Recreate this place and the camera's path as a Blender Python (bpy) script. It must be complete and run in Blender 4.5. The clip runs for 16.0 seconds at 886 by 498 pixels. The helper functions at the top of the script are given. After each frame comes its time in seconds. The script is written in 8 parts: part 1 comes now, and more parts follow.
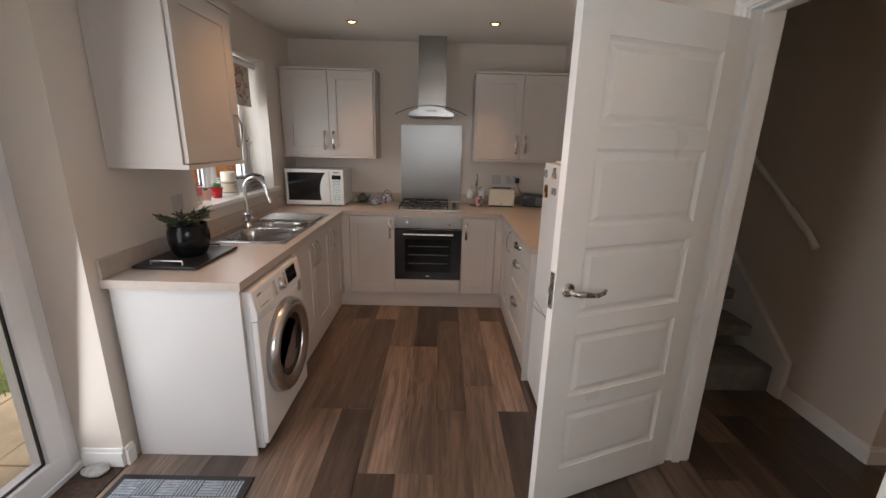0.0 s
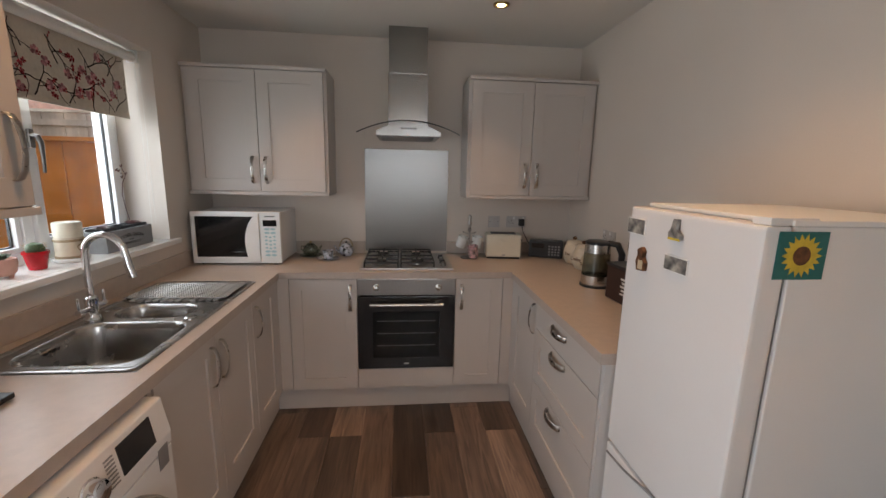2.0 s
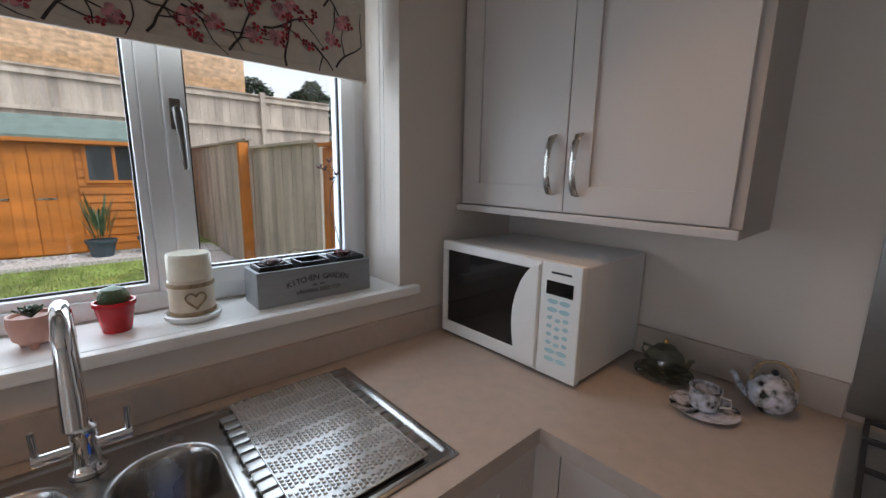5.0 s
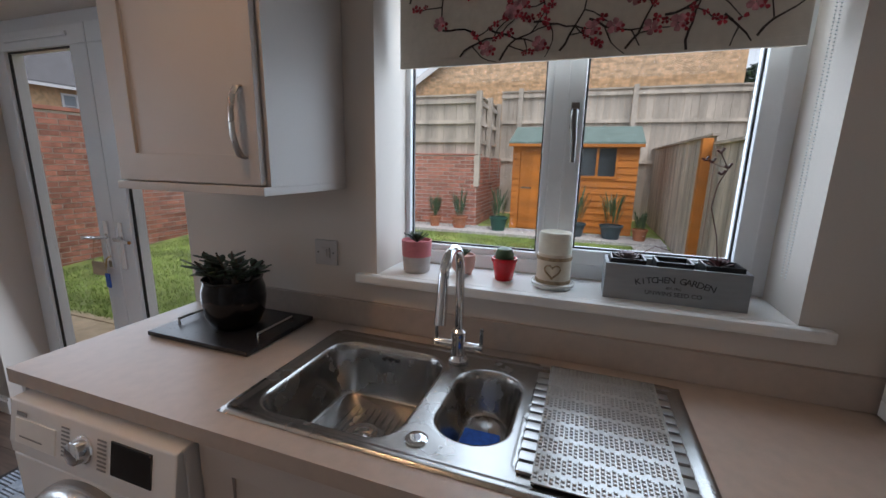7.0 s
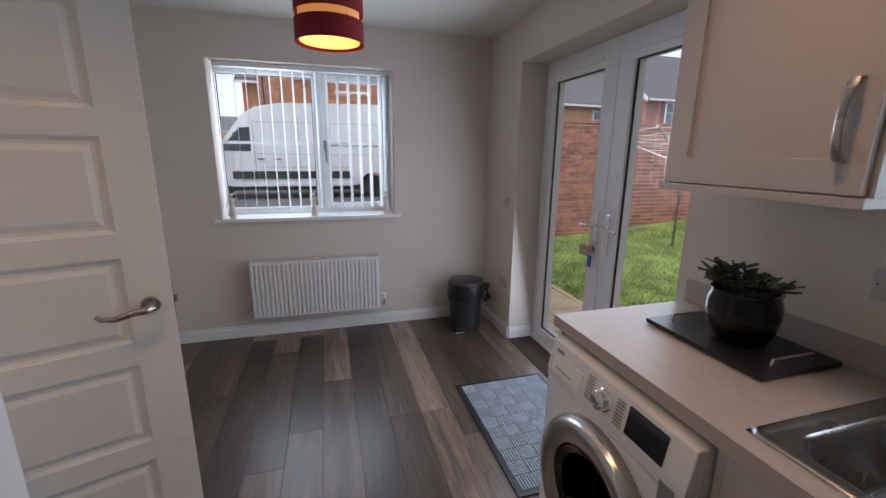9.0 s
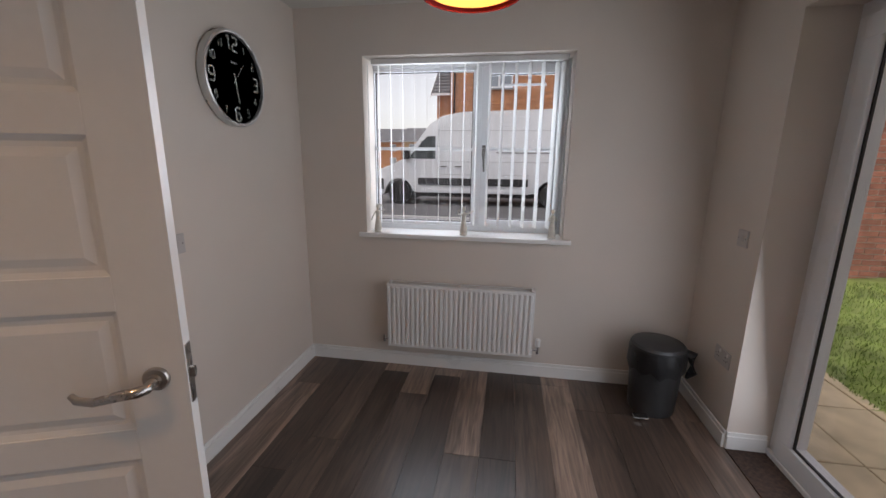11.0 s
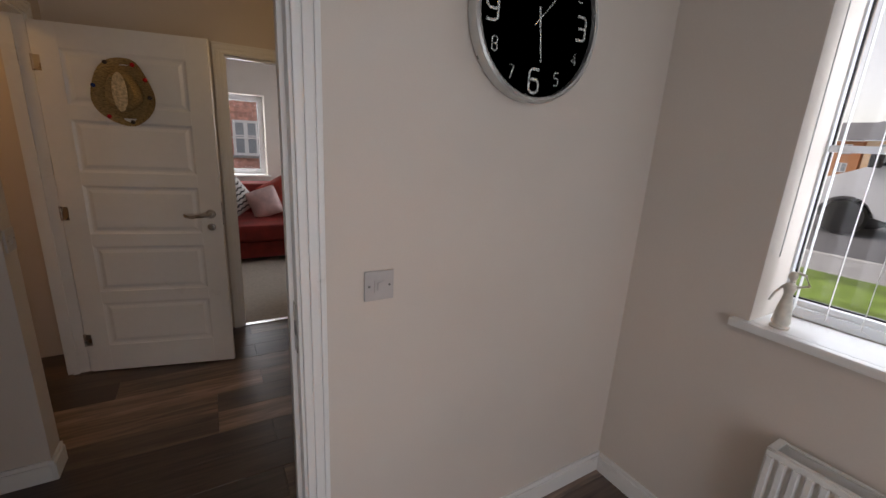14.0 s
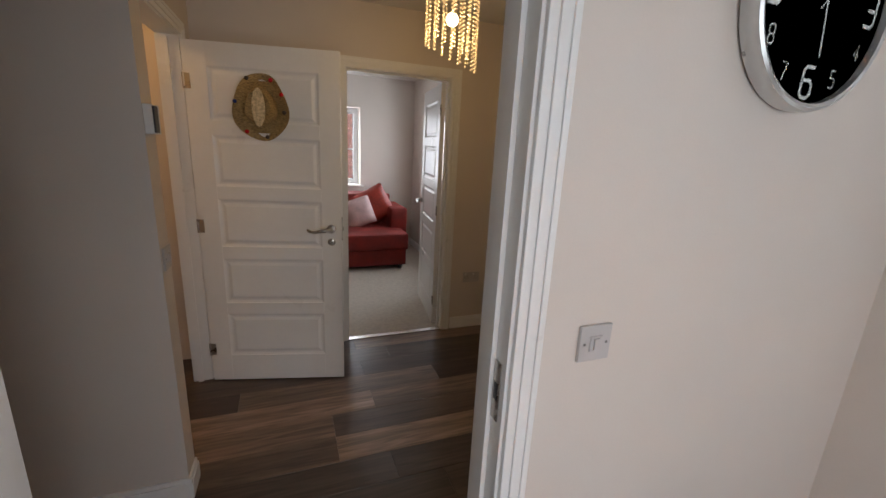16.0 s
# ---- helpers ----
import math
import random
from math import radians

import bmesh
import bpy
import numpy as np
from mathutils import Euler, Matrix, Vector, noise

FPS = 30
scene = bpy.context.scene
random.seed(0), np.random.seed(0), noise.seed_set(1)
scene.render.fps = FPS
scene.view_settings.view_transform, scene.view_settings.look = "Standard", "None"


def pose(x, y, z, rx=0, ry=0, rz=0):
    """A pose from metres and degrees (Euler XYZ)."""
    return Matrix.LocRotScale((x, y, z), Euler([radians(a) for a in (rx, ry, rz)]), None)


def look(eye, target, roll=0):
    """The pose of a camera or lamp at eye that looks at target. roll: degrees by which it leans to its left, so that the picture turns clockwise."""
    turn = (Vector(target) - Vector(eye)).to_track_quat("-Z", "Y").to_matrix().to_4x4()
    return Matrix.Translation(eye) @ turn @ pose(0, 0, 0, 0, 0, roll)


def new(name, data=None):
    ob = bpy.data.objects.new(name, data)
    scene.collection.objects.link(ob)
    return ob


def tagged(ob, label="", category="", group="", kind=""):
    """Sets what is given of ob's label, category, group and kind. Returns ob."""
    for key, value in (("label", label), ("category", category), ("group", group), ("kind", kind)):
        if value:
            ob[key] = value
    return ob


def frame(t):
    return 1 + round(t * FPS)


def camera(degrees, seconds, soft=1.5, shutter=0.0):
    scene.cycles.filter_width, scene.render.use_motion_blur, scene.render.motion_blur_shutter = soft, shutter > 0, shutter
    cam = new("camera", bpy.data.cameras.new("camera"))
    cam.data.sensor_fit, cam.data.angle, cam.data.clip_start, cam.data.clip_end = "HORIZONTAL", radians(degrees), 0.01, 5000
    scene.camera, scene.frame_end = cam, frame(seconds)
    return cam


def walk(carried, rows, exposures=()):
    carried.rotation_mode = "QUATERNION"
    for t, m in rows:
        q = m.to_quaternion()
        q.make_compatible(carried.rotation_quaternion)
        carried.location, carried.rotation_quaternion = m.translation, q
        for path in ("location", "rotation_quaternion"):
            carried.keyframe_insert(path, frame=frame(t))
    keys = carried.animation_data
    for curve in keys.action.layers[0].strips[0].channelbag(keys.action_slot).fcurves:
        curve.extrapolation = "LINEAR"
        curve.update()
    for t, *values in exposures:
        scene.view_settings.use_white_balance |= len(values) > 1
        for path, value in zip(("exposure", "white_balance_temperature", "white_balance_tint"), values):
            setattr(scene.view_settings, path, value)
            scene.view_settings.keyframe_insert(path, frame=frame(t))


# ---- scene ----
cam = camera(95.5, 16.0)
PATH = [
    (0, (1.461, 0.903, 1.522), (1.475, 2.834, 1.002), 1.4),
    (0.5, (1.436, 1.138, 1.517), (1.469, 3.078, 1.035), 1.2),
    (1, (1.345, 1.401, 1.529), (1.45, 3.347, 1.082), 1.3),
    (1.5, (1.337, 1.711, 1.507), (1.5, 3.664, 1.108), 1.4),
    (2, (1.32, 2.023, 1.505), (1.523, 3.978, 1.135), 1.3),
    (2.5, (1.256, 2.349, 1.519), (1.429, 4.311, 1.171), 1.2),
    (3, (1.235, 2.664, 1.491), (1.216, 4.633, 1.143), 0.9),
    (3.2, (1.243, 2.787, 1.479), (1.109, 4.753, 1.142), 0.9),
    (5.5, (1.019, 3.829, 1.473), (-0.72, 4.73, 1.069), 1.1),
    (6, (1.011, 3.928, 1.49), (-0.892, 4.36, 1.056), 1.2),
    (6.5, (1.077, 3.991, 1.481), (-0.874, 3.914, 1.049), 1.3),
    (7, (1.135, 3.933, 1.462), (-0.712, 3.29, 1.041), 1.2),
    (7.5, (1.199, 3.856, 1.472), (-0.373, 2.697, 1.04), 0.5),
    (8, (1.262, 3.79, 1.472), (0.054, 2.254, 1.044), 0.4),
    (8.5, (1.327, 3.755, 1.476), (0.492, 1.991, 1.041), 0.5),
    (9, (1.368, 3.736, 1.471), (0.83, 1.865, 1.012), 0.6),
    (9.2, (1.363, 3.712, 1.458), (0.939, 1.815, 0.989), 0.6),
    (11.3, (1.179, 2.834, 1.478), (1.599, 0.925, 1.053), 1.0),
    (11.5, (1.248, 2.707, 1.489), (1.752, 0.817, 1.071), 1.3),
    (12, (1.35, 2.391, 1.478), (2.111, 0.588, 1.065), 1.9),
    (12.5, (1.484, 2.106, 1.464), (2.493, 0.435, 1.03), 2.5),
    (13, (1.616, 1.911, 1.485), (2.91, 0.465, 0.996), 3.2),
    (13.5, (1.677, 1.892, 1.478), (3.169, 0.658, 0.98), 3.2),
    (14, (1.591, 1.908, 1.496), (3.255, 0.922, 0.986), 3.2),
    (14.5, (1.573, 1.988, 1.493), (3.337, 1.187, 0.996), 3.3),
    (15, (1.625, 2.125, 1.503), (3.435, 1.428, 1.016), 3.2),
    (15.5, (1.735, 2.189, 1.508), (3.552, 1.507, 1.024), 2.9),
    (16, (1.953, 2.141, 1.507), (3.758, 1.433, 1.016), 2.9),
]
walk(cam, [(t, look(eye, target, roll)) for t, eye, target, roll in PATH], [(0, 1.1, 7350, 15), (2, 1.1, 7150, 14), (3, 1.15, 7300, 14), (5.5, 0.62, 6250, 12), (7, 0.48, 6200, 12), (9, 0.68, 6200, 14), (11.5, 0.42, 6950, 17), (13, 0.4, 7000, 17), (14.5, 0.76, 7000, 17), (15, 0.95, 6900, 16), (16, 1.34, 6650, 13)])
# ---- world, sun, lamps ----
SUN_EL, SUN_AZ = 60.0, 62.0
world = bpy.data.worlds.new("world")
scene.world = world
world.use_nodes = True
wn = world.node_tree.nodes
wl = world.node_tree.links
sky = wn.new("ShaderNodeTexSky")
sky.sky_type, sky.sun_disc = "NISHITA", False
sky.sun_elevation, sky.sun_rotation = radians(SUN_EL), radians(SUN_AZ)
hsv = wn.new("ShaderNodeHueSaturation")
hsv.inputs["Saturation"].default_value = 0.3
wl.new(sky.outputs[0], hsv.inputs["Color"])
wl.new(hsv.outputs[0], wn["Background"].inputs[0])
wn["Background"].inputs[1].default_value = 0.13
scene.view_settings.exposure = 1.0


def lamp(name, kind, energy, colour, m, size=0.1, size_y=None, spot=None):
    data = bpy.data.lights.new(name, kind)
    data.energy, data.color = energy, colour
    if kind == "AREA":
        data.shape, data.size, data.size_y = "RECTANGLE", size, size_y or size
    elif kind == "SUN":
        data.angle = size
    else:
        data.shadow_soft_size = size
    if spot:
        data.spot_size, data.spot_blend = radians(spot), 0.85
    ob = new(name, data)
    ob.matrix_basis = m
    return ob


WARM = (1.0, 0.58, 0.28)
lamp("sun", "SUN", 1.5, (1, 0.97, 0.92), look((0, 0, 0), (math.sin(radians(SUN_AZ)) * -1, -math.cos(radians(SUN_AZ)), -math.tan(radians(SUN_EL)))), radians(50))
lamp("kitchen_window_light", "AREA", 7.5, (0.72, 0.87, 1.0), look((-0.33, 3.88, 1.6), (1.5, 3.88, 1.2)), 1.0, 0.95)
lamp("garden_door_light", "AREA", 11, (0.77, 0.88, 1.0), look((-0.01, 1.75, 1.1), (1.5, 1.75, 0.8)), 1.4, 1.9)
lamp("front_window_light", "AREA", 12, (0.74, 0.87, 1.0), look((1.49, 0.0, 1.6), (1.49, 2, 1.2)), 1.2, 1.0)
lamp("lounge_window_light", "AREA", 17, (0.80, 0.90, 1.0), look((6.7, 0.0, 1.6), (6.7, 2, 1.0)), 1.5, 1.1)
lamp("lounge_side_light", "AREA", 7, (0.80, 0.90, 1.0), look((8.2, 1.5, 1.45), (6, 1.5, 1.1)), 0.7, 1.0)
SPOTS = [(0.735, 4.38), (1.845, 4.34), (0.735, 3.1), (1.845, 3.1)]
for k, (sx, sy) in enumerate(SPOTS):
    lamp("downlight_beam", "SPOT", (8, 8, 9, 13)[k], WARM, pose(sx, sy, 2.385), 0.03, spot=(68, 68, 110, 112)[k])
lamp("dining_bulb", "POINT", 1.6, (1.0, 0.5, 0.22), pose(1.317, 1.7, 2.02), 0.03)
lamp("cloakroom_bulb", "POINT", 2.8, (1.0, 0.62, 0.26), pose(4.3, 3.4, 2.3), 0.05)
lamp("hall_bulb", "POINT", 2.0, (1.0, 0.68, 0.30), pose(3.95, 1.37, 2.0), 0.04)

# ---- materials ----
MATS = {}


def mat(name, colour, rough=0.5, metal=0.0, var=0.06, scale=6.0, bump=0.0, bump_scale=60.0, stretch=(1, 1, 1),
        colour2=None, random_amt=0.0, emit=None, strength=0.0, coat=0.0, trans=0.0, alpha=1.0, island=0.0, rough_var=0.08, spec=0.5, ior=1.45):
    """Procedural surface: a base colour with two scales of variation, roughness variation and fine relief."""
    m = bpy.data.materials.new(name)
    m.use_nodes = True
    n, l = m.node_tree.nodes, m.node_tree.links
    b = n["Principled BSDF"]
    tc = n.new("ShaderNodeTexCoord")
    mp = n.new("ShaderNodeMapping")
    mp.inputs["Scale"].default_value = stretch
    l.new(tc.outputs["Object"], mp.inputs[0])
    n1 = n.new("ShaderNodeTexNoise")
    n1.inputs["Scale"].default_value, n1.inputs["Detail"].default_value = scale, 6
    n2 = n.new("ShaderNodeTexNoise")
    n2.inputs["Scale"].default_value, n2.inputs["Detail"].default_value = bump_scale, 4
    l.new(mp.outputs[0], n1.inputs[0])
    l.new(mp.outputs[0], n2.inputs[0])
    ramp = n.new("ShaderNodeMapRange")
    ramp.inputs[1].default_value, ramp.inputs[2].default_value = 0.3, 0.7
    ramp.inputs[3].default_value, ramp.inputs[4].default_value = 1 - var * 1.5, 1 + var * 1.5
    add = n.new("ShaderNodeMath")
    add.operation, add.use_clamp = "MULTIPLY_ADD", False
    l.new(n2.outputs[0], add.inputs[0])
    add.inputs[1].default_value = 0.3
    l.new(n1.outputs[0], add.inputs[2])
    sub = n.new("ShaderNodeMath")
    sub.operation = "SUBTRACT"
    l.new(add.outputs[0], sub.inputs[0])
    sub.inputs[1].default_value = 0.15
    l.new(sub.outputs[0], ramp.inputs[0])
    base = n.new("ShaderNodeMix")
    base.data_type = "RGBA"
    base.inputs[6].default_value = (*colour, 1)
    base.inputs[7].default_value = (*(colour2 or colour), 1)
    l.new(sub.outputs[0], base.inputs[0])
    mul = n.new("ShaderNodeVectorMath")
    mul.operation = "SCALE"
    l.new(base.outputs[2], mul.inputs[0])
    last = ramp.outputs[0]
    if random_amt or island:
        src = n.new("ShaderNodeObjectInfo").outputs["Random"] if random_amt else n.new("ShaderNodeNewGeometry").outputs["Random Per Island"]
        r = n.new("ShaderNodeMapRange")
        amt = random_amt or island
        r.inputs[3].default_value, r.inputs[4].default_value = 1 - amt, 1 + amt
        l.new(src, r.inputs[0])
        mm = n.new("ShaderNodeMath")
        mm.operation = "MULTIPLY"
        l.new(last, mm.inputs[0])
        l.new(r.outputs[0], mm.inputs[1])
        last = mm.outputs[0]
    l.new(last, mul.inputs["Scale"])
    l.new(mul.outputs[0], b.inputs["Base Color"])
    rr = n.new("ShaderNodeMapRange")
    rr.inputs[3].default_value, rr.inputs[4].default_value = max(0.02, rough - rough_var), min(1, rough + rough_var)
    l.new(n1.outputs[0], rr.inputs[0])
    l.new(rr.outputs[0], b.inputs["Roughness"])
    b.inputs["Metallic"].default_value = metal
    b.inputs["Coat Weight"].default_value = coat
    b.inputs["Coat Roughness"].default_value = 0.15
    b.inputs["Transmission Weight"].default_value = trans
    b.inputs["Alpha"].default_value = alpha
    b.inputs["Specular IOR Level"].default_value = spec
    b.inputs["IOR"].default_value = ior
    if emit:
        b.inputs["Emission Color"].default_value = (*emit, 1)
        b.inputs["Emission Strength"].default_value = strength
    if bump:
        bp = n.new("ShaderNodeBump")
        bp.inputs["Strength"].default_value, bp.inputs["Distance"].default_value = bump, 0.002
        l.new(n2.outputs[0], bp.inputs["Height"])
        l.new(bp.outputs[0], b.inputs["Normal"])
    MATS[name] = m
    return m


WALL = mat("wall_paint", (0.66, 0.59, 0.53), 0.75, var=0.025, scale=1.3, bump=0.12, bump_scale=180)
HALLWALL = WALL
CEIL = mat("ceiling_paint", (0.72, 0.69, 0.65), 0.85, var=0.02, scale=1.5, bump=0.1, bump_scale=150)
GLOSS = mat("white_gloss_paint", (0.80, 0.79, 0.77), 0.3, var=0.02, scale=3, bump=0.04, bump_scale=40)
UPVC = mat("white_upvc", (0.78, 0.79, 0.81), 0.32, var=0.02, scale=3)
CAB = mat("mushroom_cabinet", (0.53, 0.485, 0.455), 0.42, var=0.02, scale=2, bump=0.05, bump_scale=220)
CABSIDE = mat("pale_grey_panel", (0.56, 0.545, 0.535), 0.4, var=0.02, scale=2)
TOP = mat("taupe_laminate", (0.465, 0.398, 0.352), 0.34, var=0.05, scale=30, bump=0.05, bump_scale=300, colour2=(0.43, 0.362, 0.315))
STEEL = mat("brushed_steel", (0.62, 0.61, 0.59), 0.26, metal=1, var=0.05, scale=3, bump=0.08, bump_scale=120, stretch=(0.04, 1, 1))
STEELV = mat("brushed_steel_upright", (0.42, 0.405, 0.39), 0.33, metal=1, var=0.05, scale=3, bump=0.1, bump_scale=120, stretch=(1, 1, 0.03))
SINKST = mat("sink_steel", (0.42, 0.405, 0.39), 0.26, metal=1, var=0.06, scale=9, bump=0.05, bump_scale=150)
SINKRIB = mat("polished_sink_steel", (0.46, 0.445, 0.43), 0.3, metal=1, var=0.05, scale=9)
NICKEL = mat("satin_nickel", (0.47, 0.44, 0.41), 0.28, metal=1, var=0.04, scale=20)
CHROME = mat("chrome", (0.80, 0.80, 0.81), 0.07, metal=1, var=0.02, scale=10, rough_var=0.03)
BLACK = mat("black_plastic", (0.02, 0.02, 0.022), 0.35, var=0.1, scale=15)
BLKGLASS = mat("black_glass", (0.008, 0.008, 0.009), 0.06, var=0.1, scale=5, coat=0.5, rough_var=0.02)
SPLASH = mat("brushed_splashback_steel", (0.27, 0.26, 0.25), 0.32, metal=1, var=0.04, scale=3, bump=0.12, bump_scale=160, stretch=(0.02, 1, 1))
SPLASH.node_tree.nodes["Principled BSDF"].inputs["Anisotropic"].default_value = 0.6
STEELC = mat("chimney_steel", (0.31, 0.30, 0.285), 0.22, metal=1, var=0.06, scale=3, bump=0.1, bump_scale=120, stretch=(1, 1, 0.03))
PLATEPL = mat("aged_socket_plastic", (0.50, 0.47, 0.455), 0.4, var=0.03, scale=8)
WHITEPL = mat("white_plastic", (0.76, 0.755, 0.74), 0.35, var=0.02, scale=8)
WHITEAPP = mat("white_enamel", (0.74, 0.74, 0.745), 0.24, var=0.015, scale=2, bump=0.03, bump_scale=200)
GREYPL = mat("grey_plastic", (0.22, 0.22, 0.23), 0.4, var=0.06, scale=12)
DARKCAV = mat("dark_cavity", (0.03, 0.028, 0.026), 0.7, var=0.2, scale=8)
RED = mat("red_glaze", (0.50, 0.012, 0.02), 0.25, var=0.08, scale=20)
PINK = mat("pink_glaze", (0.56, 0.18, 0.2), 0.45, var=0.06, scale=30)
PALEGREY = mat("pale_grey_ceramic", (0.48, 0.45, 0.43), 0.5, var=0.06, scale=30)
SALMON = mat("salmon_ceramic", (0.56, 0.32, 0.26), 0.5, var=0.07, scale=25)
WAX = mat("candle_wax", (0.78, 0.74, 0.62), 0.5, var=0.06, scale=25)
CREAM = mat("cream_ceramic", (0.66, 0.58, 0.46), 0.3, var=0.05, scale=20)
CREAMAPP = mat("cream_enamel", (0.66, 0.61, 0.50), 0.3, var=0.03, scale=10)
TWINE = mat("jute_twine", (0.36, 0.27, 0.17), 0.9, var=0.2, scale=90, bump=0.5, bump_scale=300)
SOIL = mat("potting_soil", (0.035, 0.026, 0.02), 0.95, var=0.4, scale=60, bump=0.8, bump_scale=200)
LEAF = mat("succulent_leaf", (0.045, 0.085, 0.04), 0.4, var=0.25, scale=20, island=0.35, colour2=(0.07, 0.12, 0.06))
LEAFDK = mat("dark_green_leaf", (0.04, 0.065, 0.035), 0.4, var=0.25, scale=20, island=0.35)
LEAFPUR = mat("purple_succulent_leaf", (0.14, 0.06, 0.06), 0.5, var=0.3, scale=30, island=0.3)
ROSE = mat("grey_pink_leaf", (0.28, 0.22, 0.22), 0.5, var=0.2, scale=30, island=0.3)
BLACKPOT = mat("black_glazed_pot", (0.006, 0.006, 0.007), 0.16, var=0.2, scale=15, bump=0.1, bump_scale=30, spec=0.35)
SLATE = mat("black_granite", (0.018, 0.018, 0.02), 0.3, var=0.4, scale=120, bump=0.1, bump_scale=200)
GREYBOX = mat("grey_painted_wood", (0.30, 0.315, 0.33), 0.6, var=0.1, scale=12, bump=0.2, bump_scale=80, stretch=(1, 0.2, 1))
INK = mat("dark_print", (0.03, 0.03, 0.035), 0.7)
INKGREY = mat("grey_print", (0.30, 0.36, 0.38), 0.7)
CHROMEDK = mat("dark_steel", (0.20, 0.19, 0.18), 0.3, metal=1, var=0.05, scale=10)
CASTIRON = mat("cast_iron", (0.018, 0.018, 0.018), 0.5, var=0.2, scale=40, bump=0.4, bump_scale=200)
CARPET = mat("beige_carpet", (0.47, 0.42, 0.36), 1.0, var=0.06, scale=30, bump=1.0, bump_scale=350)
STAIRC = mat("grey_stair_carpet", (0.22, 0.21, 0.205), 1.0, var=0.14, scale=14, bump=1.0, bump_scale=350)
SOFA = mat("rust_red_velour", (0.17, 0.013, 0.008), 0.8, var=0.2, scale=6, bump=0.5, bump_scale=120)
SATIN = mat("red_satin_fabric", (0.30, 0.035, 0.022), 0.4, var=0.25, scale=5, bump=0.4, bump_scale=40)
PALECUSH = mat("pale_pink_fabric", (0.6, 0.42, 0.40), 0.7, var=0.15, scale=8, bump=0.4, bump_scale=100)
STRAW = mat("woven_straw", (0.33, 0.22, 0.09), 0.75, var=0.3, scale=70, bump=0.8, bump_scale=200, stretch=(1, 1, 3))
STRAWIN = mat("pale_straw", (0.58, 0.46, 0.28), 0.75, var=0.25, scale=80, bump=0.8, bump_scale=220)
SHADE = mat("red_fabric_shade", (0.22, 0.006, 0.012), 0.7, var=0.12, scale=60, bump=0.3, bump_scale=250)
# liner emits weakly itself, imitating bulb light on the cloth
GLOW = mat("self_glowing_liner", (0.8, 0.45, 0.2), 0.6, emit=(1.0, 0.38, 0.09), strength=0.26)
BULB = mat("lit_bulb", (1, 0.9, 0.7), 0.4, emit=(1.0, 0.72, 0.38), strength=3.2)
SPOTGLOW = mat("lit_downlight", (1, 0.9, 0.7), 0.4, emit=(1.0, 0.70, 0.36), strength=4)
# beads emit a faint amber glow that stands for the bulb's light in them
CRYSTAL = mat("glowing_crystal_bead", (0.95, 0.88, 0.72), 0.06, trans=0.6, emit=(1.0, 0.62, 0.28), strength=0.10, var=0.1, island=0.25)
MATGREY = mat("grey_rubber_tread", (0.30, 0.34, 0.39), 0.8, var=0.15, scale=50, bump=0.4, bump_scale=200)
COIR = mat("brown_coir", (0.05, 0.03, 0.022), 1.0, var=0.3, scale=60, bump=1.0, bump_scale=300)
STONE = mat("grey_pebble", (0.30, 0.29, 0.28), 0.7, var=0.2, scale=20, bump=0.4, bump_scale=80)
LINER = mat("black_bin_bag", (0.015, 0.015, 0.016), 0.3, var=0.2, scale=20, bump=0.8, bump_scale=30)
BINM = mat("gunmetal_bin", (0.06, 0.06, 0.062), 0.35, metal=0.5, var=0.1, scale=8)
FIGURE = mat("cream_figurine", (0.66, 0.62, 0.55), 0.5, var=0.08, scale=40)
VANE = mat("vertical_blind_fabric", (0.74, 0.74, 0.73), 0.8, var=0.03, scale=60, bump=0.2, bump_scale=300, trans=0.0)
BLUEKEY = mat("blue_tag", (0.02, 0.09, 0.42), 0.4)
BRASS = mat("aged_brass", (0.45, 0.32, 0.14), 0.35, metal=1, var=0.1, scale=20)
WOODLT = mat("pale_wood_label", (0.50, 0.40, 0.27), 0.6, var=0.15, scale=20, stretch=(1, 0.2, 1))
ORANGE = mat("orange_stained_timber", (0.52, 0.18, 0.028), 0.65, var=0.18, scale=5, bump=0.3, bump_scale=60, stretch=(1, 0.25, 1), random_amt=0.10)
FENCE = mat("weathered_fence_timber", (0.52, 0.465, 0.40), 0.85, var=0.18, scale=4, bump=0.5, bump_scale=50, stretch=(1, 1, 0.2), random_amt=0.14)
BRICKR = mat("red_brick", (0.42, 0.18, 0.13), 0.85, var=0.22, scale=9, bump=0.6, bump_scale=90, random_amt=0.28)
BRICKRI = mat("red_brick_far", (0.42, 0.18, 0.13), 0.85, var=0.2, scale=9, bump=0.6, bump_scale=90, island=0.28)
BRICKP = mat("pale_red_brick", (0.64, 0.35, 0.29), 0.85, var=0.15, scale=9, bump=0.5, bump_scale=90, island=0.2)
BRICKY = mat("buff_brick", (0.62, 0.41, 0.235), 0.85, var=0.15, scale=7, bump=0.5, bump_scale=90, island=0.22)
BRICKO = mat("orange_brick", (0.50, 0.235, 0.12), 0.85, var=0.14, scale=7, bump=0.5, bump_scale=90, island=0.22)
MORTAR = mat("mortar", (0.60, 0.55, 0.49), 0.95, var=0.12, scale=20, bump=0.5, bump_scale=120)
FELT = mat("grey_green_roof_felt", (0.17, 0.235, 0.215), 0.9, var=0.12, scale=8, bump=0.6, bump_scale=150)
GRASSM = mat("lawn_ground", (0.20, 0.26, 0.07), 1.0, var=0.35, scale=3, bump=1.0, bump_scale=80)
BLADE = mat("grass_blade", (0.22, 0.31, 0.08), 0.8, var=0.3, scale=1.5, island=0.3)
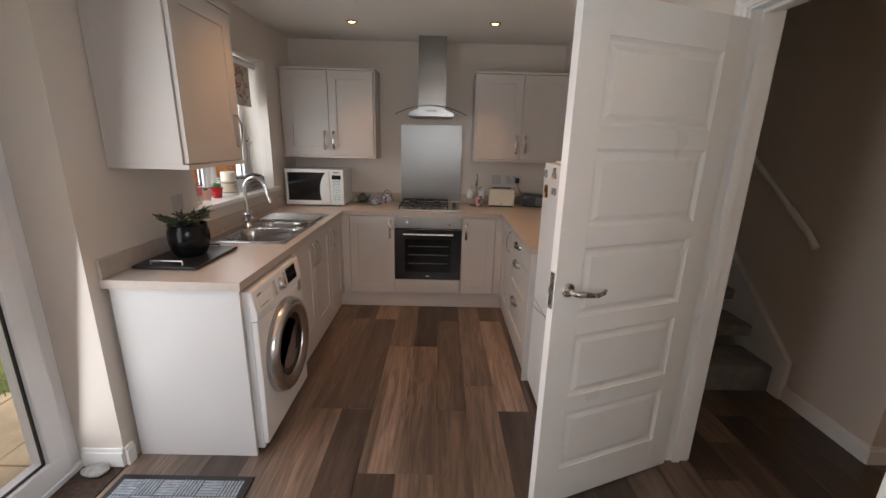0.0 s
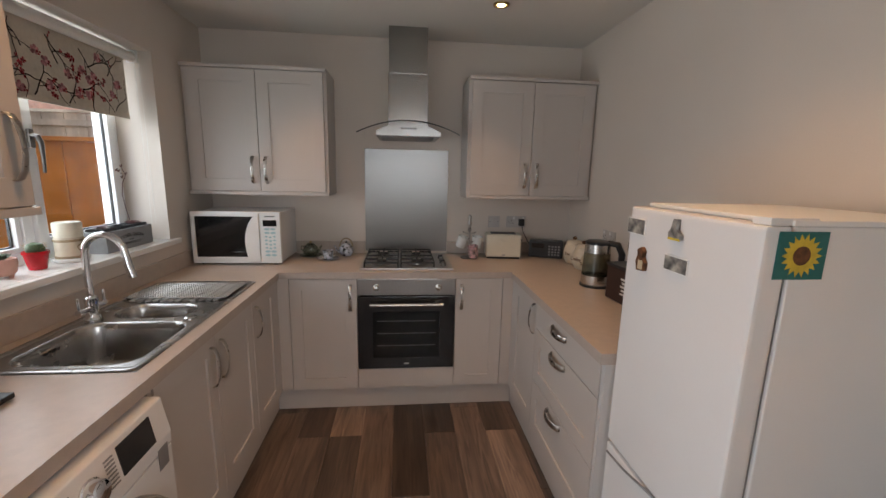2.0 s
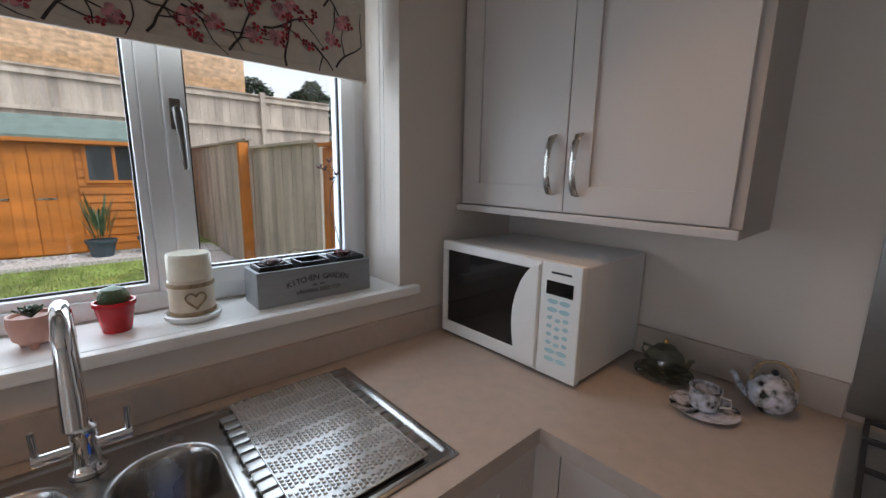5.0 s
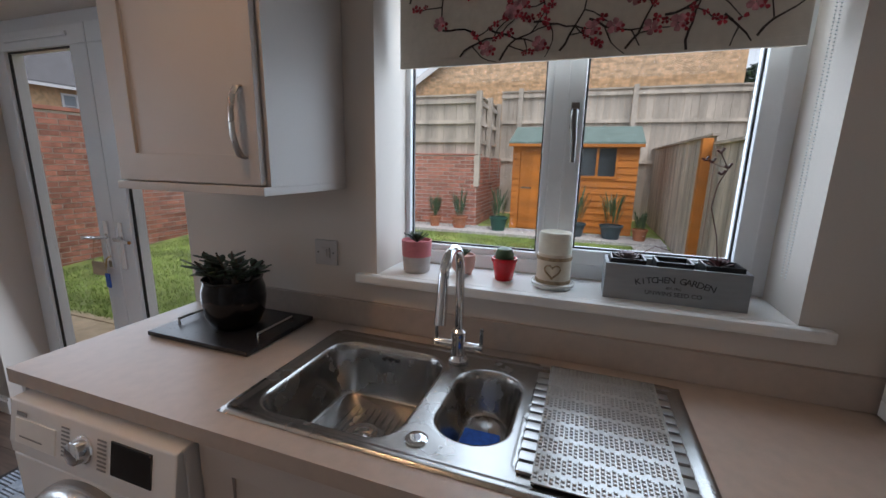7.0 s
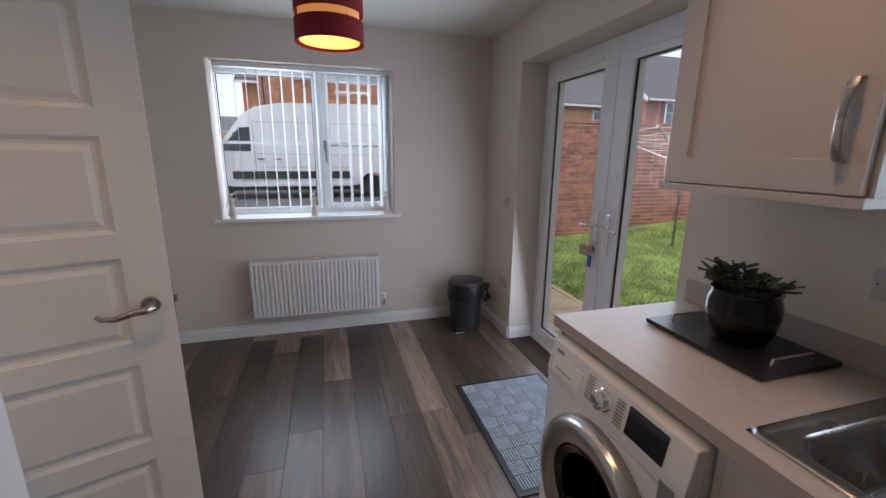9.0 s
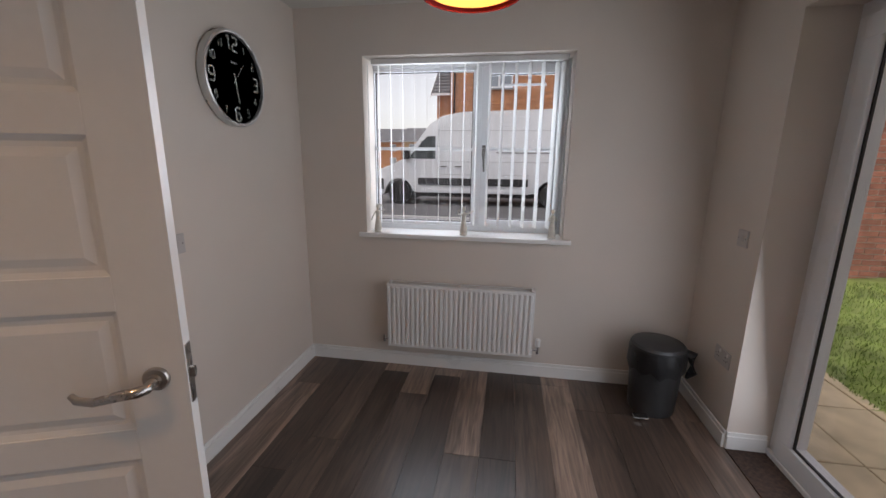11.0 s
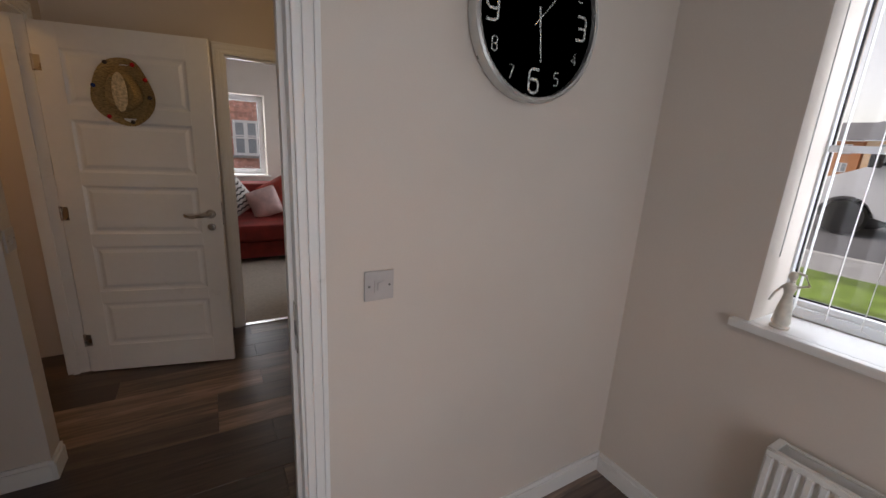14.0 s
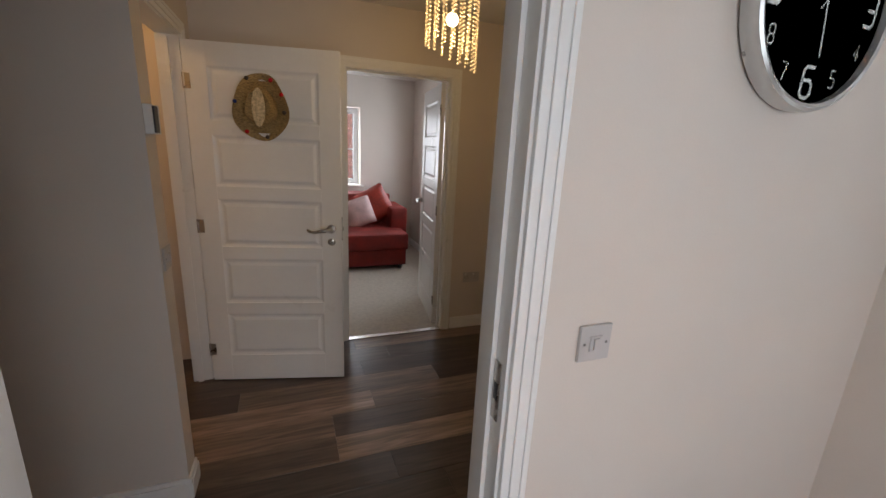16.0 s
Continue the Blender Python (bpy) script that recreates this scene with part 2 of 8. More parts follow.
GRAVEL = mat("pale_gravel", (0.40, 0.39, 0.38), 0.9, var=0.3, scale=40, bump=1.0, bump_scale=60, island=0.35)
PAVE = mat("buff_paving_slab", (0.60, 0.49, 0.33), 0.8, var=0.14, scale=5, bump=0.3, bump_scale=90, random_amt=0.08)
ASPH = mat("asphalt", (0.10, 0.10, 0.105), 0.85, var=0.15, scale=3, bump=0.5, bump_scale=200)
CONC = mat("pavement_concrete", (0.27, 0.27, 0.27), 0.85, var=0.1, scale=4, bump=0.3, bump_scale=150)
VANW = mat("white_van_paint", (0.72, 0.74, 0.77), 0.2, var=0.02, scale=1, coat=0.6)
VANDK = mat("black_van_trim", (0.025, 0.025, 0.028), 0.5, var=0.1, scale=6)
# pale blue-grey base colour holds the sky's reflection in distant panes
FARGLASS = mat("painted_sky_window_glass", (0.30, 0.34, 0.38), 0.12, var=0.1, scale=0.8)
TYRE = mat("tyre_rubber", (0.02, 0.02, 0.02), 0.8, var=0.2, scale=20)
CARGLASS = mat("dark_car_glass", (0.04, 0.05, 0.055), 0.08, var=0.1, scale=3)
SLATER = mat("grey_roof_tile", (0.15, 0.15, 0.16), 0.8, var=0.2, scale=6, bump=0.5, bump_scale=40, island=0.2)
TERRA = mat("terracotta", (0.42, 0.17, 0.09), 0.8, var=0.12, scale=20)
GREENPOT = mat("dark_green_plastic", (0.02, 0.09, 0.07), 0.5, var=0.1, scale=20)
BLUEPOT = mat("blue_grey_plastic", (0.05, 0.08, 0.10), 0.5, var=0.1, scale=20)
TREE = mat("conifer_foliage", (0.035, 0.06, 0.028), 0.9, var=0.4, scale=2, island=0.4)
BARK = mat("bark", (0.08, 0.06, 0.045), 0.9, var=0.3, scale=12, bump=0.6)
BLUECH = mat("blue_pattern", (0.03, 0.06, 0.25), 0.2, var=0.3, scale=30)
CHINA = mat("white_china", (0.72, 0.72, 0.70), 0.15, var=0.03, scale=20)
TEAL = mat("teal_card", (0.012, 0.14, 0.13), 0.5, var=0.08, scale=20)
YELLOW = mat("yellow_print", (0.62, 0.46, 0.05), 0.5, var=0.1, scale=50)
BROWN = mat("brown_print", (0.12, 0.05, 0.02), 0.7, var=0.3, scale=60)
PHOTO = mat("photo_print", (0.16, 0.16, 0.19), 0.4, var=0.5, scale=25, colour2=(0.3, 0.28, 0.22))
BLUSCRUB = mat("blue_scourer", (0.02, 0.09, 0.40), 0.9, var=0.2, scale=60, bump=0.8, bump_scale=250)
DKBROWN = mat("dark_brown_bread_bin", (0.035, 0.015, 0.012), 0.4, var=0.1, scale=10)
GREYCARD = mat("pale_card", (0.6, 0.58, 0.55), 0.6)
FLORAL = mat("blossom_petal", (0.36, 0.045, 0.06), 0.85, var=0.3, scale=40, island=0.4)
FLORALP = mat("pale_blossom_petal", (0.52, 0.24, 0.26), 0.85, var=0.3, scale=40, island=0.3)
TWIG = mat("printed_twig", (0.06, 0.045, 0.04), 0.85, var=0.2, scale=40)
BLINDF = mat("cream_blind_fabric", (0.62, 0.56, 0.48), 0.9, var=0.03, scale=50, bump=0.3, bump_scale=400)
ZIG = mat("striped_fabric", (0.05, 0.045, 0.045), 0.85)


def plank_material():
    m = bpy.data.materials.new("weathered_oak_plank")
    m.use_nodes = True
    n, l = m.node_tree.nodes, m.node_tree.links
    b = n["Principled BSDF"]
    oi, tc, mp = n.new("ShaderNodeObjectInfo"), n.new("ShaderNodeTexCoord"), n.new("ShaderNodeMapping")
    mp.inputs["Scale"].default_value = (1, 0.075, 1)
    off = n.new("ShaderNodeVectorMath")
    off.operation = "MULTIPLY_ADD"
    comb = n.new("ShaderNodeCombineXYZ")
    for k in range(3):
        l.new(oi.outputs["Random"], comb.inputs[k])
    l.new(comb.outputs[0], off.inputs[0])
    off.inputs[1].default_value = (37, 53, 19)
    l.new(tc.outputs["Object"], off.inputs[2])
    l.new(off.outputs[0], mp.inputs[0])
    grain = n.new("ShaderNodeTexNoise")
    grain.inputs["Scale"].default_value, grain.inputs["Detail"].default_value, grain.inputs["Distortion"].default_value = 34, 12, 1.4
    l.new(mp.outputs[0], grain.inputs[0])
    broad = n.new("ShaderNodeTexNoise")
    broad.inputs["Scale"].default_value, broad.inputs["Detail"].default_value = 9, 5
    l.new(mp.outputs[0], broad.inputs[0])
    tone = n.new("ShaderNodeValToRGB")
    e = tone.color_ramp.elements
    e[0].position, e[0].color = 0.0, (0.040, 0.026, 0.020, 1)
    e[1].position, e[1].color = 1.0, (0.27, 0.19, 0.145, 1)
    for p, c in ((0.25, (0.062, 0.041, 0.031, 1)), (0.5, (0.10, 0.067, 0.050, 1)), (0.75, (0.145, 0.10, 0.076, 1))):
        e.new(p).color = c
    l.new(oi.outputs["Random"], tone.inputs[0])
    gr = n.new("ShaderNodeValToRGB")
    gr.color_ramp.elements[0].position, gr.color_ramp.elements[0].color = 0.34, (0.58, 0.58, 0.59, 1)
    gr.color_ramp.elements[1].position, gr.color_ramp.elements[1].color = 0.68, (1.42, 1.42, 1.42, 1)
    l.new(grain.outputs[0], gr.inputs[0])
    br = n.new("ShaderNodeMapRange")
    br.inputs[1].default_value, br.inputs[2].default_value, br.inputs[3].default_value, br.inputs[4].default_value = 0.3, 0.7, 0.58, 1.48
    l.new(broad.outputs[0], br.inputs[0])
    a, c = n.new("ShaderNodeVectorMath"), n.new("ShaderNodeVectorMath")
    a.operation, c.operation = "MULTIPLY", "SCALE"
    l.new(tone.outputs[0], a.inputs[0])
    l.new(gr.outputs[0], a.inputs[1])
    l.new(a.outputs[0], c.inputs[0])
    l.new(br.outputs[0], c.inputs["Scale"])
    l.new(c.outputs[0], b.inputs["Base Color"])
    ro = n.new("ShaderNodeMapRange")
    ro.inputs[3].default_value, ro.inputs[4].default_value = 0.24, 0.44
    b.inputs["Specular IOR Level"].default_value = 0.75
    l.new(grain.outputs[0], ro.inputs[0])
    l.new(ro.outputs[0], b.inputs["Roughness"])
    bp = n.new("ShaderNodeBump")
    bp.inputs["Strength"].default_value, bp.inputs["Distance"].default_value = 0.35, 0.0015
    l.new(grain.outputs[0], bp.inputs["Height"])
    l.new(bp.outputs[0], b.inputs["Normal"])
    return m


PLANK = plank_material()


def glass_material(name="window_glass", tint=(1, 1, 1)):
    m = bpy.data.materials.new(name)
    m.use_nodes = True
    n, l = m.node_tree.nodes, m.node_tree.links
    for x in list(n):
        n.remove(x)
    out, mix, tr, gl = [n.new("ShaderNode" + k) for k in ("OutputMaterial", "MixShader", "BsdfTransparent", "BsdfGlossy")]
    tr.inputs[0].default_value = (*tint, 1)
    gl.inputs["Roughness"].default_value = 0.01
    mix.inputs[0].default_value = 0.035
    l.new(tr.outputs[0], mix.inputs[1])
    l.new(gl.outputs[0], mix.inputs[2])
    l.new(mix.outputs[0], out.inputs[0])
    return m


GLASS = glass_material()
SMOKE = glass_material("smoked_glass", (0.35, 0.36, 0.36))
OVENGL = glass_material("oven_glass", (0.10, 0.10, 0.10))
KETGL = glass_material("clear_kettle_glass", (0.75, 0.75, 0.72))

# ---- building helpers ----
BASE = {}


def box(bm, x0, x1, y0, y1, z0, z1, m=None):
    vs = [bm.verts.new((x, y, z)) for x in (x0, x1) for y in (y0, y1) for z in (z0, z1)]
    if m is not None:
        for v in vs:
            v.co = m @ v.co
    for f in ((0, 1, 3, 2), (4, 6, 7, 5), (0, 4, 5, 1), (2, 3, 7, 6), (0, 2, 6, 4), (1, 5, 7, 3)):
        bm.faces.new([vs[i] for i in f])


def ring(bm, a, b, d0, d1, m=None, flat=False):
    """A frame between the outer rectangle a and the inner b, each (u0, u1, v0, v1), from d0 to d1 deep. flat: v runs along y."""
    def at(u, v, d):
        p = Vector((u, v, d)) if flat else Vector((u, d, v))
        return bm.verts.new(m @ p if m is not None else p)
    q = [[[at(u, v, d) for u, v in ((r[0], r[2]), (r[1], r[2]), (r[1], r[3]), (r[0], r[3]))] for r in (a, b)] for d in (d0, d1)]
    for k in range(4):
        j = (k + 1) % 4
        bm.faces.new((q[0][0][k], q[0][0][j], q[0][1][j], q[0][1][k]))
        bm.faces.new((q[1][0][j], q[1][0][k], q[1][1][k], q[1][1][j]))
        bm.faces.new((q[0][0][j], q[0][0][k], q[1][0][k], q[1][0][j]))
        bm.faces.new((q[0][1][k], q[0][1][j], q[1][1][j], q[1][1][k]))


def prism(bm, pts, a0, a1, axis="y"):
    """Extrudes a closed outline. axis y: pts are (x, z); axis x: (y, z); axis z: (x, y)."""
    def at(p, a):
        return {"y": (p[0], a, p[1]), "x": (a, p[0], p[1]), "z": (p[0], p[1], a)}[axis]
    lo, hi = [bm.verts.new(at(p, a0)) for p in pts], [bm.verts.new(at(p, a1)) for p in pts]
    bm.faces.new(lo)
    bm.faces.new(hi[::-1])
    for i in range(len(pts)):
        j = (i + 1) % len(pts)
        bm.faces.new((lo[j], lo[i], hi[i], hi[j]))


def lathe(bm, prof, cx=0, cy=0, seg=28, m=None, cap=True):
    """Turns a profile of (radius, z) about the upright axis."""
    rings = []
    for r, z in prof:
        ring = [bm.verts.new((cx + r * math.cos(2 * math.pi * k / seg), cy + r * math.sin(2 * math.pi * k / seg), z)) for k in range(seg)]
        rings.append(ring)
    for a, b in zip(rings, rings[1:]):
        for k in range(seg):
            bm.faces.new((a[k], a[(k + 1) % seg], b[(k + 1) % seg], b[k]))
    if cap:
        bm.faces.new(rings[0][::-1])
        bm.faces.new(rings[-1])
    if m is not None:
        for ring in rings:
            for v in ring:
                v.co = m @ v.co


def tube(bm, pts, r, seg=10, flat=1.0, up=(0, 0, 1), radii=None):
    """A tube along points, r thick; flat squashes it along the second axis."""
    pts = [Vector(p) for p in pts]
    rings = []
    for i, p in enumerate(pts):
        d = (pts[min(i + 1, len(pts) - 1)] - pts[max(i - 1, 0)]).normalized()
        u = Vector(up)
        if abs(d.dot(u)) > 0.97:
            u = Vector((1, 0.01, 0))
        s = d.cross(u).normalized()
        t = s.cross(d).normalized()
        rr = radii[i] if radii else r
        rings.append([bm.verts.new(p + s * (rr * math.cos(2 * math.pi * k / seg)) + t * (rr * flat * math.sin(2 * math.pi * k / seg))) for k in range(seg)])
    for a, b in zip(rings, rings[1:]):
        for k in range(seg):
            bm.faces.new((a[k], a[(k + 1) % seg], b[(k + 1) % seg], b[k]))
    bm.faces.new(rings[0][::-1])
    bm.faces.new(rings[-1])


def arc(c, r, a0, a1, n, plane="xz"):
    out = []
    for i in range(n + 1):
        a = radians(a0 + (a1 - a0) * i / n)
        u, v = r * math.cos(a), r * math.sin(a)
        out.append({"xz": (c[0] + u, c[1], c[2] + v), "yz": (c[0], c[1] + u, c[2] + v), "xy": (c[0] + u, c[1] + v, c[2])}[plane])
    return out


def thing(name, base=(0, 0, 0), label="", category="", group="", kind=""):
    ob = new(name)
    ob.empty_display_size = 0.1
    ob.location = base
    BASE[ob.name] = Vector(base)
    return tagged(ob, label, category, group, kind)


def part(name, bm, material, parent=None, label="", smooth=False, bevel=0.0, seg=2, kind="", category=""):
    """Links a bmesh, drawn in world metres, as one mesh object under a thing or a part."""
    if bevel:
        bmesh.ops.bevel(bm, geom=list(bm.edges), offset=bevel, segments=seg, affect="EDGES", profile=0.7)
    base = BASE.get(parent.name, Vector()) if parent else Vector()
    if base.length:
        bmesh.ops.translate(bm, verts=bm.verts, vec=-base)
    bmesh.ops.recalc_face_normals(bm, faces=bm.faces)
    me = bpy.data.meshes.new(name)
    bm.to_mesh(me)
    bm.free()
    for mt in (material if isinstance(material, (list, tuple)) else [material]):
        me.materials.append(mt)
    if smooth:
        me.shade_smooth()
        me.set_sharp_from_angle(angle=radians(38))
    ob = new(name, me)
    if parent:
        ob.parent = parent
        BASE[ob.name] = base
    return tagged(ob, label, category, "", kind)


def bbox(name, dims, material, parent=None, label="", bevel=0.002, **k):
    bm = bmesh.new()
    for d in (dims if isinstance(dims[0], (tuple, list)) else [dims]):
        box(bm, *d)
    return part(name, bm, material, parent, label, bevel=bevel, **k)


def lbox(name, prof, cx, cy, material, parent=None, label="", seg=28, **k):
    bm = bmesh.new()
    lathe(bm, prof, cx, cy, seg)
    return part(name, bm, material, parent, label, smooth=True, **k)


def text(name, body, size, m, material, parent=None, depth=0.0004, label="", space=1.0):
    cu = bpy.data.curves.new(name, "FONT")
    cu.body, cu.size, cu.align_x, cu.align_y, cu.extrude, cu.space_character = body, size, "CENTER", "CENTER", depth, space
    tmp = new(name, cu)
    me = bpy.data.meshes.new_from_object(tmp.evaluated_get(bpy.context.evaluated_depsgraph_get()))
    bpy.data.objects.remove(tmp)
    me.materials.clear()
    me.materials.append(material)
    me.transform(m)
    if parent and parent.name in BASE:
        me.transform(Matrix.Translation(-BASE[parent.name]))
    ob = new(name, me)
    if parent:
        ob.parent = parent
    return tagged(ob, label)


def curve_print(bm, pts, w, m, n=None):
    """A thin printed stroke, w wide, drawn in the plane of m."""
    L, R = [], []
    for i, p in enumerate(pts):
        a, b = Vector(pts[max(i - 1, 0)]), Vector(pts[min(i + 1, len(pts) - 1)])
        d = (b - a).normalized()
        s = Vector((-d.y, d.x)) * w * 0.5
        p = Vector(p)
        L.append(bm.verts.new(m @ Vector((p.x + s.x, p.y + s.y, 0))))
        R.append(bm.verts.new(m @ Vector((p.x - s.x, p.y - s.y, 0))))
    for i in range(len(pts) - 1):
        bm.faces.new((L[i], L[i + 1], R[i + 1], R[i]))


def structure(name, boxes, material, label, bevel=0.0):
    bm = bmesh.new()
    for d in boxes:
        box(bm, *d)
    return part(name, bm, material, None, label, bevel=bevel, kind="structure")

# ---- structure: floors, walls, ceilings ----
FY, HY, RX = 0.37, 5.0, 2.6
Z0 = -0.12
structure("foundation", [(-0.3, 8.2, 0.07, 5.3, -0.3, -0.006)], CONC, "concrete floor slab under the house")
ceil_label = "plain white painted ceiling"
structure("ceiling", [(-0.3, 8.2, 0.07, 5.3, 2.4, 2.6)], CEIL, ceil_label)
WY0, WY1, WZ0, WZ1 = 3.31, 4.44, 1.09, 2.10
DY0, DY1, DZ1 = 0.945, 2.48, 2.11
structure("wall_west", [(-0.3, 0, 0.07, DY0, -0.3, 2.4), (-0.3, 0, DY0, DY1, DZ1, 2.4), (-0.3, 0, DY1, WY0, -0.3, 2.4),
                        (-0.3, 0, WY0, WY1, -0.3, WZ0), (-0.3, 0, WY0, WY1, WZ1, 2.4), (-0.3, 0, WY1, 5.0, -0.3, 2.4)], WALL, "warm off-white painted wall with a window and garden doors")
structure("wall_north", [(-0.3, RX, 5.0, 5.3, -0.3, 2.4)], WALL, "off-white painted kitchen end wall")
FX0, FX1, FZ0, FZ1 = 0.825, 2.145, 0.965, 2.11
structure("wall_south", [(0, FX0, 0.07, FY, -0.3, 2.4), (FX1, 6.0, 0.07, FY, -0.3, 2.4), (FX0, FX1, 0.07, FY, -0.3, FZ0), (FX0, FX1, 0.07, FY, FZ1, 2.4),
                         (6.0, 7.4, 0.07, FY, -0.3, 0.95), (6.0, 7.4, 0.07, FY, 2.1, 2.4), (7.4, 8.2, 0.07, FY, -0.3, 2.4)], WALL, "off-white painted front wall with windows")
HD0, HD1 = 1.735, 2.575
structure("wall_east", [(RX, 2.72, FY, HD0 - 0.03, 0, 2.4), (RX, 2.72, HD1 + 0.03, 5.3, 0, 2.4), (RX, 2.72, HD0 - 0.03, HD1 + 0.03, 2.05, 2.4)], WALL, "off-white painted wall with the hall doorway")
structure("wall_stair", [(3.635, 3.755, 2.585, 5.3, 0, 2.4)], WALL, "off-white painted wall beside the stairs")
structure("wall_hall_north", [(3.755, 3.83, 2.64, 2.74, 0, 2.4), (4.60, 4.9, 2.64, 2.74, 0, 2.4), (3.83, 4.60, 2.64, 2.74, 2.03, 2.4)], WALL, "cream hall wall with a doorway")
structure("wall_cloakroom", [(3.755, 4.9, 4.2, 4.3, 0, 2.4)], WALL, "plain painted back wall of the cloakroom")
LY0, LY1 = 0.98, 1.745
structure("wall_lounge", [(4.9, 5.0, FY, LY0 - 0.03, 0, 2.4), (4.9, 5.0, LY1 + 0.03, 5.3, 0, 2.4), (4.9, 5.0, LY0 - 0.03, LY1 + 0.03, 2.02, 2.4)], WALL, "painted wall with the lounge doorway")
structure("wall_lounge_east", [(7.9, 8.2, FY, 1.15, 0, 2.4), (7.9, 8.2, 1.86, 5.3, 0, 2.4), (7.9, 8.2, 1.15, 1.86, 0, 0.91), (7.9, 8.2, 1.15, 1.86, 1.98, 2.4)], WALL, "pale lounge wall with a window")
structure("wall_lounge_north", [(5.0, 7.9, 4.2, 4.3, 0, 2.4), (2.72, 3.635, 5.2, 5.3, 0, 2.4)], WALL, "plain pale end wall")
structure("carpet", [(4.93, 7.9, FY, 4.2, -0.006, 0.008)], CARPET, "beige cut-pile lounge carpet")
structure("threshold_strip", [(4.885, 4.93, LY0, LY1, -0.004, 0.009)], STEEL, "metal carpet threshold strip", 0.002)


def skirting(runs, name="baseboard"):
    """runs: (x0, y0, x1, y1, nx, ny): along the wall's face, with the room on the side (nx, ny)."""
    bm = bmesh.new()
    for x0, y0, x1, y1, nx, ny in runs:
        for d, za, zb in ((0.016, 0.0, 0.078), (0.010, 0.078, 0.098)):
            box(bm, min(x0, x1, x0 + nx * d, x1 + nx * d), max(x0, x1, x0 + nx * d, x1 + nx * d), min(y0, y1, y0 + ny * d, y1 + ny * d), max(y0, y1, y0 + ny * d, y1 + ny * d), za, zb)
    part(name, bm, GLOSS, None, "white gloss painted skirting board", bevel=0.0025, kind="structure")


skirting([(0.018, FY, RX - 0.018, FY, 0, 1), (0, FY, 0, DY0 - 0.002, 1, 0), (RX, FY, RX, HD0 - 0.085, -1, 0), (RX, HD1 + 0.085, RX, 2.74, -1, 0), (0, DY1 + 0.002, 0, 2.53, 1, 0),
          (-0.19, DY0, 0, DY0, 0, 1), (-0.19, DY1, 0, DY1, 0, -1)])
skirting([(3.635, 2.585, 3.635, 3.2, -1, 0), (3.62, 2.585, 3.755, 2.585, 0, -1), (2.72, FY, 2.72, HD0 - 0.085, 1, 0), (2.72, HD1 + 0.085, 2.72, 3.2, 1, 0), (4.9, FY, 4.9, LY0 - 0.085, -1, 0),
          (4.9, LY1 + 0.085, 4.9, 2.64, -1, 0), (2.74, FY, 4.88, FY, 0, 1), (4.69, 2.64, 4.88, 2.64, 0, -1)])
skirting([(7.9, FY, 7.9, 4.2, -1, 0), (5.02, FY, 7.88, FY, 0, 1)])


def doorcase(name, x0, x1, y0, y1, top, axis, sides=(1, 1), label="white gloss painted door lining and architrave"):
    """A door lining through a wall, with a moulded architrave on both faces. The opening runs along axis."""
    ob = thing(name, kind="structure", label=label)
    lin, st = bmesh.new(), bmesh.new()
    t = 0.03
    arcs = []
    if axis == "y":
        box(lin, x0, x1, y0 - t, y0, 0, top)
        box(lin, x0, x1, y1, y1 + t, 0, top)
        box(lin, x0, x1, y0 - t, y1 + t, top, top + t)
        for xx, s, on in ((x0, -1, sides[0]), (x1, 1, sides[1])):
            if on:
                for w0, w1, d in ((0.008, 0.03, 0.012), (0.03, 0.055, 0.016), (0.055, 0.07, 0.019)):
                    a, b = sorted((xx, xx + s * d))
                    arcs += [(a, b, y0 - w1, y0 - w0, 0, top + w0), (a, b, y1 + w0, y1 + w1, 0, top + w0), (a, b, y0 - w1, y1 + w1, top + w0, top + w1)]
        for ya, yb in ((y0, y0 + 0.012), (y1 - 0.012, y1)):
            box(st, x0 + 0.045, x0 + 0.08, ya, yb, 0, top - 0.012)
        box(st, x0 + 0.045, x0 + 0.08, y0, y1, top - 0.012, top)
    else:
        box(lin, x0 - t, x0, y0, y1, 0, top)
        box(lin, x1, x1 + t, y0, y1, 0, top)
        box(lin, x0 - t, x1 + t, y0, y1, top, top + t)
        for yy, s, on in ((y0, -1, sides[0]), (y1, 1, sides[1])):
            if on:
                for w0, w1, d in ((0.008, 0.03, 0.012), (0.03, 0.055, 0.016), (0.055, 0.07, 0.019)):
                    a, b = sorted((yy, yy + s * d))
                    arcs += [(x0 - w1, x0 - w0, a, b, 0, top + w0), (x1 + w0, x1 + w1, a, b, 0, top + w0), (x0 - w1, x1 + w1, a, b, top + w0, top + w1)]
        for xa, xb in ((x0, x0 + 0.012), (x1 - 0.012, x1)):
            box(st, xa, xb, y0 + 0.05, y0 + 0.08, 0, top - 0.012)
    part("lining", lin, GLOSS, ob, bevel=0.001)
    if arcs:
        am = bmesh.new()
        for d in arcs:
            box(am, *d)
        part("architrave", am, GLOSS, ob, bevel=0.003)
    part("door_stop", st, GLOSS, ob, bevel=0.001)
    return ob


case_hall = doorcase("door_frame_kitchen", RX - 0.004, 2.724, HD0, HD1, 2.02, "y")
bbox("strike_plate", (2.612, 2.64, HD0, HD0 + 0.003, 0.93, 1.07), NICKEL, case_hall, "satin metal strike plate", bevel=0.0008)
bbox("strike_hole", (2.618, 2.634, HD0 + 0.0025, HD0 + 0.004, 0.98, 1.02), BLACK, case_hall, bevel=0)
doorcase("door_frame_lounge", 4.896, 5.004, LY0, LY1, 1.99, "y")
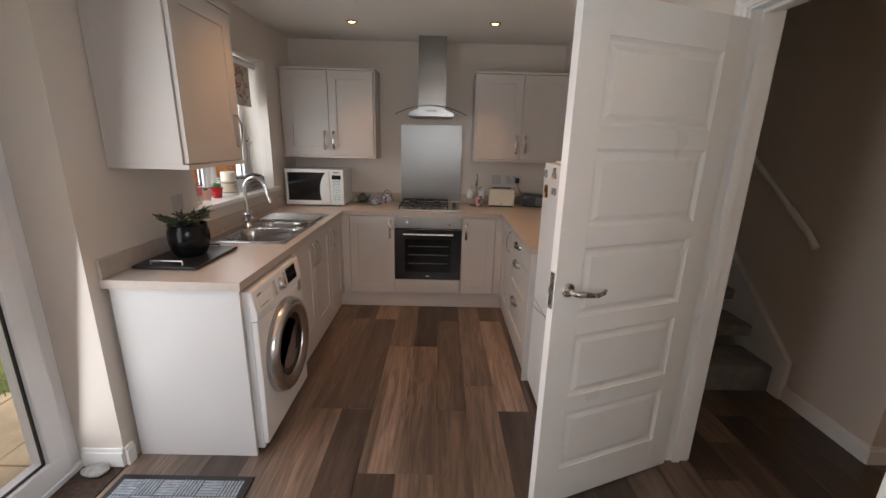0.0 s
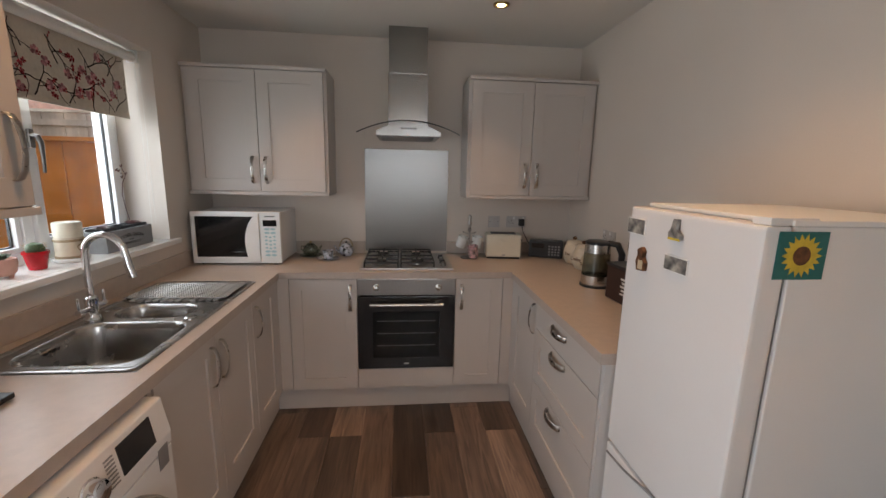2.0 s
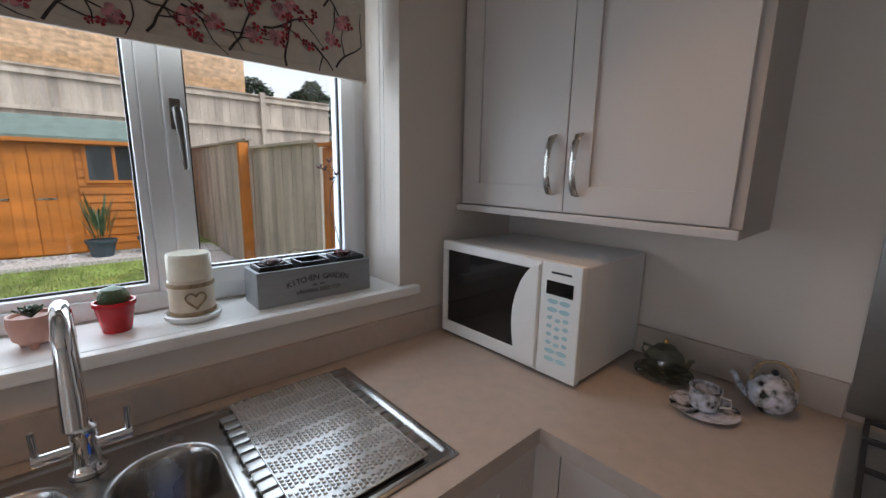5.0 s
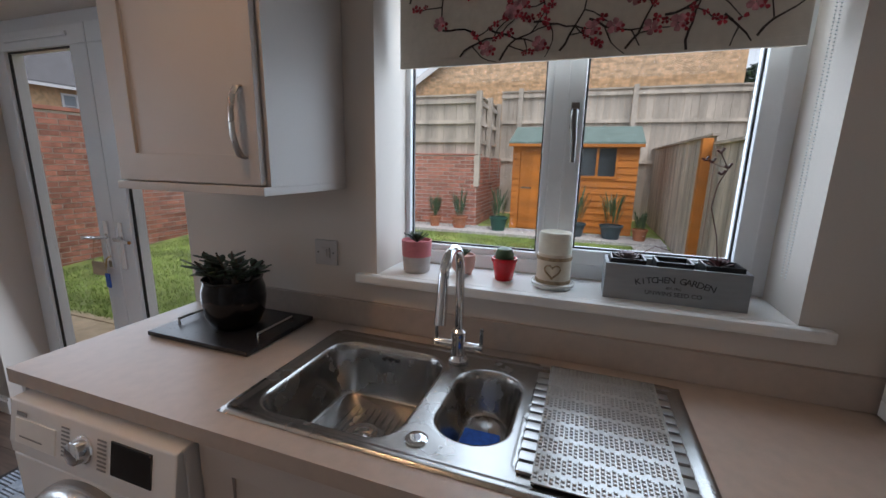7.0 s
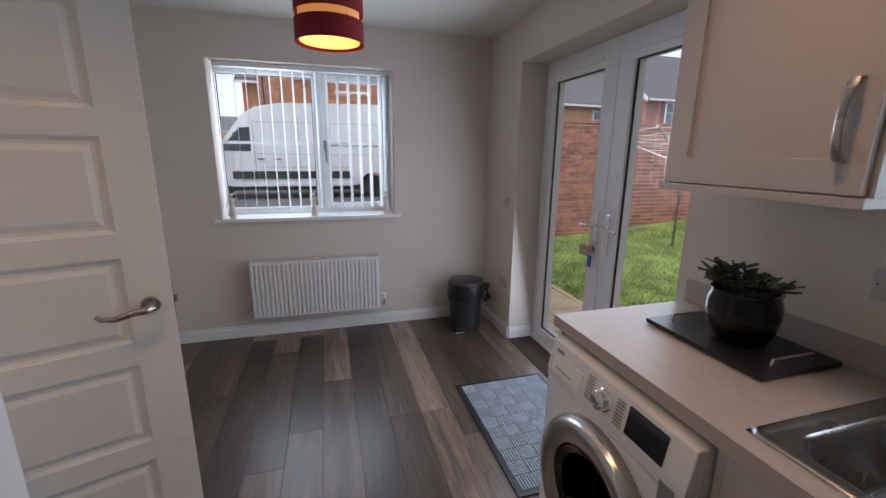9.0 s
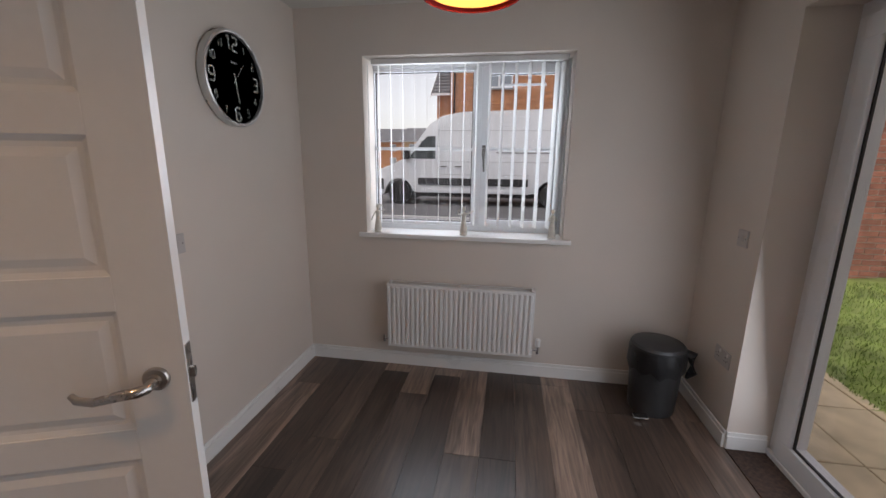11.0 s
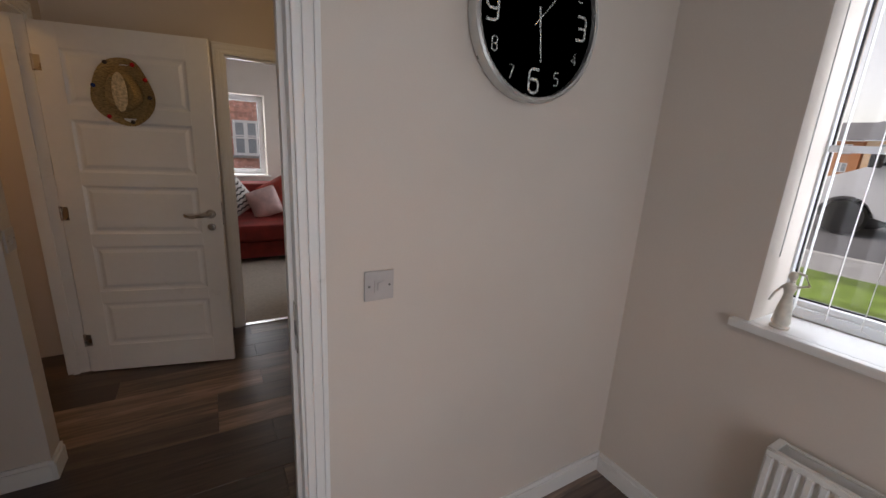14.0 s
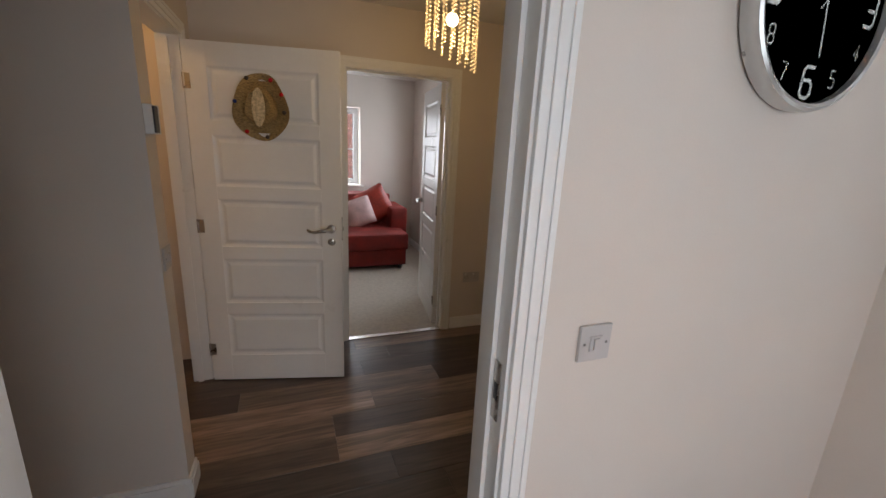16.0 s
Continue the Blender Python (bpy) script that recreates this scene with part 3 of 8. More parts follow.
doorcase("door_frame_cloakroom", 3.845, 4.585, 2.636, 2.744, 2.0, "x", (1, 0))


def lever(parent, u, z, d, s, sx):
    """A lever handle on a round rose. d: the face's place across the leaf, s: the side it stands on, sx: which way the lever points."""
    h = part("door_handle", _rose(u, z, d, s), NICKEL, parent, "polished nickel lever handle on a round rose", smooth=True)
    bm = bmesh.new()
    pts = [(u, d + s * 0.008, z), (u, d + s * 0.045, z), (u + sx * 0.012, d + s * 0.055, z), (u + sx * 0.05, d + s * 0.057, z - 0.004), (u + sx * 0.09, d + s * 0.057, z - 0.012), (u + sx * 0.12, d + s * 0.055, z - 0.006), (u + sx * 0.132, d + s * 0.05, z + 0.004)]
    tube(bm, pts, 0.01, 12, radii=[0.011, 0.011, 0.012, 0.0105, 0.009, 0.008, 0.006])
    part("lever", bm, NICKEL, h, smooth=True)
    return h


def _rose(u, z, d, s):
    bm = bmesh.new()
    lathe(bm, [(0.027, 0), (0.027, 0.005), (0.024, 0.009), (0.014, 0.010), (0.013, 0.02)], seg=24, m=Matrix.Translation((u, d, z)) @ Matrix.Rotation(radians(-90 * s), 4, "X"))
    return bm


def interior_door(name, m, w=0.762, label="white painted five-panel interior door standing open", lock=False, swap=1):
    """Hinged at the origin, the leaf runs along +x. Five raised panels."""
    ob = thing(name, label=label, category="door", kind="")
    h, t = 1.98, 0.035
    bm = bmesh.new()
    st, rails = 0.115, [0.0, 0.17, 0.5, 0.83, 1.16, 1.49, 1.85]
    z = 0.008
    box(bm, 0, st, -t / 2, t / 2, z, h)
    box(bm, w - st, w, -t / 2, t / 2, z, h)
    n, bot, top, rail = 5, 0.17, 0.12, 0.075
    ph = (h - z - bot - top - rail * (n - 1)) / n
    box(bm, st, w - st, -t / 2, t / 2, z, z + bot)
    box(bm, st, w - st, -t / 2, t / 2, h - top, h)
    zz = z + bot
    spans = []
    for i in range(n):
        spans.append((zz, zz + ph))
        if i < n - 1:
            box(bm, st, w - st, -t / 2, t / 2, zz + ph, zz + ph + rail)
        zz += ph + rail
    part("leaf", bm, GLOSS, ob, bevel=0.0015)
    for a, b in spans:
        bm = bmesh.new()
        x0, x1 = st, w - st
        for s in (1, -1):
            f = [(0, 0.004), (0.012, 0.0095), (0.022, 0.0095), (0.04, 0.003), (0.04, 0.003)]
            prev = None
            for off, dep in f:
                ring = [bm.verts.new((x, s * (t / 2 - dep), zc)) for x, zc in ((x0 + off, a + off), (x1 - off, a + off), (x1 - off, b - off), (x0 + off, b - off))]
                if prev:
                    for k in range(4):
                        bm.faces.new((prev[k], prev[(k + 1) % 4], ring[(k + 1) % 4], ring[k]))
                prev = ring
            bm.faces.new(prev)
        part("panel", bm, GLOSS, ob)
    lever(ob, w - 0.06, 1.0, t / 2, 1, -1)
    lever(ob, w - 0.06, 1.0, -t / 2, -1, -1)
    bbox("latch_plate", (w - 0.0005, w + 0.002, -0.012, 0.012, 0.93, 1.07), NICKEL, ob, "satin metal latch plate", bevel=0.0006)
    bbox("latch_bolt", (w + 0.001, w + 0.011, -0.006, 0.006, 0.99, 1.012), NICKEL, ob, bevel=0.001)
    for zh in (0.22, 1.0, 1.78):
        bm = bmesh.new()
        lathe(bm, [(0.006, zh - 0.04), (0.006, zh + 0.04)], -0.004, swap * t / 2, 12)
        box(bm, -0.002, 0.03, -0.001 + swap * t / 2, 0.001 + swap * t / 2, zh - 0.038, zh + 0.038)
        part("hinge", bm, NICKEL, ob, "satin steel butt hinge", smooth=True)
    if lock:
        bm = bmesh.new()
        for s in (-1, 1):
            lathe(bm, [(0.022, 0), (0.022, 0.005), (0.018, 0.008), (0.008, 0.009), (0.006, 0.022)], seg=20, m=Matrix.Translation((w - 0.06, s * t / 2, 0.92)) @ Matrix.Rotation(radians(-90 * s), 4, "X"))
        part("thumb_turn", bm, NICKEL, ob, smooth=True)
    ob.matrix_basis = m
    return ob


interior_door("kitchen_door", Matrix.Translation((2.585, 2.565, 0)) @ Matrix.Rotation(radians(-90 - 69), 4, "Z"), label="white painted five-panel door standing open into the kitchen", swap=-1)
interior_door("cloakroom_door", Matrix.Translation((4.578, 2.622, 0)) @ Matrix.Rotation(math.atan2(1.822 - 2.63, 4.385 - 4.581), 4, "Z"), 0.80, "white painted five-panel door with a straw hat hung on it", lock=True, swap=-1)
interior_door("lounge_door", Matrix.Translation((5.01, LY0 + 0.02, 0)) @ Matrix.Rotation(radians(-8), 4, "Z"), 0.74, "white painted five-panel door opened into the lounge", swap=1)

# stairs
stairs = thing("staircase", (3.18, 3.2, 0), "grey-carpeted staircase between white painted strings", "staircase", kind="structure")
for i in range(11):
    bm = bmesh.new()
    y = 3.2 + 0.225 * i
    box(bm, 2.76, 3.60, y - 0.018, y + 0.27 if i < 10 else 5.2, 0.178 * i + (0.0 if i == 0 else 0.1), 0.178 * (i + 1))
    if y < 5.0:
        part("step", bm, STAIRC, stairs, "step covered in grey carpet", bevel=0.014)
bm = bmesh.new()
prism(bm, [(3.1, 0), (3.1, 0.26), (3.16, 0.31), (5.15, 1.90), (5.19, 1.90), (5.19, 1.45), (3.3, 0)], 3.6, 3.634, "x")
part("string", bm, GLOSS, stairs, bevel=0.003)
bm = bmesh.new()
prism(bm, [(3.1, 0), (3.1, 0.26), (3.16, 0.31), (5.15, 1.90), (5.19, 1.90), (5.19, 1.45), (3.3, 0)], 2.722, 2.756, "x")
part("string", bm, GLOSS, stairs, bevel=0.003)
bm = bmesh.new()
tube(bm, [(3.605, 3.12, 0.98), (3.605, 3.2, 1.06), (3.605, 5.0, 2.38)], 0.02, 12)
part("handrail", bm, GLOSS, stairs, "white handrail", smooth=True)

# window sills, kitchen window
structure("window_sill_kitchen", [(-0.2, 0.0, WY0, WY1, 1.07, 1.10), (0.0, 0.032, WY0 - 0.065, WY1 + 0.065, 1.07, 1.10)], GLOSS, "white painted window sill with a rounded nose", 0.008)
structure("window_sill_front", [(FX0, FX1, 0.17, FY, 0.945, 0.975), (FX0 - 0.05, FX1 + 0.05, FY, FY + 0.03, 0.945, 0.975)], GLOSS, "white painted window sill", 0.008)


def casement(name, org, udir, ndir, w, h, panes, label, fr=0.052, sash=0.05, bars=()):
    """A window of w x h at org. udir along it, ndir into the room. panes: (u0, u1, opens)."""
    M = Matrix((( udir[0], ndir[0], 0, org[0]), (udir[1], ndir[1], 0, org[1]), (0, 0, 1, org[2]), (0, 0, 0, 1)))
    ob = thing(name, label=label, kind="structure")
    bm = bmesh.new()
    ring(bm, (0, w, 0, h), (fr, w - fr, fr, h - fr), 0, 0.065, m=M)
    for a, b in zip(panes, panes[1:]):
        box(bm, a[1], b[0], 0, 0.065, fr, h - fr, m=M)
    part("window_frame", bm, UPVC, ob, "white plastic window frame", bevel=0.004)
    for u0, u1, opens in panes:
        s = sash if opens else 0.022
        d0, d1 = (0.01, 0.082) if opens else (0.02, 0.055)
        bm = bmesh.new()
        ring(bm, (u0, u1, fr, h - fr), (u0 + s, u1 - s, fr + s, h - fr - s), d0, d1, m=M)
        sa = part("sash", bm, UPVC, ob, bevel=0.006)
        bm = bmesh.new()
        ring(bm, (u0 + s, u1 - s, fr + s, h - fr - s), (u0 + s + 0.006, u1 - s - 0.006, fr + s + 0.006, h - fr - s - 0.006), d1 - 0.03, d1 - 0.02, m=M)
        part("gasket", bm, BLACK, sa)
        bm = bmesh.new()
        box(bm, u0 + s, u1 - s, d0 + 0.012, d0 + 0.016, fr + s, h - fr - s, m=M)
        g = part("pane", bm, GLASS, ob, "clear glass pane")
        g.visible_shadow = False
        for zb in bars:
            bm = bmesh.new()
            box(bm, u0 + s, u1 - s, d0 + 0.006, d0 + 0.03, zb - 0.011, zb + 0.011, m=M)
            part("glazing_bar", bm, UPVC, ob)
    return ob, M


kw, KM = casement("window_1", (-0.28, WY0 - 0.05, 1.10), (0, 1), (1, 0), 1.185, 1.0, [(0.047, 0.552, False), (0.598, 1.138, True)], "white plastic two-light kitchen window", fr=0.047)
fw, FM = casement("window_2", (FX1 + 0.05, 0.10, 0.975), (-1, 0), (0, 1), FX1 - FX0 + 0.05, FZ1 - 0.975, [(0.036, 0.769, False), (0.808, 1.334, True)], "white plastic front window with a glazing bar", fr=0.036, bars=(0.57,))
casement("window_3", (8.15, 1.15, 0.91), (0, 1), (-1, 0), 0.71, 1.07, [(0.05, 0.66, False)], "white plastic lounge side window", bars=(0.5,))
structure("window_sill_lounge", [(7.86, 8.09, 1.11, 1.90, 0.89, 0.915)], GLOSS, "white painted window sill", 0.006)
casement("window_4", (6.0, 0.12, 0.95), (1, 0), (0, 1), 1.4, 1.15, [(0.05, 0.68, False), (0.72, 1.35, True)], "white plastic lounge front window", bars=(0.55,))


def espag(parent, M, u, z):
    bm = bmesh.new()
    box(bm, u - 0.012, u + 0.012, 0.083, 0.095, z - 0.03, z + 0.045, m=M)
    a = part("window_handle", bm, CHROMEDK, parent, "dark metal window handle", bevel=0.003)
    bm = bmesh.new()
    tube(bm, [M @ Vector(p) for p in ((u, 0.09, z + 0.02), (u, 0.115, z + 0.015), (u, 0.125, z - 0.01), (u + 0.004, 0.122, z - 0.06), (u + 0.006, 0.118, z - 0.13))], 0.008, 10, radii=[0.011, 0.011, 0.0105, 0.008, 0.0065])
    part("lever", bm, CHROMEDK, a, smooth=True)


espag(kw, KM, 0.622, 0.50)
espag(fw, FM, 0.83, 0.55)
bm = bmesh.new()
box(bm, 0.93, 1.22, 0.083, 0.095, 0.97, 0.985, m=FM)
part("trickle_vent", bm, UPVC, fw, bevel=0.003)

# garden doors
gd = thing("garden_doors", label="closed pair of white plastic glazed garden doors", kind="structure")
w = DY1 - DY0
bm = bmesh.new()
for d in ((-0.28, -0.21, DY0, DY1, 2.055, DZ1), (-0.28, -0.21, DY0, DY0 + 0.055, 0.03, 2.055), (-0.28, -0.21, DY1 - 0.055, DY1, 0.03, 2.055), (-0.28, -0.19, DY0, DY1, -0.02, 0.03)):
    box(bm, *d)
part("window_frame", bm, UPVC, gd, "white plastic door frame", bevel=0.004)
mid = 1.728
for k, (a, b) in enumerate(((DY0 + 0.055, mid), (mid, DY1 - 0.055))):
    a, b = a + 0.002, b - 0.002
    s = 0.09
    sa, sb = (s, 0.118) if k == 0 else (0.118, s)
    bm = bmesh.new()
    for d in ((-0.275, -0.195, a, b, 0.032, 0.137), (-0.275, -0.195, a, b, 2.053 - s, 2.053), (-0.275, -0.195, a, a + sa, 0.137, 2.053 - s), (-0.275, -0.195, b - sb, b, 0.137, 2.053 - s)):
        box(bm, *d)
    lf = part("door_leaf", bm, UPVC, gd, "white plastic glazed door leaf", bevel=0.006)
    bm = bmesh.new()
    g = 0.008
    for d in ((-0.222, -0.212, a + sa, b - sb, 0.137, 0.137 + g), (-0.222, -0.212, a + sa, b - sb, 2.053 - s - g, 2.053 - s), (-0.222, -0.212, a + sa, a + sa + g, 0.137, 2.053 - s), (-0.222, -0.212, b - sb - g, b - sb, 0.137, 2.053 - s)):
        box(bm, *d)
    part("gasket", bm, BLACK, lf)
    gl = bbox("pane", (-0.24, -0.236, a + sa, b - sb, 0.137, 2.053 - s), GLASS, gd, "clear glass door pane", bevel=0)
    gl.visible_shadow = False
    y = b - 0.05 if k == 0 else a + 0.05
    bm = bmesh.new()
    box(bm, -0.195, -0.185, y - 0.015, y + 0.015, 0.90, 1.14)
    hd = part("door_handle", bm, CHROME, gd, "chrome lever handle on a long plate", bevel=0.003)
    bm = bmesh.new()
    sy = -1 if k == 0 else 1
    tube(bm, [(-0.185, y, 1.06), (-0.155, y, 1.06), (-0.148, y + sy * 0.015, 1.06), (-0.146, y + sy * 0.12, 1.055)], 0.009, 10)
    part("lever", bm, CHROME, hd, smooth=True)
    bbox("trickle_vent", (-0.195, -0.182, a + 0.12, b - 0.12, 2.0, 2.02), UPVC, gd, bevel=0.003)
bm = bmesh.new()
tube(bm, [(-0.18, mid - 0.045, 0.96), (-0.165, mid - 0.045, 0.95), (-0.16, mid - 0.05, 0.90)], 0.004, 8)
part("key", bm, BRASS, gd, "brass key in the lock", smooth=True)
bbox("key_tag", (-0.166, -0.160, mid - 0.068, mid - 0.035, 0.80, 0.875), BLUEKEY, gd, "blue plastic key tag", bevel=0.004)
sign = thing("hanging_wooden_sign", label="small pale wooden sign hanging on the door handle", category="sign")
bbox("board", (-0.17, -0.162, mid - 0.16, mid - 0.06, 0.86, 0.93), WOODLT, sign, bevel=0.002)
bm = bmesh.new()
tube(bm, [(-0.166, mid - 0.15, 0.93), (-0.160, mid - 0.11, 1.05), (-0.166, mid - 0.07, 0.93)], 0.0012, 6)
part("string", bm, TWINE, sign)
structure("door_mat_threshold", [(-0.19, 0.0, DY0, DY1, -0.006, 0.006)], COIR, "dark brown coir matting set in the garden door threshold", 0.001)


# ---- kitchen units ----
def uM(org, face):
    """Local axes: x along the unit, y out of its front, z up."""
    u, n = {"-y": ((1, 0), (0, -1)), "+x": ((0, 1), (1, 0)), "-x": ((0, 1), (-1, 0))}[face]
    return Matrix(((u[0], n[0], 0, org[0]), (u[1], n[1], 0, org[1]), (0, 0, 1, org[2]), (0, 0, 0, 1)))


def shaker(parent, M, u0, u1, z0, z1, name="door", handle=None, label="mushroom-painted shaker door"):
    g, fr, t = 0.0018, 0.072 if z1 - z0 > 0.2 else 0.0, 0.02
    u0, u1, z0, z1 = u0 + g, u1 - g, z0 + g, z1 - g
    bm = bmesh.new()
    if fr:
        fr = min(fr, (u1 - u0) * 0.26)
        ring(bm, (u0, u1, z0, z1), (u0 + fr, u1 - fr, z0 + fr, z1 - fr), 0, t, m=M)
        d = part(name, bm, CAB, parent, label, bevel=0.0016)
        bm = bmesh.new()
        box(bm, u0 + fr - 0.002, u1 - fr + 0.002, 0.001, t - 0.008, z0 + fr - 0.002, z1 - fr + 0.002, m=M)
        part("panel", bm, CAB, d)
    else:
        box(bm, u0, u1, 0, t, z0, z1, m=M)
        d = part(name, bm, CAB, parent, label, bevel=0.0018)
    if handle:
        kind, hu, hz = handle
        bm = bmesh.new()
        if kind == "v":
            L = 0.082
            pts = [M @ Vector(p) for p in ((hu, t, hz - L), (hu, t + 0.012, hz - L * 0.96), (hu, t + 0.024, hz - L * 0.7), (hu, t + 0.031, hz - L * 0.3), (hu, t + 0.032, hz), (hu, t + 0.031, hz + L * 0.3), (hu, t + 0.024, hz + L * 0.7), (hu, t + 0.012, hz + L * 0.96), (hu, t, hz + L))]
            nn = M.to_3x3() @ Vector((0, 1, 0))
            tube(bm, pts, 0.013, 12, flat=0.32, up=nn, radii=[0.0105, 0.0115, 0.0108, 0.009, 0.0085, 0.009, 0.0108, 0.0115, 0.0105])
        else:
            L = 0.075
            nn = M.to_3x3() @ Vector((0, 1, 0))
            pts = [M @ Vector((hu + L * k, t + 0.032 * math.sqrt(max(0, 1 - k * k)), hz)) for k in (-1, -0.95, -0.8, -0.5, -0.2, 0.2, 0.5, 0.8, 0.95, 1)]
            tube(bm, pts, 0.0145, 12, flat=0.3, up=nn)
        part("handle", bm, NICKEL, d, "satin nickel bow handle", smooth=True)
    return d


def unit(name, M, u0, u1, z0, z1, depth, fronts, label, category="cabinet", group="", side=CAB):
    ob = thing(name, M @ Vector(((u0 + u1) / 2, -depth / 2, z0)), label, category, group)
    bm = bmesh.new()
    t = 0.018
    box(bm, u0, u1, -depth, -0.001, z0, z1 if "sink cabinet" not in label else 0.72, m=M)
    part("body", bm, side, ob, bevel=0.0006)
    for f in fronts:
        shaker(ob, M, *f)
    return ob


BL = "mushroom-painted shaker base cabinet under the worktop"
GB = "fitted base cabinets"
Wm = uM((0.565, 0, 0), "+x")
Nm = uM((0, 4.43, 0), "-y")
Em = uM((2.035, 0, 0), "-x")
unit("base_cabinet", Wm, 3.20, 4.0, 0.15, 0.868, 0.54, [(3.20, 3.60, 0.15, 0.868, "door", ("v", 3.56, 0.74)), (3.60, 4.0, 0.15, 0.868, "door", ("v", 3.64, 0.74))], "mushroom-painted two-door sink cabinet under the worktop", group=GB)
bpy.data.objects["base_cabinet"]["label"] = "mushroom-painted two-door sink cabinet under the worktop"
unit("base_cabinet", Wm, 4.0, 4.36, 0.15, 0.868, 0.54, [(4.0, 4.36, 0.15, 0.868, "door", ("v", 4.045, 0.74))], "mushroom-painted single-door base cabinet in the corner beside the sink", group=GB)
unit("base_cabinet", Nm, 0.65, 1.05, 0.15, 0.868, 0.54, [(0.65, 1.05, 0.15, 0.868, "door", ("v", 1.01, 0.75))], "mushroom-painted shaker base cabinet beside the oven", group=GB)
unit("base_cabinet", Nm, 1.652, 1.95, 0.15, 0.868, 0.54, [(1.652, 1.95, 0.15, 0.868, "door", ("v", 1.69, 0.75))], "narrow mushroom-painted base cabinet beside the oven", group=GB)
unit("base_cabinet", Em, 3.95, 4.36, 0.15, 0.868, 0.54, [(3.95, 4.36, 0.15, 0.868, "door", ("v", 3.975, 0.765))], "mushroom-painted base cabinet beside the drawers", group=GB)
unit("drawer_cabinet", Em, 3.27, 3.95, 0.15, 0.868, 0.54, [(3.27, 3.95, 0.725, 0.868, "drawer", ("h", 3.64, 0.82), "top drawer front"), (3.27, 3.95, 0.44, 0.725, "drawer", ("h", 3.635, 0.69), "shaker drawer front"), (3.27, 3.95, 0.15, 0.44, "drawer", ("h", 3.635, 0.405), "deep shaker drawer front")],
     "mushroom-painted three-drawer cabinet under the worktop", group=GB)
structure("corner_post", [(0.565, 0.583, 4.362, 4.43, 0.15, 0.868), (0.583, 0.648, 4.412, 4.43, 0.15, 0.868), (1.952, 2.017, 4.412, 4.43, 0.15, 0.868), (2.017, 2.035, 4.362, 4.43, 0.15, 0.868)], CAB, "mushroom-painted corner filler posts between cabinets", 0.001)
structure("plinth", [(0.53, 0.545, 3.20, 4.45, 0.001, 0.148), (0.545, 2.045, 4.45, 4.465, 0.001, 0.148), (2.045, 2.06, 3.27, 4.465, 0.001, 0.148)], CAB, "mushroom-painted plinth boards under the cabinets", 0.001)
bbox("end_panel", (0.02, 0.585, 2.552, 2.570, 0.001, 0.869), CABSIDE, None, "pale grey end panel beside the washing machine", category="panel")
bbox("end_panel", (0.02, 0.58, 3.180, 3.198, 0.001, 0.869), CAB, None, "mushroom panel between the washing machine and sink cabinet", category="panel")
bbox("end_panel", (2.018, 2.59, 3.248, 3.268, 0.001, 0.869), CABSIDE, None, "pale end panel of the drawer cabinet beside the fridge", category="panel")

# oven
ov = thing("built_in_oven", (1.35, 4.7, 0.28), "built-in stainless steel electric oven with a black glass door", "oven")
bbox("cavity", (1.06, 1.645, 4.5, 4.96, 0.29, 0.865), DARKCAV, ov)
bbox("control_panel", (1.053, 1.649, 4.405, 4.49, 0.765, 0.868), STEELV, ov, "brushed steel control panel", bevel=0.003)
odoor = bbox("oven_door", (1.053, 1.649, 4.400, 4.418, 0.287, 0.758), BLKGLASS, ov, "black glass oven door", bevel=0.003)
bbox("viewing_window", (1.145, 1.557, 4.3985, 4.4005, 0.36, 0.66), OVENGL, odoor, bevel=0)
bm = bmesh.new()
for zz in (0.44, 0.52, 0.60):
    box(bm, 1.17, 1.53, 4.3970, 4.3982, zz, zz + 0.003)
part("rack_lines", bm, GREYPL, odoor)
bm = bmesh.new()
tube(bm, [(1.13, 4.362, 0.715), (1.572, 4.362, 0.715)], 0.011, 12)
for xx in (1.16, 1.542):
    box(bm, xx - 0.01, xx + 0.01, 4.362, 4.40, 0.707, 0.723)
part("handle", bm, STEEL, ov, "steel bar handle", smooth=True)
for xx in (1.165, 1.545):
    bm = bmesh.new()
    lathe(bm, [(0.021, 0), (0.021, 0.006), (0.0165, 0.008), (0.015, 0.028), (0.012, 0.03)], seg=24, m=Matrix.Translation((xx, 4.405, 0.815)) @ Matrix.Rotation(radians(90), 4, "X"))
    k = part("knob", bm, STEEL, ov, "steel control knob", smooth=True)
    bbox("knob_mark", (xx - 0.001, xx + 0.001, 4.3745, 4.3755, 0.82, 0.83), INK, k, bevel=0)
bbox("brand_bar", (1.335, 1.367, 4.3985, 4.4005, 0.315, 0.322), GREYCARD, ov, bevel=0)
bbox("oven_filler_panel", (1.053, 1.649, 4.41, 4.43, 0.152, 0.282), CAB, None, "mushroom-painted filler panel under the oven", category="panel", bevel=0.0018)

# worktops
SX0, SX1, SY0, SY1 = 0.062, 0.545, 3.20, 4.20
bm = bmesh.new()
ring(bm, (0.0, 0.6, 2.535, 4.4), (SX0 + 0.012, SX1 - 0.012, SY0 + 0.012, SY1 - 0.012), 0.87, 0.91, flat=True)
part("worktop", bm, TOP, None, "taupe laminate worktop with a cut-out for the sink", category="worktop")
bbox("worktop", (0.0, 2.6, 4.4, 5.0, 0.87, 0.91), TOP, None, "taupe laminate worktop under the hob", category="worktop", bevel=0)
bbox("worktop", (2.0, 2.6, 3.245, 4.4, 0.87, 0.91), TOP, None, "taupe laminate worktop over the drawers", category="worktop", bevel=0)
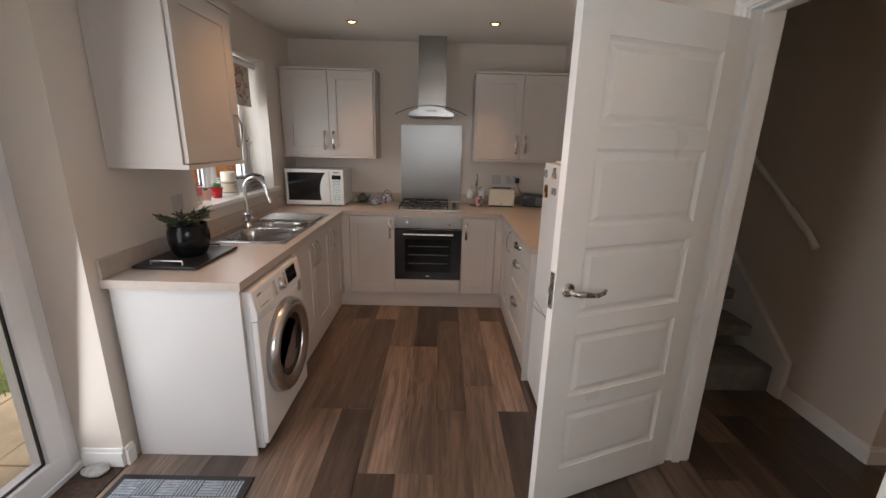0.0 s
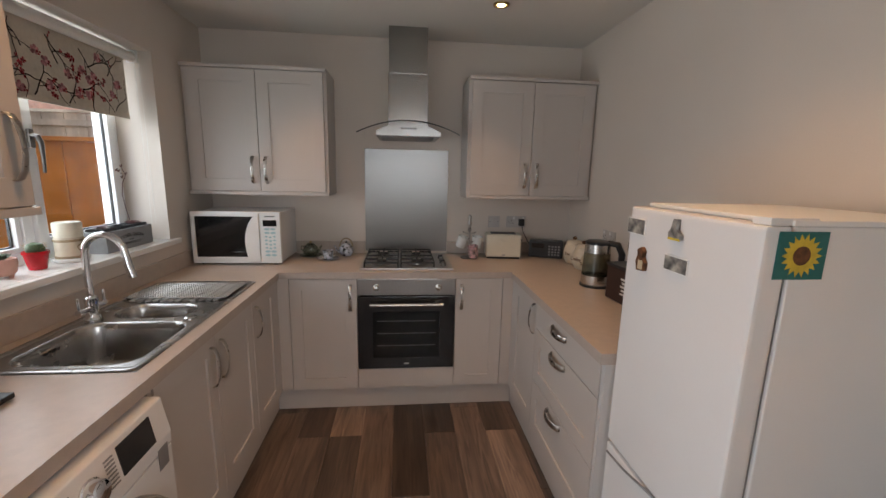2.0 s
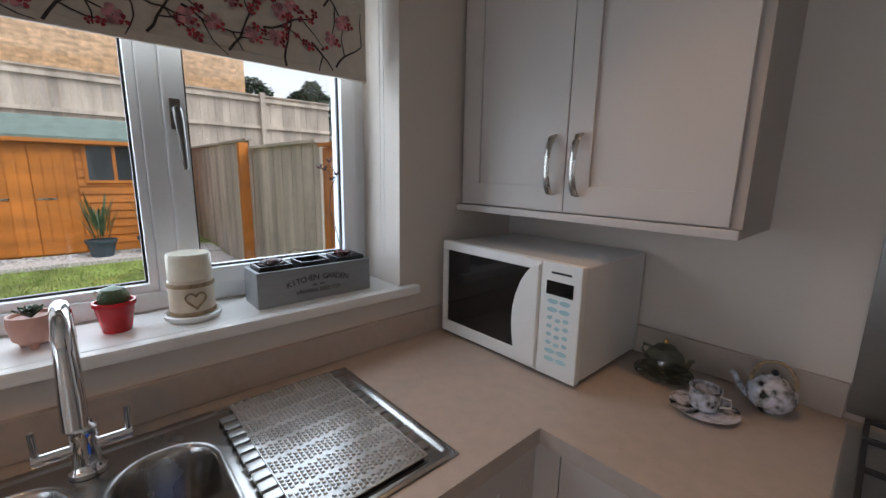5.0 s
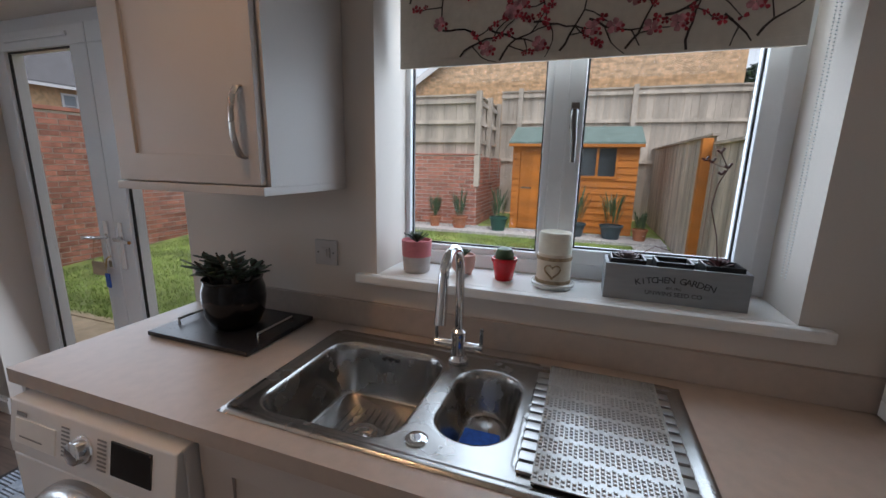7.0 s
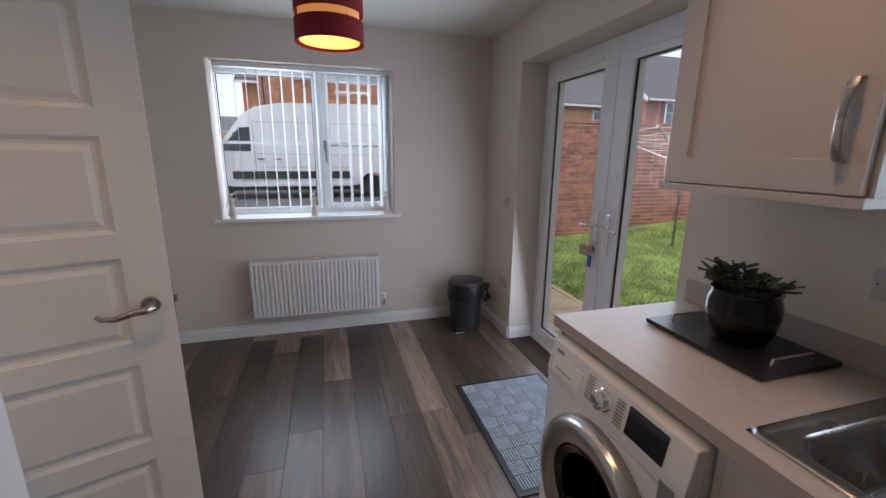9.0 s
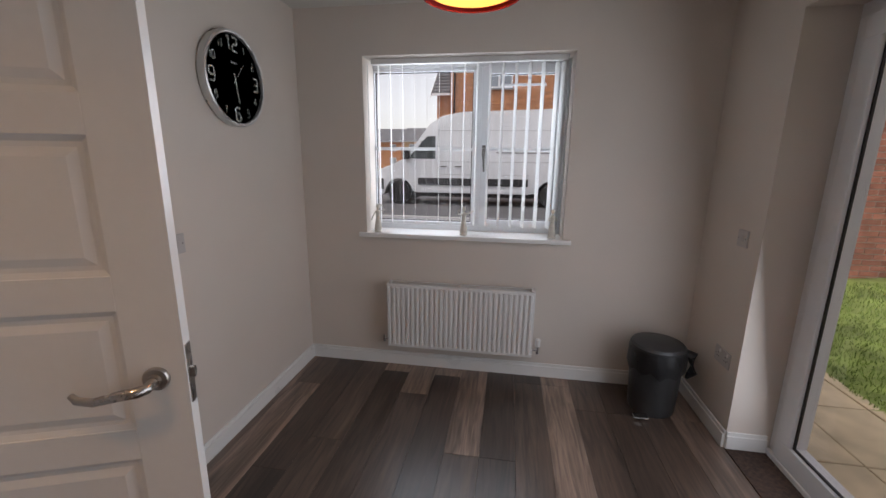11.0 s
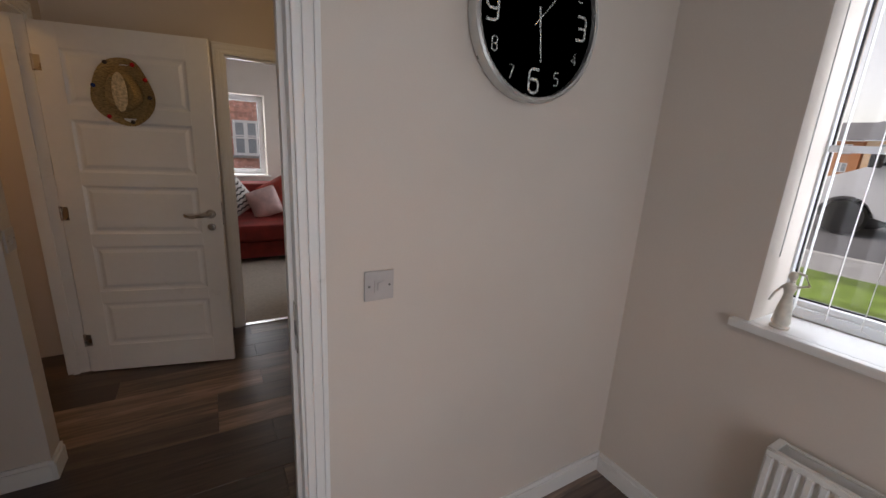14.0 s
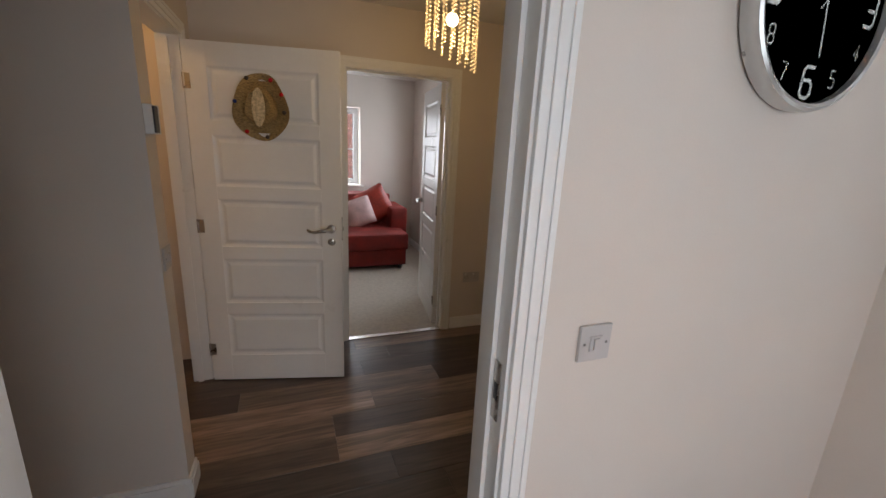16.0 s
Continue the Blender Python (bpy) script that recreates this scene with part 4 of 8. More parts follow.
for d in ((0.0, 0.016, 2.535, 4.982, 0.912, 1.0), (0.016, 1.05, 4.984, 5.0, 0.912, 1.0), (1.656, 2.584, 4.984, 5.0, 0.912, 1.0), (2.584, 2.6, 3.245, 4.984, 0.912, 1.0)):
    structure("upstand", [d], TOP, "taupe laminate upstand along the worktop", 0.002)
bbox("splashback", (1.054, 1.652, 4.988, 4.997, 0.93, 1.665), SPLASH, None, "brushed stainless steel splashback behind the hob", category="splashback", bevel=0.001)


# sink: a pressed steel sheet with two bowls and a drainer
def sink():
    ob = thing("kitchen_sink", (0.3, 3.7, 0.91), "stainless steel one and a half bowl sink with a ribbed drainer", "sink")
    nx, ny = 98, 200
    X, Y = np.meshgrid(np.linspace(SX0, SX1, nx), np.linspace(SY0, SY1, ny), indexing="ij")

    def rr(cx, cy, hx, hy, r):
        qx, qy = np.abs(X - cx) - hx + r, np.abs(Y - cy) - hy + r
        return np.hypot(np.maximum(qx, 0), np.maximum(qy, 0)) + np.minimum(np.maximum(qx, qy), 0) - r
    sm = lambda e0, e1, v: (lambda t: t * t * (3 - 2 * t))(np.clip((v - e0) / (e1 - e0), 0, 1))
    Z = np.full_like(X, 0.9165)
    edge = rr((SX0 + SX1) / 2, (SY0 + SY1) / 2, (SX1 - SX0) / 2, (SY1 - SY0) / 2, 0.03)
    Z -= 0.005 * sm(-0.006, 0.0, edge)
    Z -= 0.004 * sm(-0.018, -0.028, edge)
    big = rr(0.315, 3.43, 0.185, 0.175, 0.07)
    small = rr(0.30, 3.745, 0.145, 0.08, 0.075)
    drain = rr(0.305, 4.005, 0.195, 0.155, 0.03)
    Z -= 0.155 * sm(0.006, -0.03, big) + 0.01 * sm(-0.03, -0.15, big)
    Z -= 0.115 * sm(0.006, -0.028, small) + 0.008 * sm(-0.03, -0.08, small)
    ribs = (0.5 + 0.5 * np.cos((X - 0.3) * 2 * np.pi / 0.038)) ** 3
    Z -= 0.004 * sm(0.0, -0.01, drain) - 0.0045 * ribs * sm(0.0, -0.02, drain)
    vs = [(float(a), float(b), float(c)) for a, b, c in zip(X.ravel(), Y.ravel(), Z.ravel())]
    fs = [(i * ny + j, (i + 1) * ny + j, (i + 1) * ny + j + 1, i * ny + j + 1) for i in range(nx - 1) for j in range(ny - 1)]
    me = bpy.data.meshes.new("basin")
    me.from_pydata([(x - 0.3, y - 3.7, z - 0.91) for x, y, z in vs], [], fs)
    me.materials.append(SINKST)
    me.shade_smooth()
    o = new("basin", me)
    o.parent = ob
    for cx, cy, zz in ((0.315, 3.43, 0.7525), (0.30, 3.745, 0.7945)):
        bm = bmesh.new()
        lathe(bm, [(0.0435, zz), (0.043, zz + 0.003), (0.034, zz + 0.002), (0.02, zz + 0.001), (0.012, zz + 0.004), (0.004, zz + 0.005)], cx, cy, 28)
        part("waste", bm, CHROME, ob, "chrome strainer waste", smooth=True)
    bm = bmesh.new()
    lathe(bm, [(0.024, 0.909), (0.024, 0.915), (0.021, 0.9175), (0.01, 0.918)], 0.475, 3.655, 24)
    part("waste_knob", bm, CHROME, ob, "round chrome pop-up waste knob", smooth=True)
    bm = bmesh.new()
    for k in range(3):
        box(bm, 0.1335 + 0.004, 0.137 + 0.004, 3.40 + 0.022 * k, 3.412 + 0.022 * k, 0.876, 0.884)
    part("overflow", bm, BLACK, ob, "overflow slots")
    bm = bmesh.new()
    for k in range(12):
        yy = 3.3 + 0.022 * k
        box(bm, 0.2, 0.43, yy, yy + 0.003, 0.7525, 0.7545)
    part("base_ribs", bm, SINKST, ob)
    for k in range(12):
        xx = 0.13 + 0.032 * k
        bm = bmesh.new()
        box(bm, xx - 0.0125, xx + 0.0125, 3.858, 4.164, 0.9125, 0.9203)
        part("drainer_rib", bm, SINKRIB, ob, bevel=0.004, smooth=True)


sink()
bbox("scourer", (0.27, 0.36, 3.70, 3.79, 0.798, 0.815), BLUSCRUB, None, "blue scouring cloth lying in the small bowl", category="cloth", bevel=0.006)
# bubbled drainer mat
bm = bmesh.new()
X0, Y0, NXm, NYm = 0.085, 3.893, 42, 26
for i in range(NXm):
    for j in range(NYm):
        x, y = X0 + 0.0102 * i + (0.005 if j % 2 else 0), Y0 + 0.0095 * j
        if i % 5 == 4:
            continue
        a = [bm.verts.new((x + dx * 0.0036, y + dy * 0.0036, 0.9235)) for dx, dy in ((-1, -1), (1, -1), (1, 1), (-1, 1))]
        b = [bm.verts.new((x + dx * 0.0018, y + dy * 0.0018, 0.9262)) for dx, dy in ((-1, -1), (1, -1), (1, 1), (-1, 1))]
        for k in range(4):
            bm.faces.new((a[k], a[(k + 1) % 4], b[(k + 1) % 4], b[k]))
        bm.faces.new(b)
box(bm, X0 - 0.006, X0 + 0.0102 * NXm + 0.004, Y0 - 0.006, Y0 + 0.0095 * NYm, 0.9208, 0.9236)
MATGL = mat("clear_bubbled_plastic", (0.43, 0.43, 0.42), 0.22, metal=0.55, var=0.08, scale=20, bump=0.2, bump_scale=90)
part("drainer_mat", bm, MATGL, None, "clear bubbled mat lying on the sink drainer", smooth=False, category="mat")

# tap
tp = thing("mixer_tap", (0.13, 3.635, 0.915), "chrome swan-neck kitchen mixer tap with two levers", "tap")
lbox("tap_base", [(0.029, 0.914), (0.029, 0.922), (0.024, 0.928), (0.021, 0.94), (0.020, 0.985), (0.023, 0.99), (0.023, 1.005), (0.016, 1.012)], 0.13, 3.635, CHROME, tp)
bm = bmesh.new()
pts = [(0.13, 3.635, 1.0), (0.13, 3.635, 1.12), (0.132, 3.635, 1.17)] + [(0.202 - 0.07 * math.cos(radians(a)), 3.635, 1.18 + 0.07 * math.sin(radians(a))) for a in range(10, 171, 16)] + [(0.28, 3.635, 1.13), (0.292, 3.635, 1.085)]
tube(bm, pts, 0.0115, 16, up=(0, 1, 0), radii=[0.0125] * (len(pts) - 3) + [0.0125, 0.0145, 0.0145])
part("spout", bm, CHROME, tp, "curved chrome spout", smooth=True)
for s in (-1, 1):
    bm = bmesh.new()
    tube(bm, [(0.13, 3.635, 0.965), (0.13, 3.635 + s * 0.07, 0.965)], 0.011, 14)
    tube(bm, [(0.13, 3.635 + s * 0.064, 0.965), (0.13, 3.635 + s * 0.066, 1.02)], 0.0055, 10)
    part("lever", bm, CHROME, tp, "chrome tap lever", smooth=True)

# hob
hb = thing("gas_hob", (1.35, 4.69, 0.91), "four-burner stainless steel gas hob with cast iron pan supports", "hob")
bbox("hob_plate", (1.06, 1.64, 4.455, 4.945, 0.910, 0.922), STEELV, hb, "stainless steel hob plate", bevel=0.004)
for bx, by, r in ((1.19, 4.58, 0.036), (1.19, 4.82, 0.046), (1.42, 4.58, 0.046), (1.42, 4.82, 0.036)):
    bm = bmesh.new()
    lathe(bm, [(r + 0.022, 0.922), (r + 0.02, 0.925), (r + 0.004, 0.926), (r + 0.002, 0.938), (r - 0.003, 0.94)], bx, by, 28)
    a = part("burner", bm, CHROMEDK, hb, "gas burner ring", smooth=True)
    lbox("burner_cap", [(r * 0.85, 0.9395), (r * 0.85, 0.945), (r * 0.75, 0.948)], bx, by, CASTIRON, a, "black enamel burner cap")
for x0, x1 in ((1.085, 1.300), (1.310, 1.525)):
    bm = bmesh.new()
    y0, y1, zt = 4.475, 4.925, 0.957
    for d in ((x0, x1, y0, y0 + 0.009, zt - 0.01, zt), (x0, x1, y1 - 0.009, y1, zt - 0.01, zt), (x0, x0 + 0.009, y0, y1, zt - 0.01, zt), (x1 - 0.009, x1, y0, y1, zt - 0.01, zt), (x0, x1, 4.696, 4.704, zt - 0.01, zt)):
        box(bm, *d)
    xc = (x0 + x1) / 2
    for yc in (4.58, 4.82):
        for d in ((x0, xc - 0.025, yc - 0.004, yc + 0.004, zt - 0.008, zt + 0.004), (xc + 0.025, x1, yc - 0.004, yc + 0.004, zt - 0.008, zt + 0.004),
                  (xc - 0.004, xc + 0.004, yc - 0.105, yc - 0.025, zt - 0.008, zt + 0.004), (xc - 0.004, xc + 0.004, yc + 0.025, yc + 0.105, zt - 0.008, zt + 0.004)):
            box(bm, *d)
    for xx in (x0, x1 - 0.009):
        for yy in (y0, y1 - 0.009):
            box(bm, xx, xx + 0.009, yy, yy + 0.009, 0.9215, zt - 0.005)
    part("pan_support", bm, CASTIRON, hb, "black cast iron pan support", bevel=0.0015)
for k in range(4):
    lbox("knob", [(0.019, 0.922), (0.019, 0.926), (0.016, 0.928), (0.015, 0.944), (0.012, 0.946)], 1.585, 4.53 + 0.075 * k, BLACK if k % 2 else CHROMEDK, hb, "hob control knob")

# hood
hc = 1.357
hd = thing("cooker_hood", (hc, 4.8, 1.72), "stainless steel chimney cooker hood with a curved glass canopy", "cooker hood")
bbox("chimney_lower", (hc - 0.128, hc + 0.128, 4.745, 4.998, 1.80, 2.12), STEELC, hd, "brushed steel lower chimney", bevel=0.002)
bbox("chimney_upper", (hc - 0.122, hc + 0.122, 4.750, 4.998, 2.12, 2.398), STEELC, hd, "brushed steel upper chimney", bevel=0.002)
bm = bmesh.new()
prof_t = [(hc + 0.305 * k / 8, 1.735 + 0.075 * (1 - (k / 8) ** 2)) for k in range(-8, 9)]
prism(bm, prof_t + [(x, z - 0.006) for x, z in prof_t[::-1]], 4.505, 4.995, "y")
part("glass_canopy", bm, GLASS, hd, "curved clear glass canopy", smooth=True)
bm = bmesh.new()
prism(bm, prof_t + [(x, z - 0.007) for x, z in prof_t[::-1]], 4.5015, 4.5045, "y")
part("glass_edge", bm, BLACK, hd, "dark polished glass edge")
bm = bmesh.new()
prof_t = [(hc + 0.195 * k / 8, 1.748 + 0.05 * (1 - (k / 8) ** 2)) for k in range(-8, 9)]
prism(bm, [(hc - 0.195, 1.722)] + prof_t + [(hc + 0.195, 1.722)], 4.545, 4.995, "y")
part("hood_body", bm, STEELC, hd, "brushed steel motor housing", bevel=0.001)
for k in range(5):
    bm = bmesh.new()
    lathe(bm, [(0.006, 0), (0.006, 0.003)], seg=12, m=Matrix.Translation((hc - 0.04 + 0.02 * k, 4.546, 1.765)) @ Matrix.Rotation(radians(90), 4, "X"))
    part("button", bm, BLACK, hd, "round push button")
bm = bmesh.new()
for k in range(26):
    box(bm, hc - 0.17 + 0.013 * k, hc - 0.164 + 0.013 * k, 4.57, 4.95, 1.717, 1.7225)
part("grease_filter", bm, CHROMEDK, hd, "slotted grease filter", kind="stuff")

# wall cabinets
WC = "mushroom-painted two-door shaker wall cabinet"


def wall_cabinet(M, u0, u1, z0, z1, depth, doors, label):
    ob = unit("wall_cabinet", M, u0, u1, z0 + 0.022, z1 - 0.02, depth, doors, label, group="wall cabinets")
    bm = bmesh.new()
    box(bm, u0 - 0.0, u1 + 0.0, -depth, 0.026, z1 - 0.02, z1, m=M)
    part("cornice", bm, CAB, ob, bevel=0.003)
    bm = bmesh.new()
    box(bm, u0, u1, -depth, 0.024, z0, z0 + 0.022, m=M)
    part("light_pelmet", bm, CAB, ob, bevel=0.003)
    return ob


WNm = uM((0, 4.71, 0), "-y")
z0, z1 = 1.345, 2.115
wall_cabinet(WNm, 0.008, 0.853, z0, z1, 0.285, [(0.035, 0.435, z0 + 0.024, z1 - 0.022, "door", ("v", 0.395, 1.50)), (0.435, 0.835, z0 + 0.024, z1 - 0.022, "door", ("v", 0.475, 1.50))], "mushroom-painted two-door wall cabinet above the microwave")
wall_cabinet(WNm, 1.745, 2.597, z0, z1, 0.285, [(1.763, 2.171, z0 + 0.024, z1 - 0.022, "door", ("v", 2.131, 1.50)), (2.171, 2.58, z0 + 0.024, z1 - 0.022, "door", ("v", 2.211, 1.50))], "mushroom-painted two-door wall cabinet above the toaster")
WWm = uM((0.335, 0, 0), "+x")
wall_cabinet(WWm, 2.69, 3.205, 1.372, 2.14, 0.33, [(2.70, 3.195, 1.396, 2.118, "door", ("v", 3.15, 1.545))], "mushroom-painted single-door wall cabinet beside the window")


# ---- kitchen appliances and things ----
def rounded(x0, x1, y0, y1, z0, z1, r, name, material, parent, label="", seg=4, smooth=True):
    return bbox(name, (x0, x1, y0, y1, z0, z1), material, parent, label, bevel=r, seg=seg, smooth=smooth)


wm = thing("washing_machine", (0.33, 2.877, 0.02), "white front-loading washing machine with a chrome-ringed door", "washing machine")
rounded(0.03, 0.612, 2.58, 3.174, 0.02, 0.85, 0.012, "cabinet", WHITEAPP, wm, seg=3)
bm = bmesh.new()
prism(bm, [(0.605, 0.705), (0.640, 0.705), (0.640, 0.74), (0.622, 0.846), (0.605, 0.850)], 2.583, 3.171, "y")
part("control_panel", bm, WHITEAPP, wm, "white sloping control panel", bevel=0.005, seg=3, smooth=True)
bm = bmesh.new()
prism(bm, [(0.61, 0.05), (0.634, 0.05), (0.638, 0.40), (0.638, 0.70), (0.61, 0.70)], 2.583, 3.171, "y")
part("front_panel", bm, WHITEAPP, wm, bevel=0.006, seg=3, smooth=True)
PM = Matrix.Translation((0.632, 0, 0.785)) @ Matrix.Rotation(radians(-9.6), 4, "Y")


def xdisc(bm, prof, cy, cz, x, seg=40):
    lathe(bm, prof, seg=seg, m=Matrix.Translation((x, cy, cz)) @ Matrix.Rotation(radians(90), 4, "Y"))


bm = bmesh.new()
xdisc(bm, [(0.246, 0.0), (0.248, 0.02), (0.244, 0.036), (0.236, 0.044), (0.222, 0.050), (0.20, 0.049), (0.165, 0.034), (0.160, 0.02)], 2.877, 0.445, 0.638, 64)
dr = part("door", bm, STEEL, wm, "chrome porthole door ring", smooth=True)
bm = bmesh.new()
xdisc(bm, [(0.162, 0.018), (0.158, 0.028), (0.12, 0.012), (0.06, -0.004), (0.001, -0.008)], 2.877, 0.445, 0.640, 48)
part("door_glass", bm, BLKGLASS, dr, "dark bowl-shaped door glass", smooth=True)
bm = bmesh.new()
xdisc(bm, [(0.251, -0.004), (0.251, 0.016), (0.247, 0.02)], 2.877, 0.445, 0.638, 64)
part("door_trim", bm, GREYPL, dr, smooth=True)
bm = bmesh.new()
lathe(bm, [(0.034, 0), (0.034, 0.004), (0.030, 0.006), (0.027, 0.026), (0.022, 0.029)], seg=32, m=PM @ Matrix.Translation((0.0, 2.875, 0)) @ Matrix.Rotation(radians(90), 4, "Y"))
part("dial", bm, CHROME, wm, "round chrome programme dial", smooth=True)
bm = bmesh.new()
box(bm, -0.002, 0.0035, 2.97, 3.10, -0.035, 0.045, m=PM)
part("display", bm, BLKGLASS, wm, "black display window", bevel=0.002)
bm = bmesh.new()
box(bm, -0.002, 0.003, 2.61, 2.77, -0.045, 0.02, m=PM)
part("detergent_drawer", bm, WHITEPL, wm, "white detergent drawer front", bevel=0.002)
bm = bmesh.new()
box(bm, 0.003, 0.0045, 2.62, 2.66, 0.028, 0.038, m=PM)
for k in range(8):
    box(bm, 0.0025, 0.0036, 2.795, 2.825, -0.035 + 0.01 * k, -0.031 + 0.01 * k, m=PM)
    box(bm, 0.0025, 0.0036, 2.925, 2.955, -0.035 + 0.01 * k, -0.031 + 0.01 * k, m=PM)
box(bm, 0.0025, 0.0036, 2.63, 2.72, -0.028, -0.024, m=PM)
part("printed_marks", bm, GREYPL, wm, kind="stuff")
bbox("badge", (0.6405, 0.6415, 3.10, 3.145, 0.655, 0.72), GREYPL, wm, "small grey badge", bevel=0)
for yy in (2.62, 3.13):
    lbox("foot", [(0.02, 0.0), (0.02, 0.012), (0.01, 0.022)], 0.56, yy, BLACK, wm)

# fridge freezer
FR0, FR1 = 2.755, 3.240
fr = thing("fridge_freezer", (2.32, 3.0, 0.0), "white upright fridge freezer with magnets on its door", "fridge")
bbox("cabinet", (2.115, 2.575, FR0, FR1, 0.03, 1.415), WHITEAPP, fr, "white fridge side and back", bevel=0.006, seg=3)
bbox("gasket", (2.105, 2.117, FR0 + 0.008, FR1 - 0.008, 0.04, 1.40), GREYPL, fr, "grey door seal", bevel=0)
u = bbox("fridge_door", (2.048, 2.106, FR0, FR1, 0.596, 1.415), WHITEAPP, fr, "white fridge door", bevel=0.012, seg=4, smooth=True)
bbox("freezer_door", (2.048, 2.106, FR0, FR1, 0.03, 0.584), WHITEAPP, fr, "white freezer door", bevel=0.012, seg=4, smooth=True)
bbox("top_cap", (2.108, 2.577, FR0 - 0.001, FR1 + 0.001, 1.415, 1.427), WHITEPL, fr, bevel=0.004)
bbox("hinge_cover", (2.06, 2.17, FR0 + 0.005, FR0 + 0.05, 1.415, 1.432), WHITEPL, fr, "white hinge cover", bevel=0.005)
bm = bmesh.new()
tube(bm, [(2.046, FR1 - 0.012, 0.55), (2.046, 3.12, 0.562), (2.046, 2.95, 0.60), (2.046, FR0 + 0.012, 0.64)], 0.004, 8)
part("handle_recess_edge", bm, GREYPL, fr, "curved handle recess", smooth=True)
for xx in (2.13, 2.55):
    for yy in (FR0 + 0.04, FR1 - 0.04):
        lbox("foot", [(0.02, 0.0), (0.02, 0.02), (0.012, 0.032)], xx, yy, BLACK, fr, seg=14)

# the magnet with a sunflower on the side facing the dining area
sf = thing("sunflower_picture_magnet", (2.16, FR0, 1.33), "square teal picture magnet of a sunflower", "magnet")
sx, sz = 2.133, 1.355
bbox("card", (sx - 0.056, sx + 0.056, FR0 - 0.003, FR0 - 0.0005, sz - 0.050, sz + 0.050), TEAL, sf, bevel=0.0005)
bm = bmesh.new()
for k in range(18):
    a = 2 * math.pi * k / 18
    r0, r1, wdt = 0.019, 0.046, 0.0058
    c, s = math.cos(a), math.sin(a)
    pts = [(r0, -wdt * 0.6), ((r0 + r1) / 2, -wdt), (r1, 0), ((r0 + r1) / 2, wdt), (r0, wdt * 0.6)]
    bm.faces.new([bm.verts.new((sx + p * c - q * s, FR0 - 0.0034 - 0.0001 * (k % 2), sz + p * s + q * c)) for p, q in pts])
part("petals", bm, YELLOW, sf, "yellow petals")
bm = bmesh.new()
lathe(bm, [(0.020, 0), (0.020, 0.0006)], seg=24, m=Matrix.Translation((sx, FR0 - 0.0032, sz)) @ Matrix.Rotation(radians(90), 4, "X"))
part("flower_centre", bm, BROWN, sf)
for k, (y, z, hw, hh, mt, lb) in enumerate(((3.20, 1.357, 0.045, 0.025, PHOTO, "small dark photograph magnet"), (3.003, 1.279, 0.046, 0.022, PHOTO, "small landscape photograph magnet"))):
    g = thing("fridge_magnet", (2.05, y, z), lb, "magnet", "magnets on the fridge door")
    bbox("card", (2.0445, 2.0478, y - hw, y + hw, z - hh, z + hh), WHITEPL, g, bevel=0.0005)
    bbox("picture", (2.0438, 2.0448, y - hw + 0.002, y + hw - 0.002, z - hh + 0.003, z + hh - 0.003), mt, g, bevel=0)
g = thing("fridge_magnet", (2.05, 3.01, 1.35), "small painted boot-shaped magnet", "magnet", "magnets on the fridge door")
bm = bmesh.new()
prism(bm, [(y + 0.062, z + 0.022) for y, z in ((2.925, 1.325), (2.972, 1.325), (2.975, 1.34), (2.962, 1.352), (2.958, 1.378), (2.942, 1.378), (2.944, 1.35), (2.925, 1.338))], 2.036, 2.0475, "x")
part("body", bm, PHOTO, g, bevel=0.002)
bbox("base_stripe", (2.0355, 2.038, 2.988, 3.034, 1.344, 1.350), YELLOW, g, bevel=0)
g = thing("fridge_magnet", (2.05, 3.146, 1.265), "small painted character-shaped magnet", "magnet", "magnets on the fridge door")
bm = bmesh.new()
prism(bm, [(y + 0.036, z - 0.034) for y, z in ((3.09, 1.265), (3.125, 1.262), (3.132, 1.29), (3.122, 1.31), (3.128, 1.325), (3.11, 1.335), (3.098, 1.322), (3.104, 1.305), (3.088, 1.29))], 2.034, 2.0475, "x")
part("body", bm, BROWN, g, bevel=0.002)
bbox("apron", (2.0325, 2.035, 3.130, 3.152, 1.234, 1.261), WOODLT, g, bevel=0)

# microwave
mw = thing("microwave_oven", (0.29, 4.78, 0.91), "white microwave oven with a black glass door and a blue keypad", "microwave")
mx0, mx1, my0, my1, mz0, mz1 = 0.036, 0.565, 4.612, 4.983, 0.922, 1.245
bbox("casing", (mx0 + 0.004, mx1 - 0.004, my0 + 0.012, my1, mz0, mz1 - 0.004), WHITEAPP, mw, bevel=0.006, seg=3)
bm = bmesh.new()
xm = 0.44
for d in ((mx0, xm, my0 - 0.012, my0 + 0.012, mz0, mz0 + 0.040), (mx0, xm, my0 - 0.012, my0 + 0.012, mz1 - 0.030, mz1), (mx0, mx0 + 0.022, my0 - 0.012, my0 + 0.012, mz0 + 0.040, mz1 - 0.030), (xm - 0.030, xm, my0 - 0.016, my0 + 0.012, mz0 + 0.040, mz1 - 0.030)):
    box(bm, *d)
md = part("microwave_door", bm, WHITEPL, mw, "white microwave door frame", bevel=0.005, seg=3)
bbox("door_glass", (mx0 + 0.024, xm - 0.026, my0 - 0.006, my0 + 0.006, mz0 + 0.038, mz1 - 0.028), BLKGLASS, md, "black glass window", bevel=0)
bm = bmesh.new()
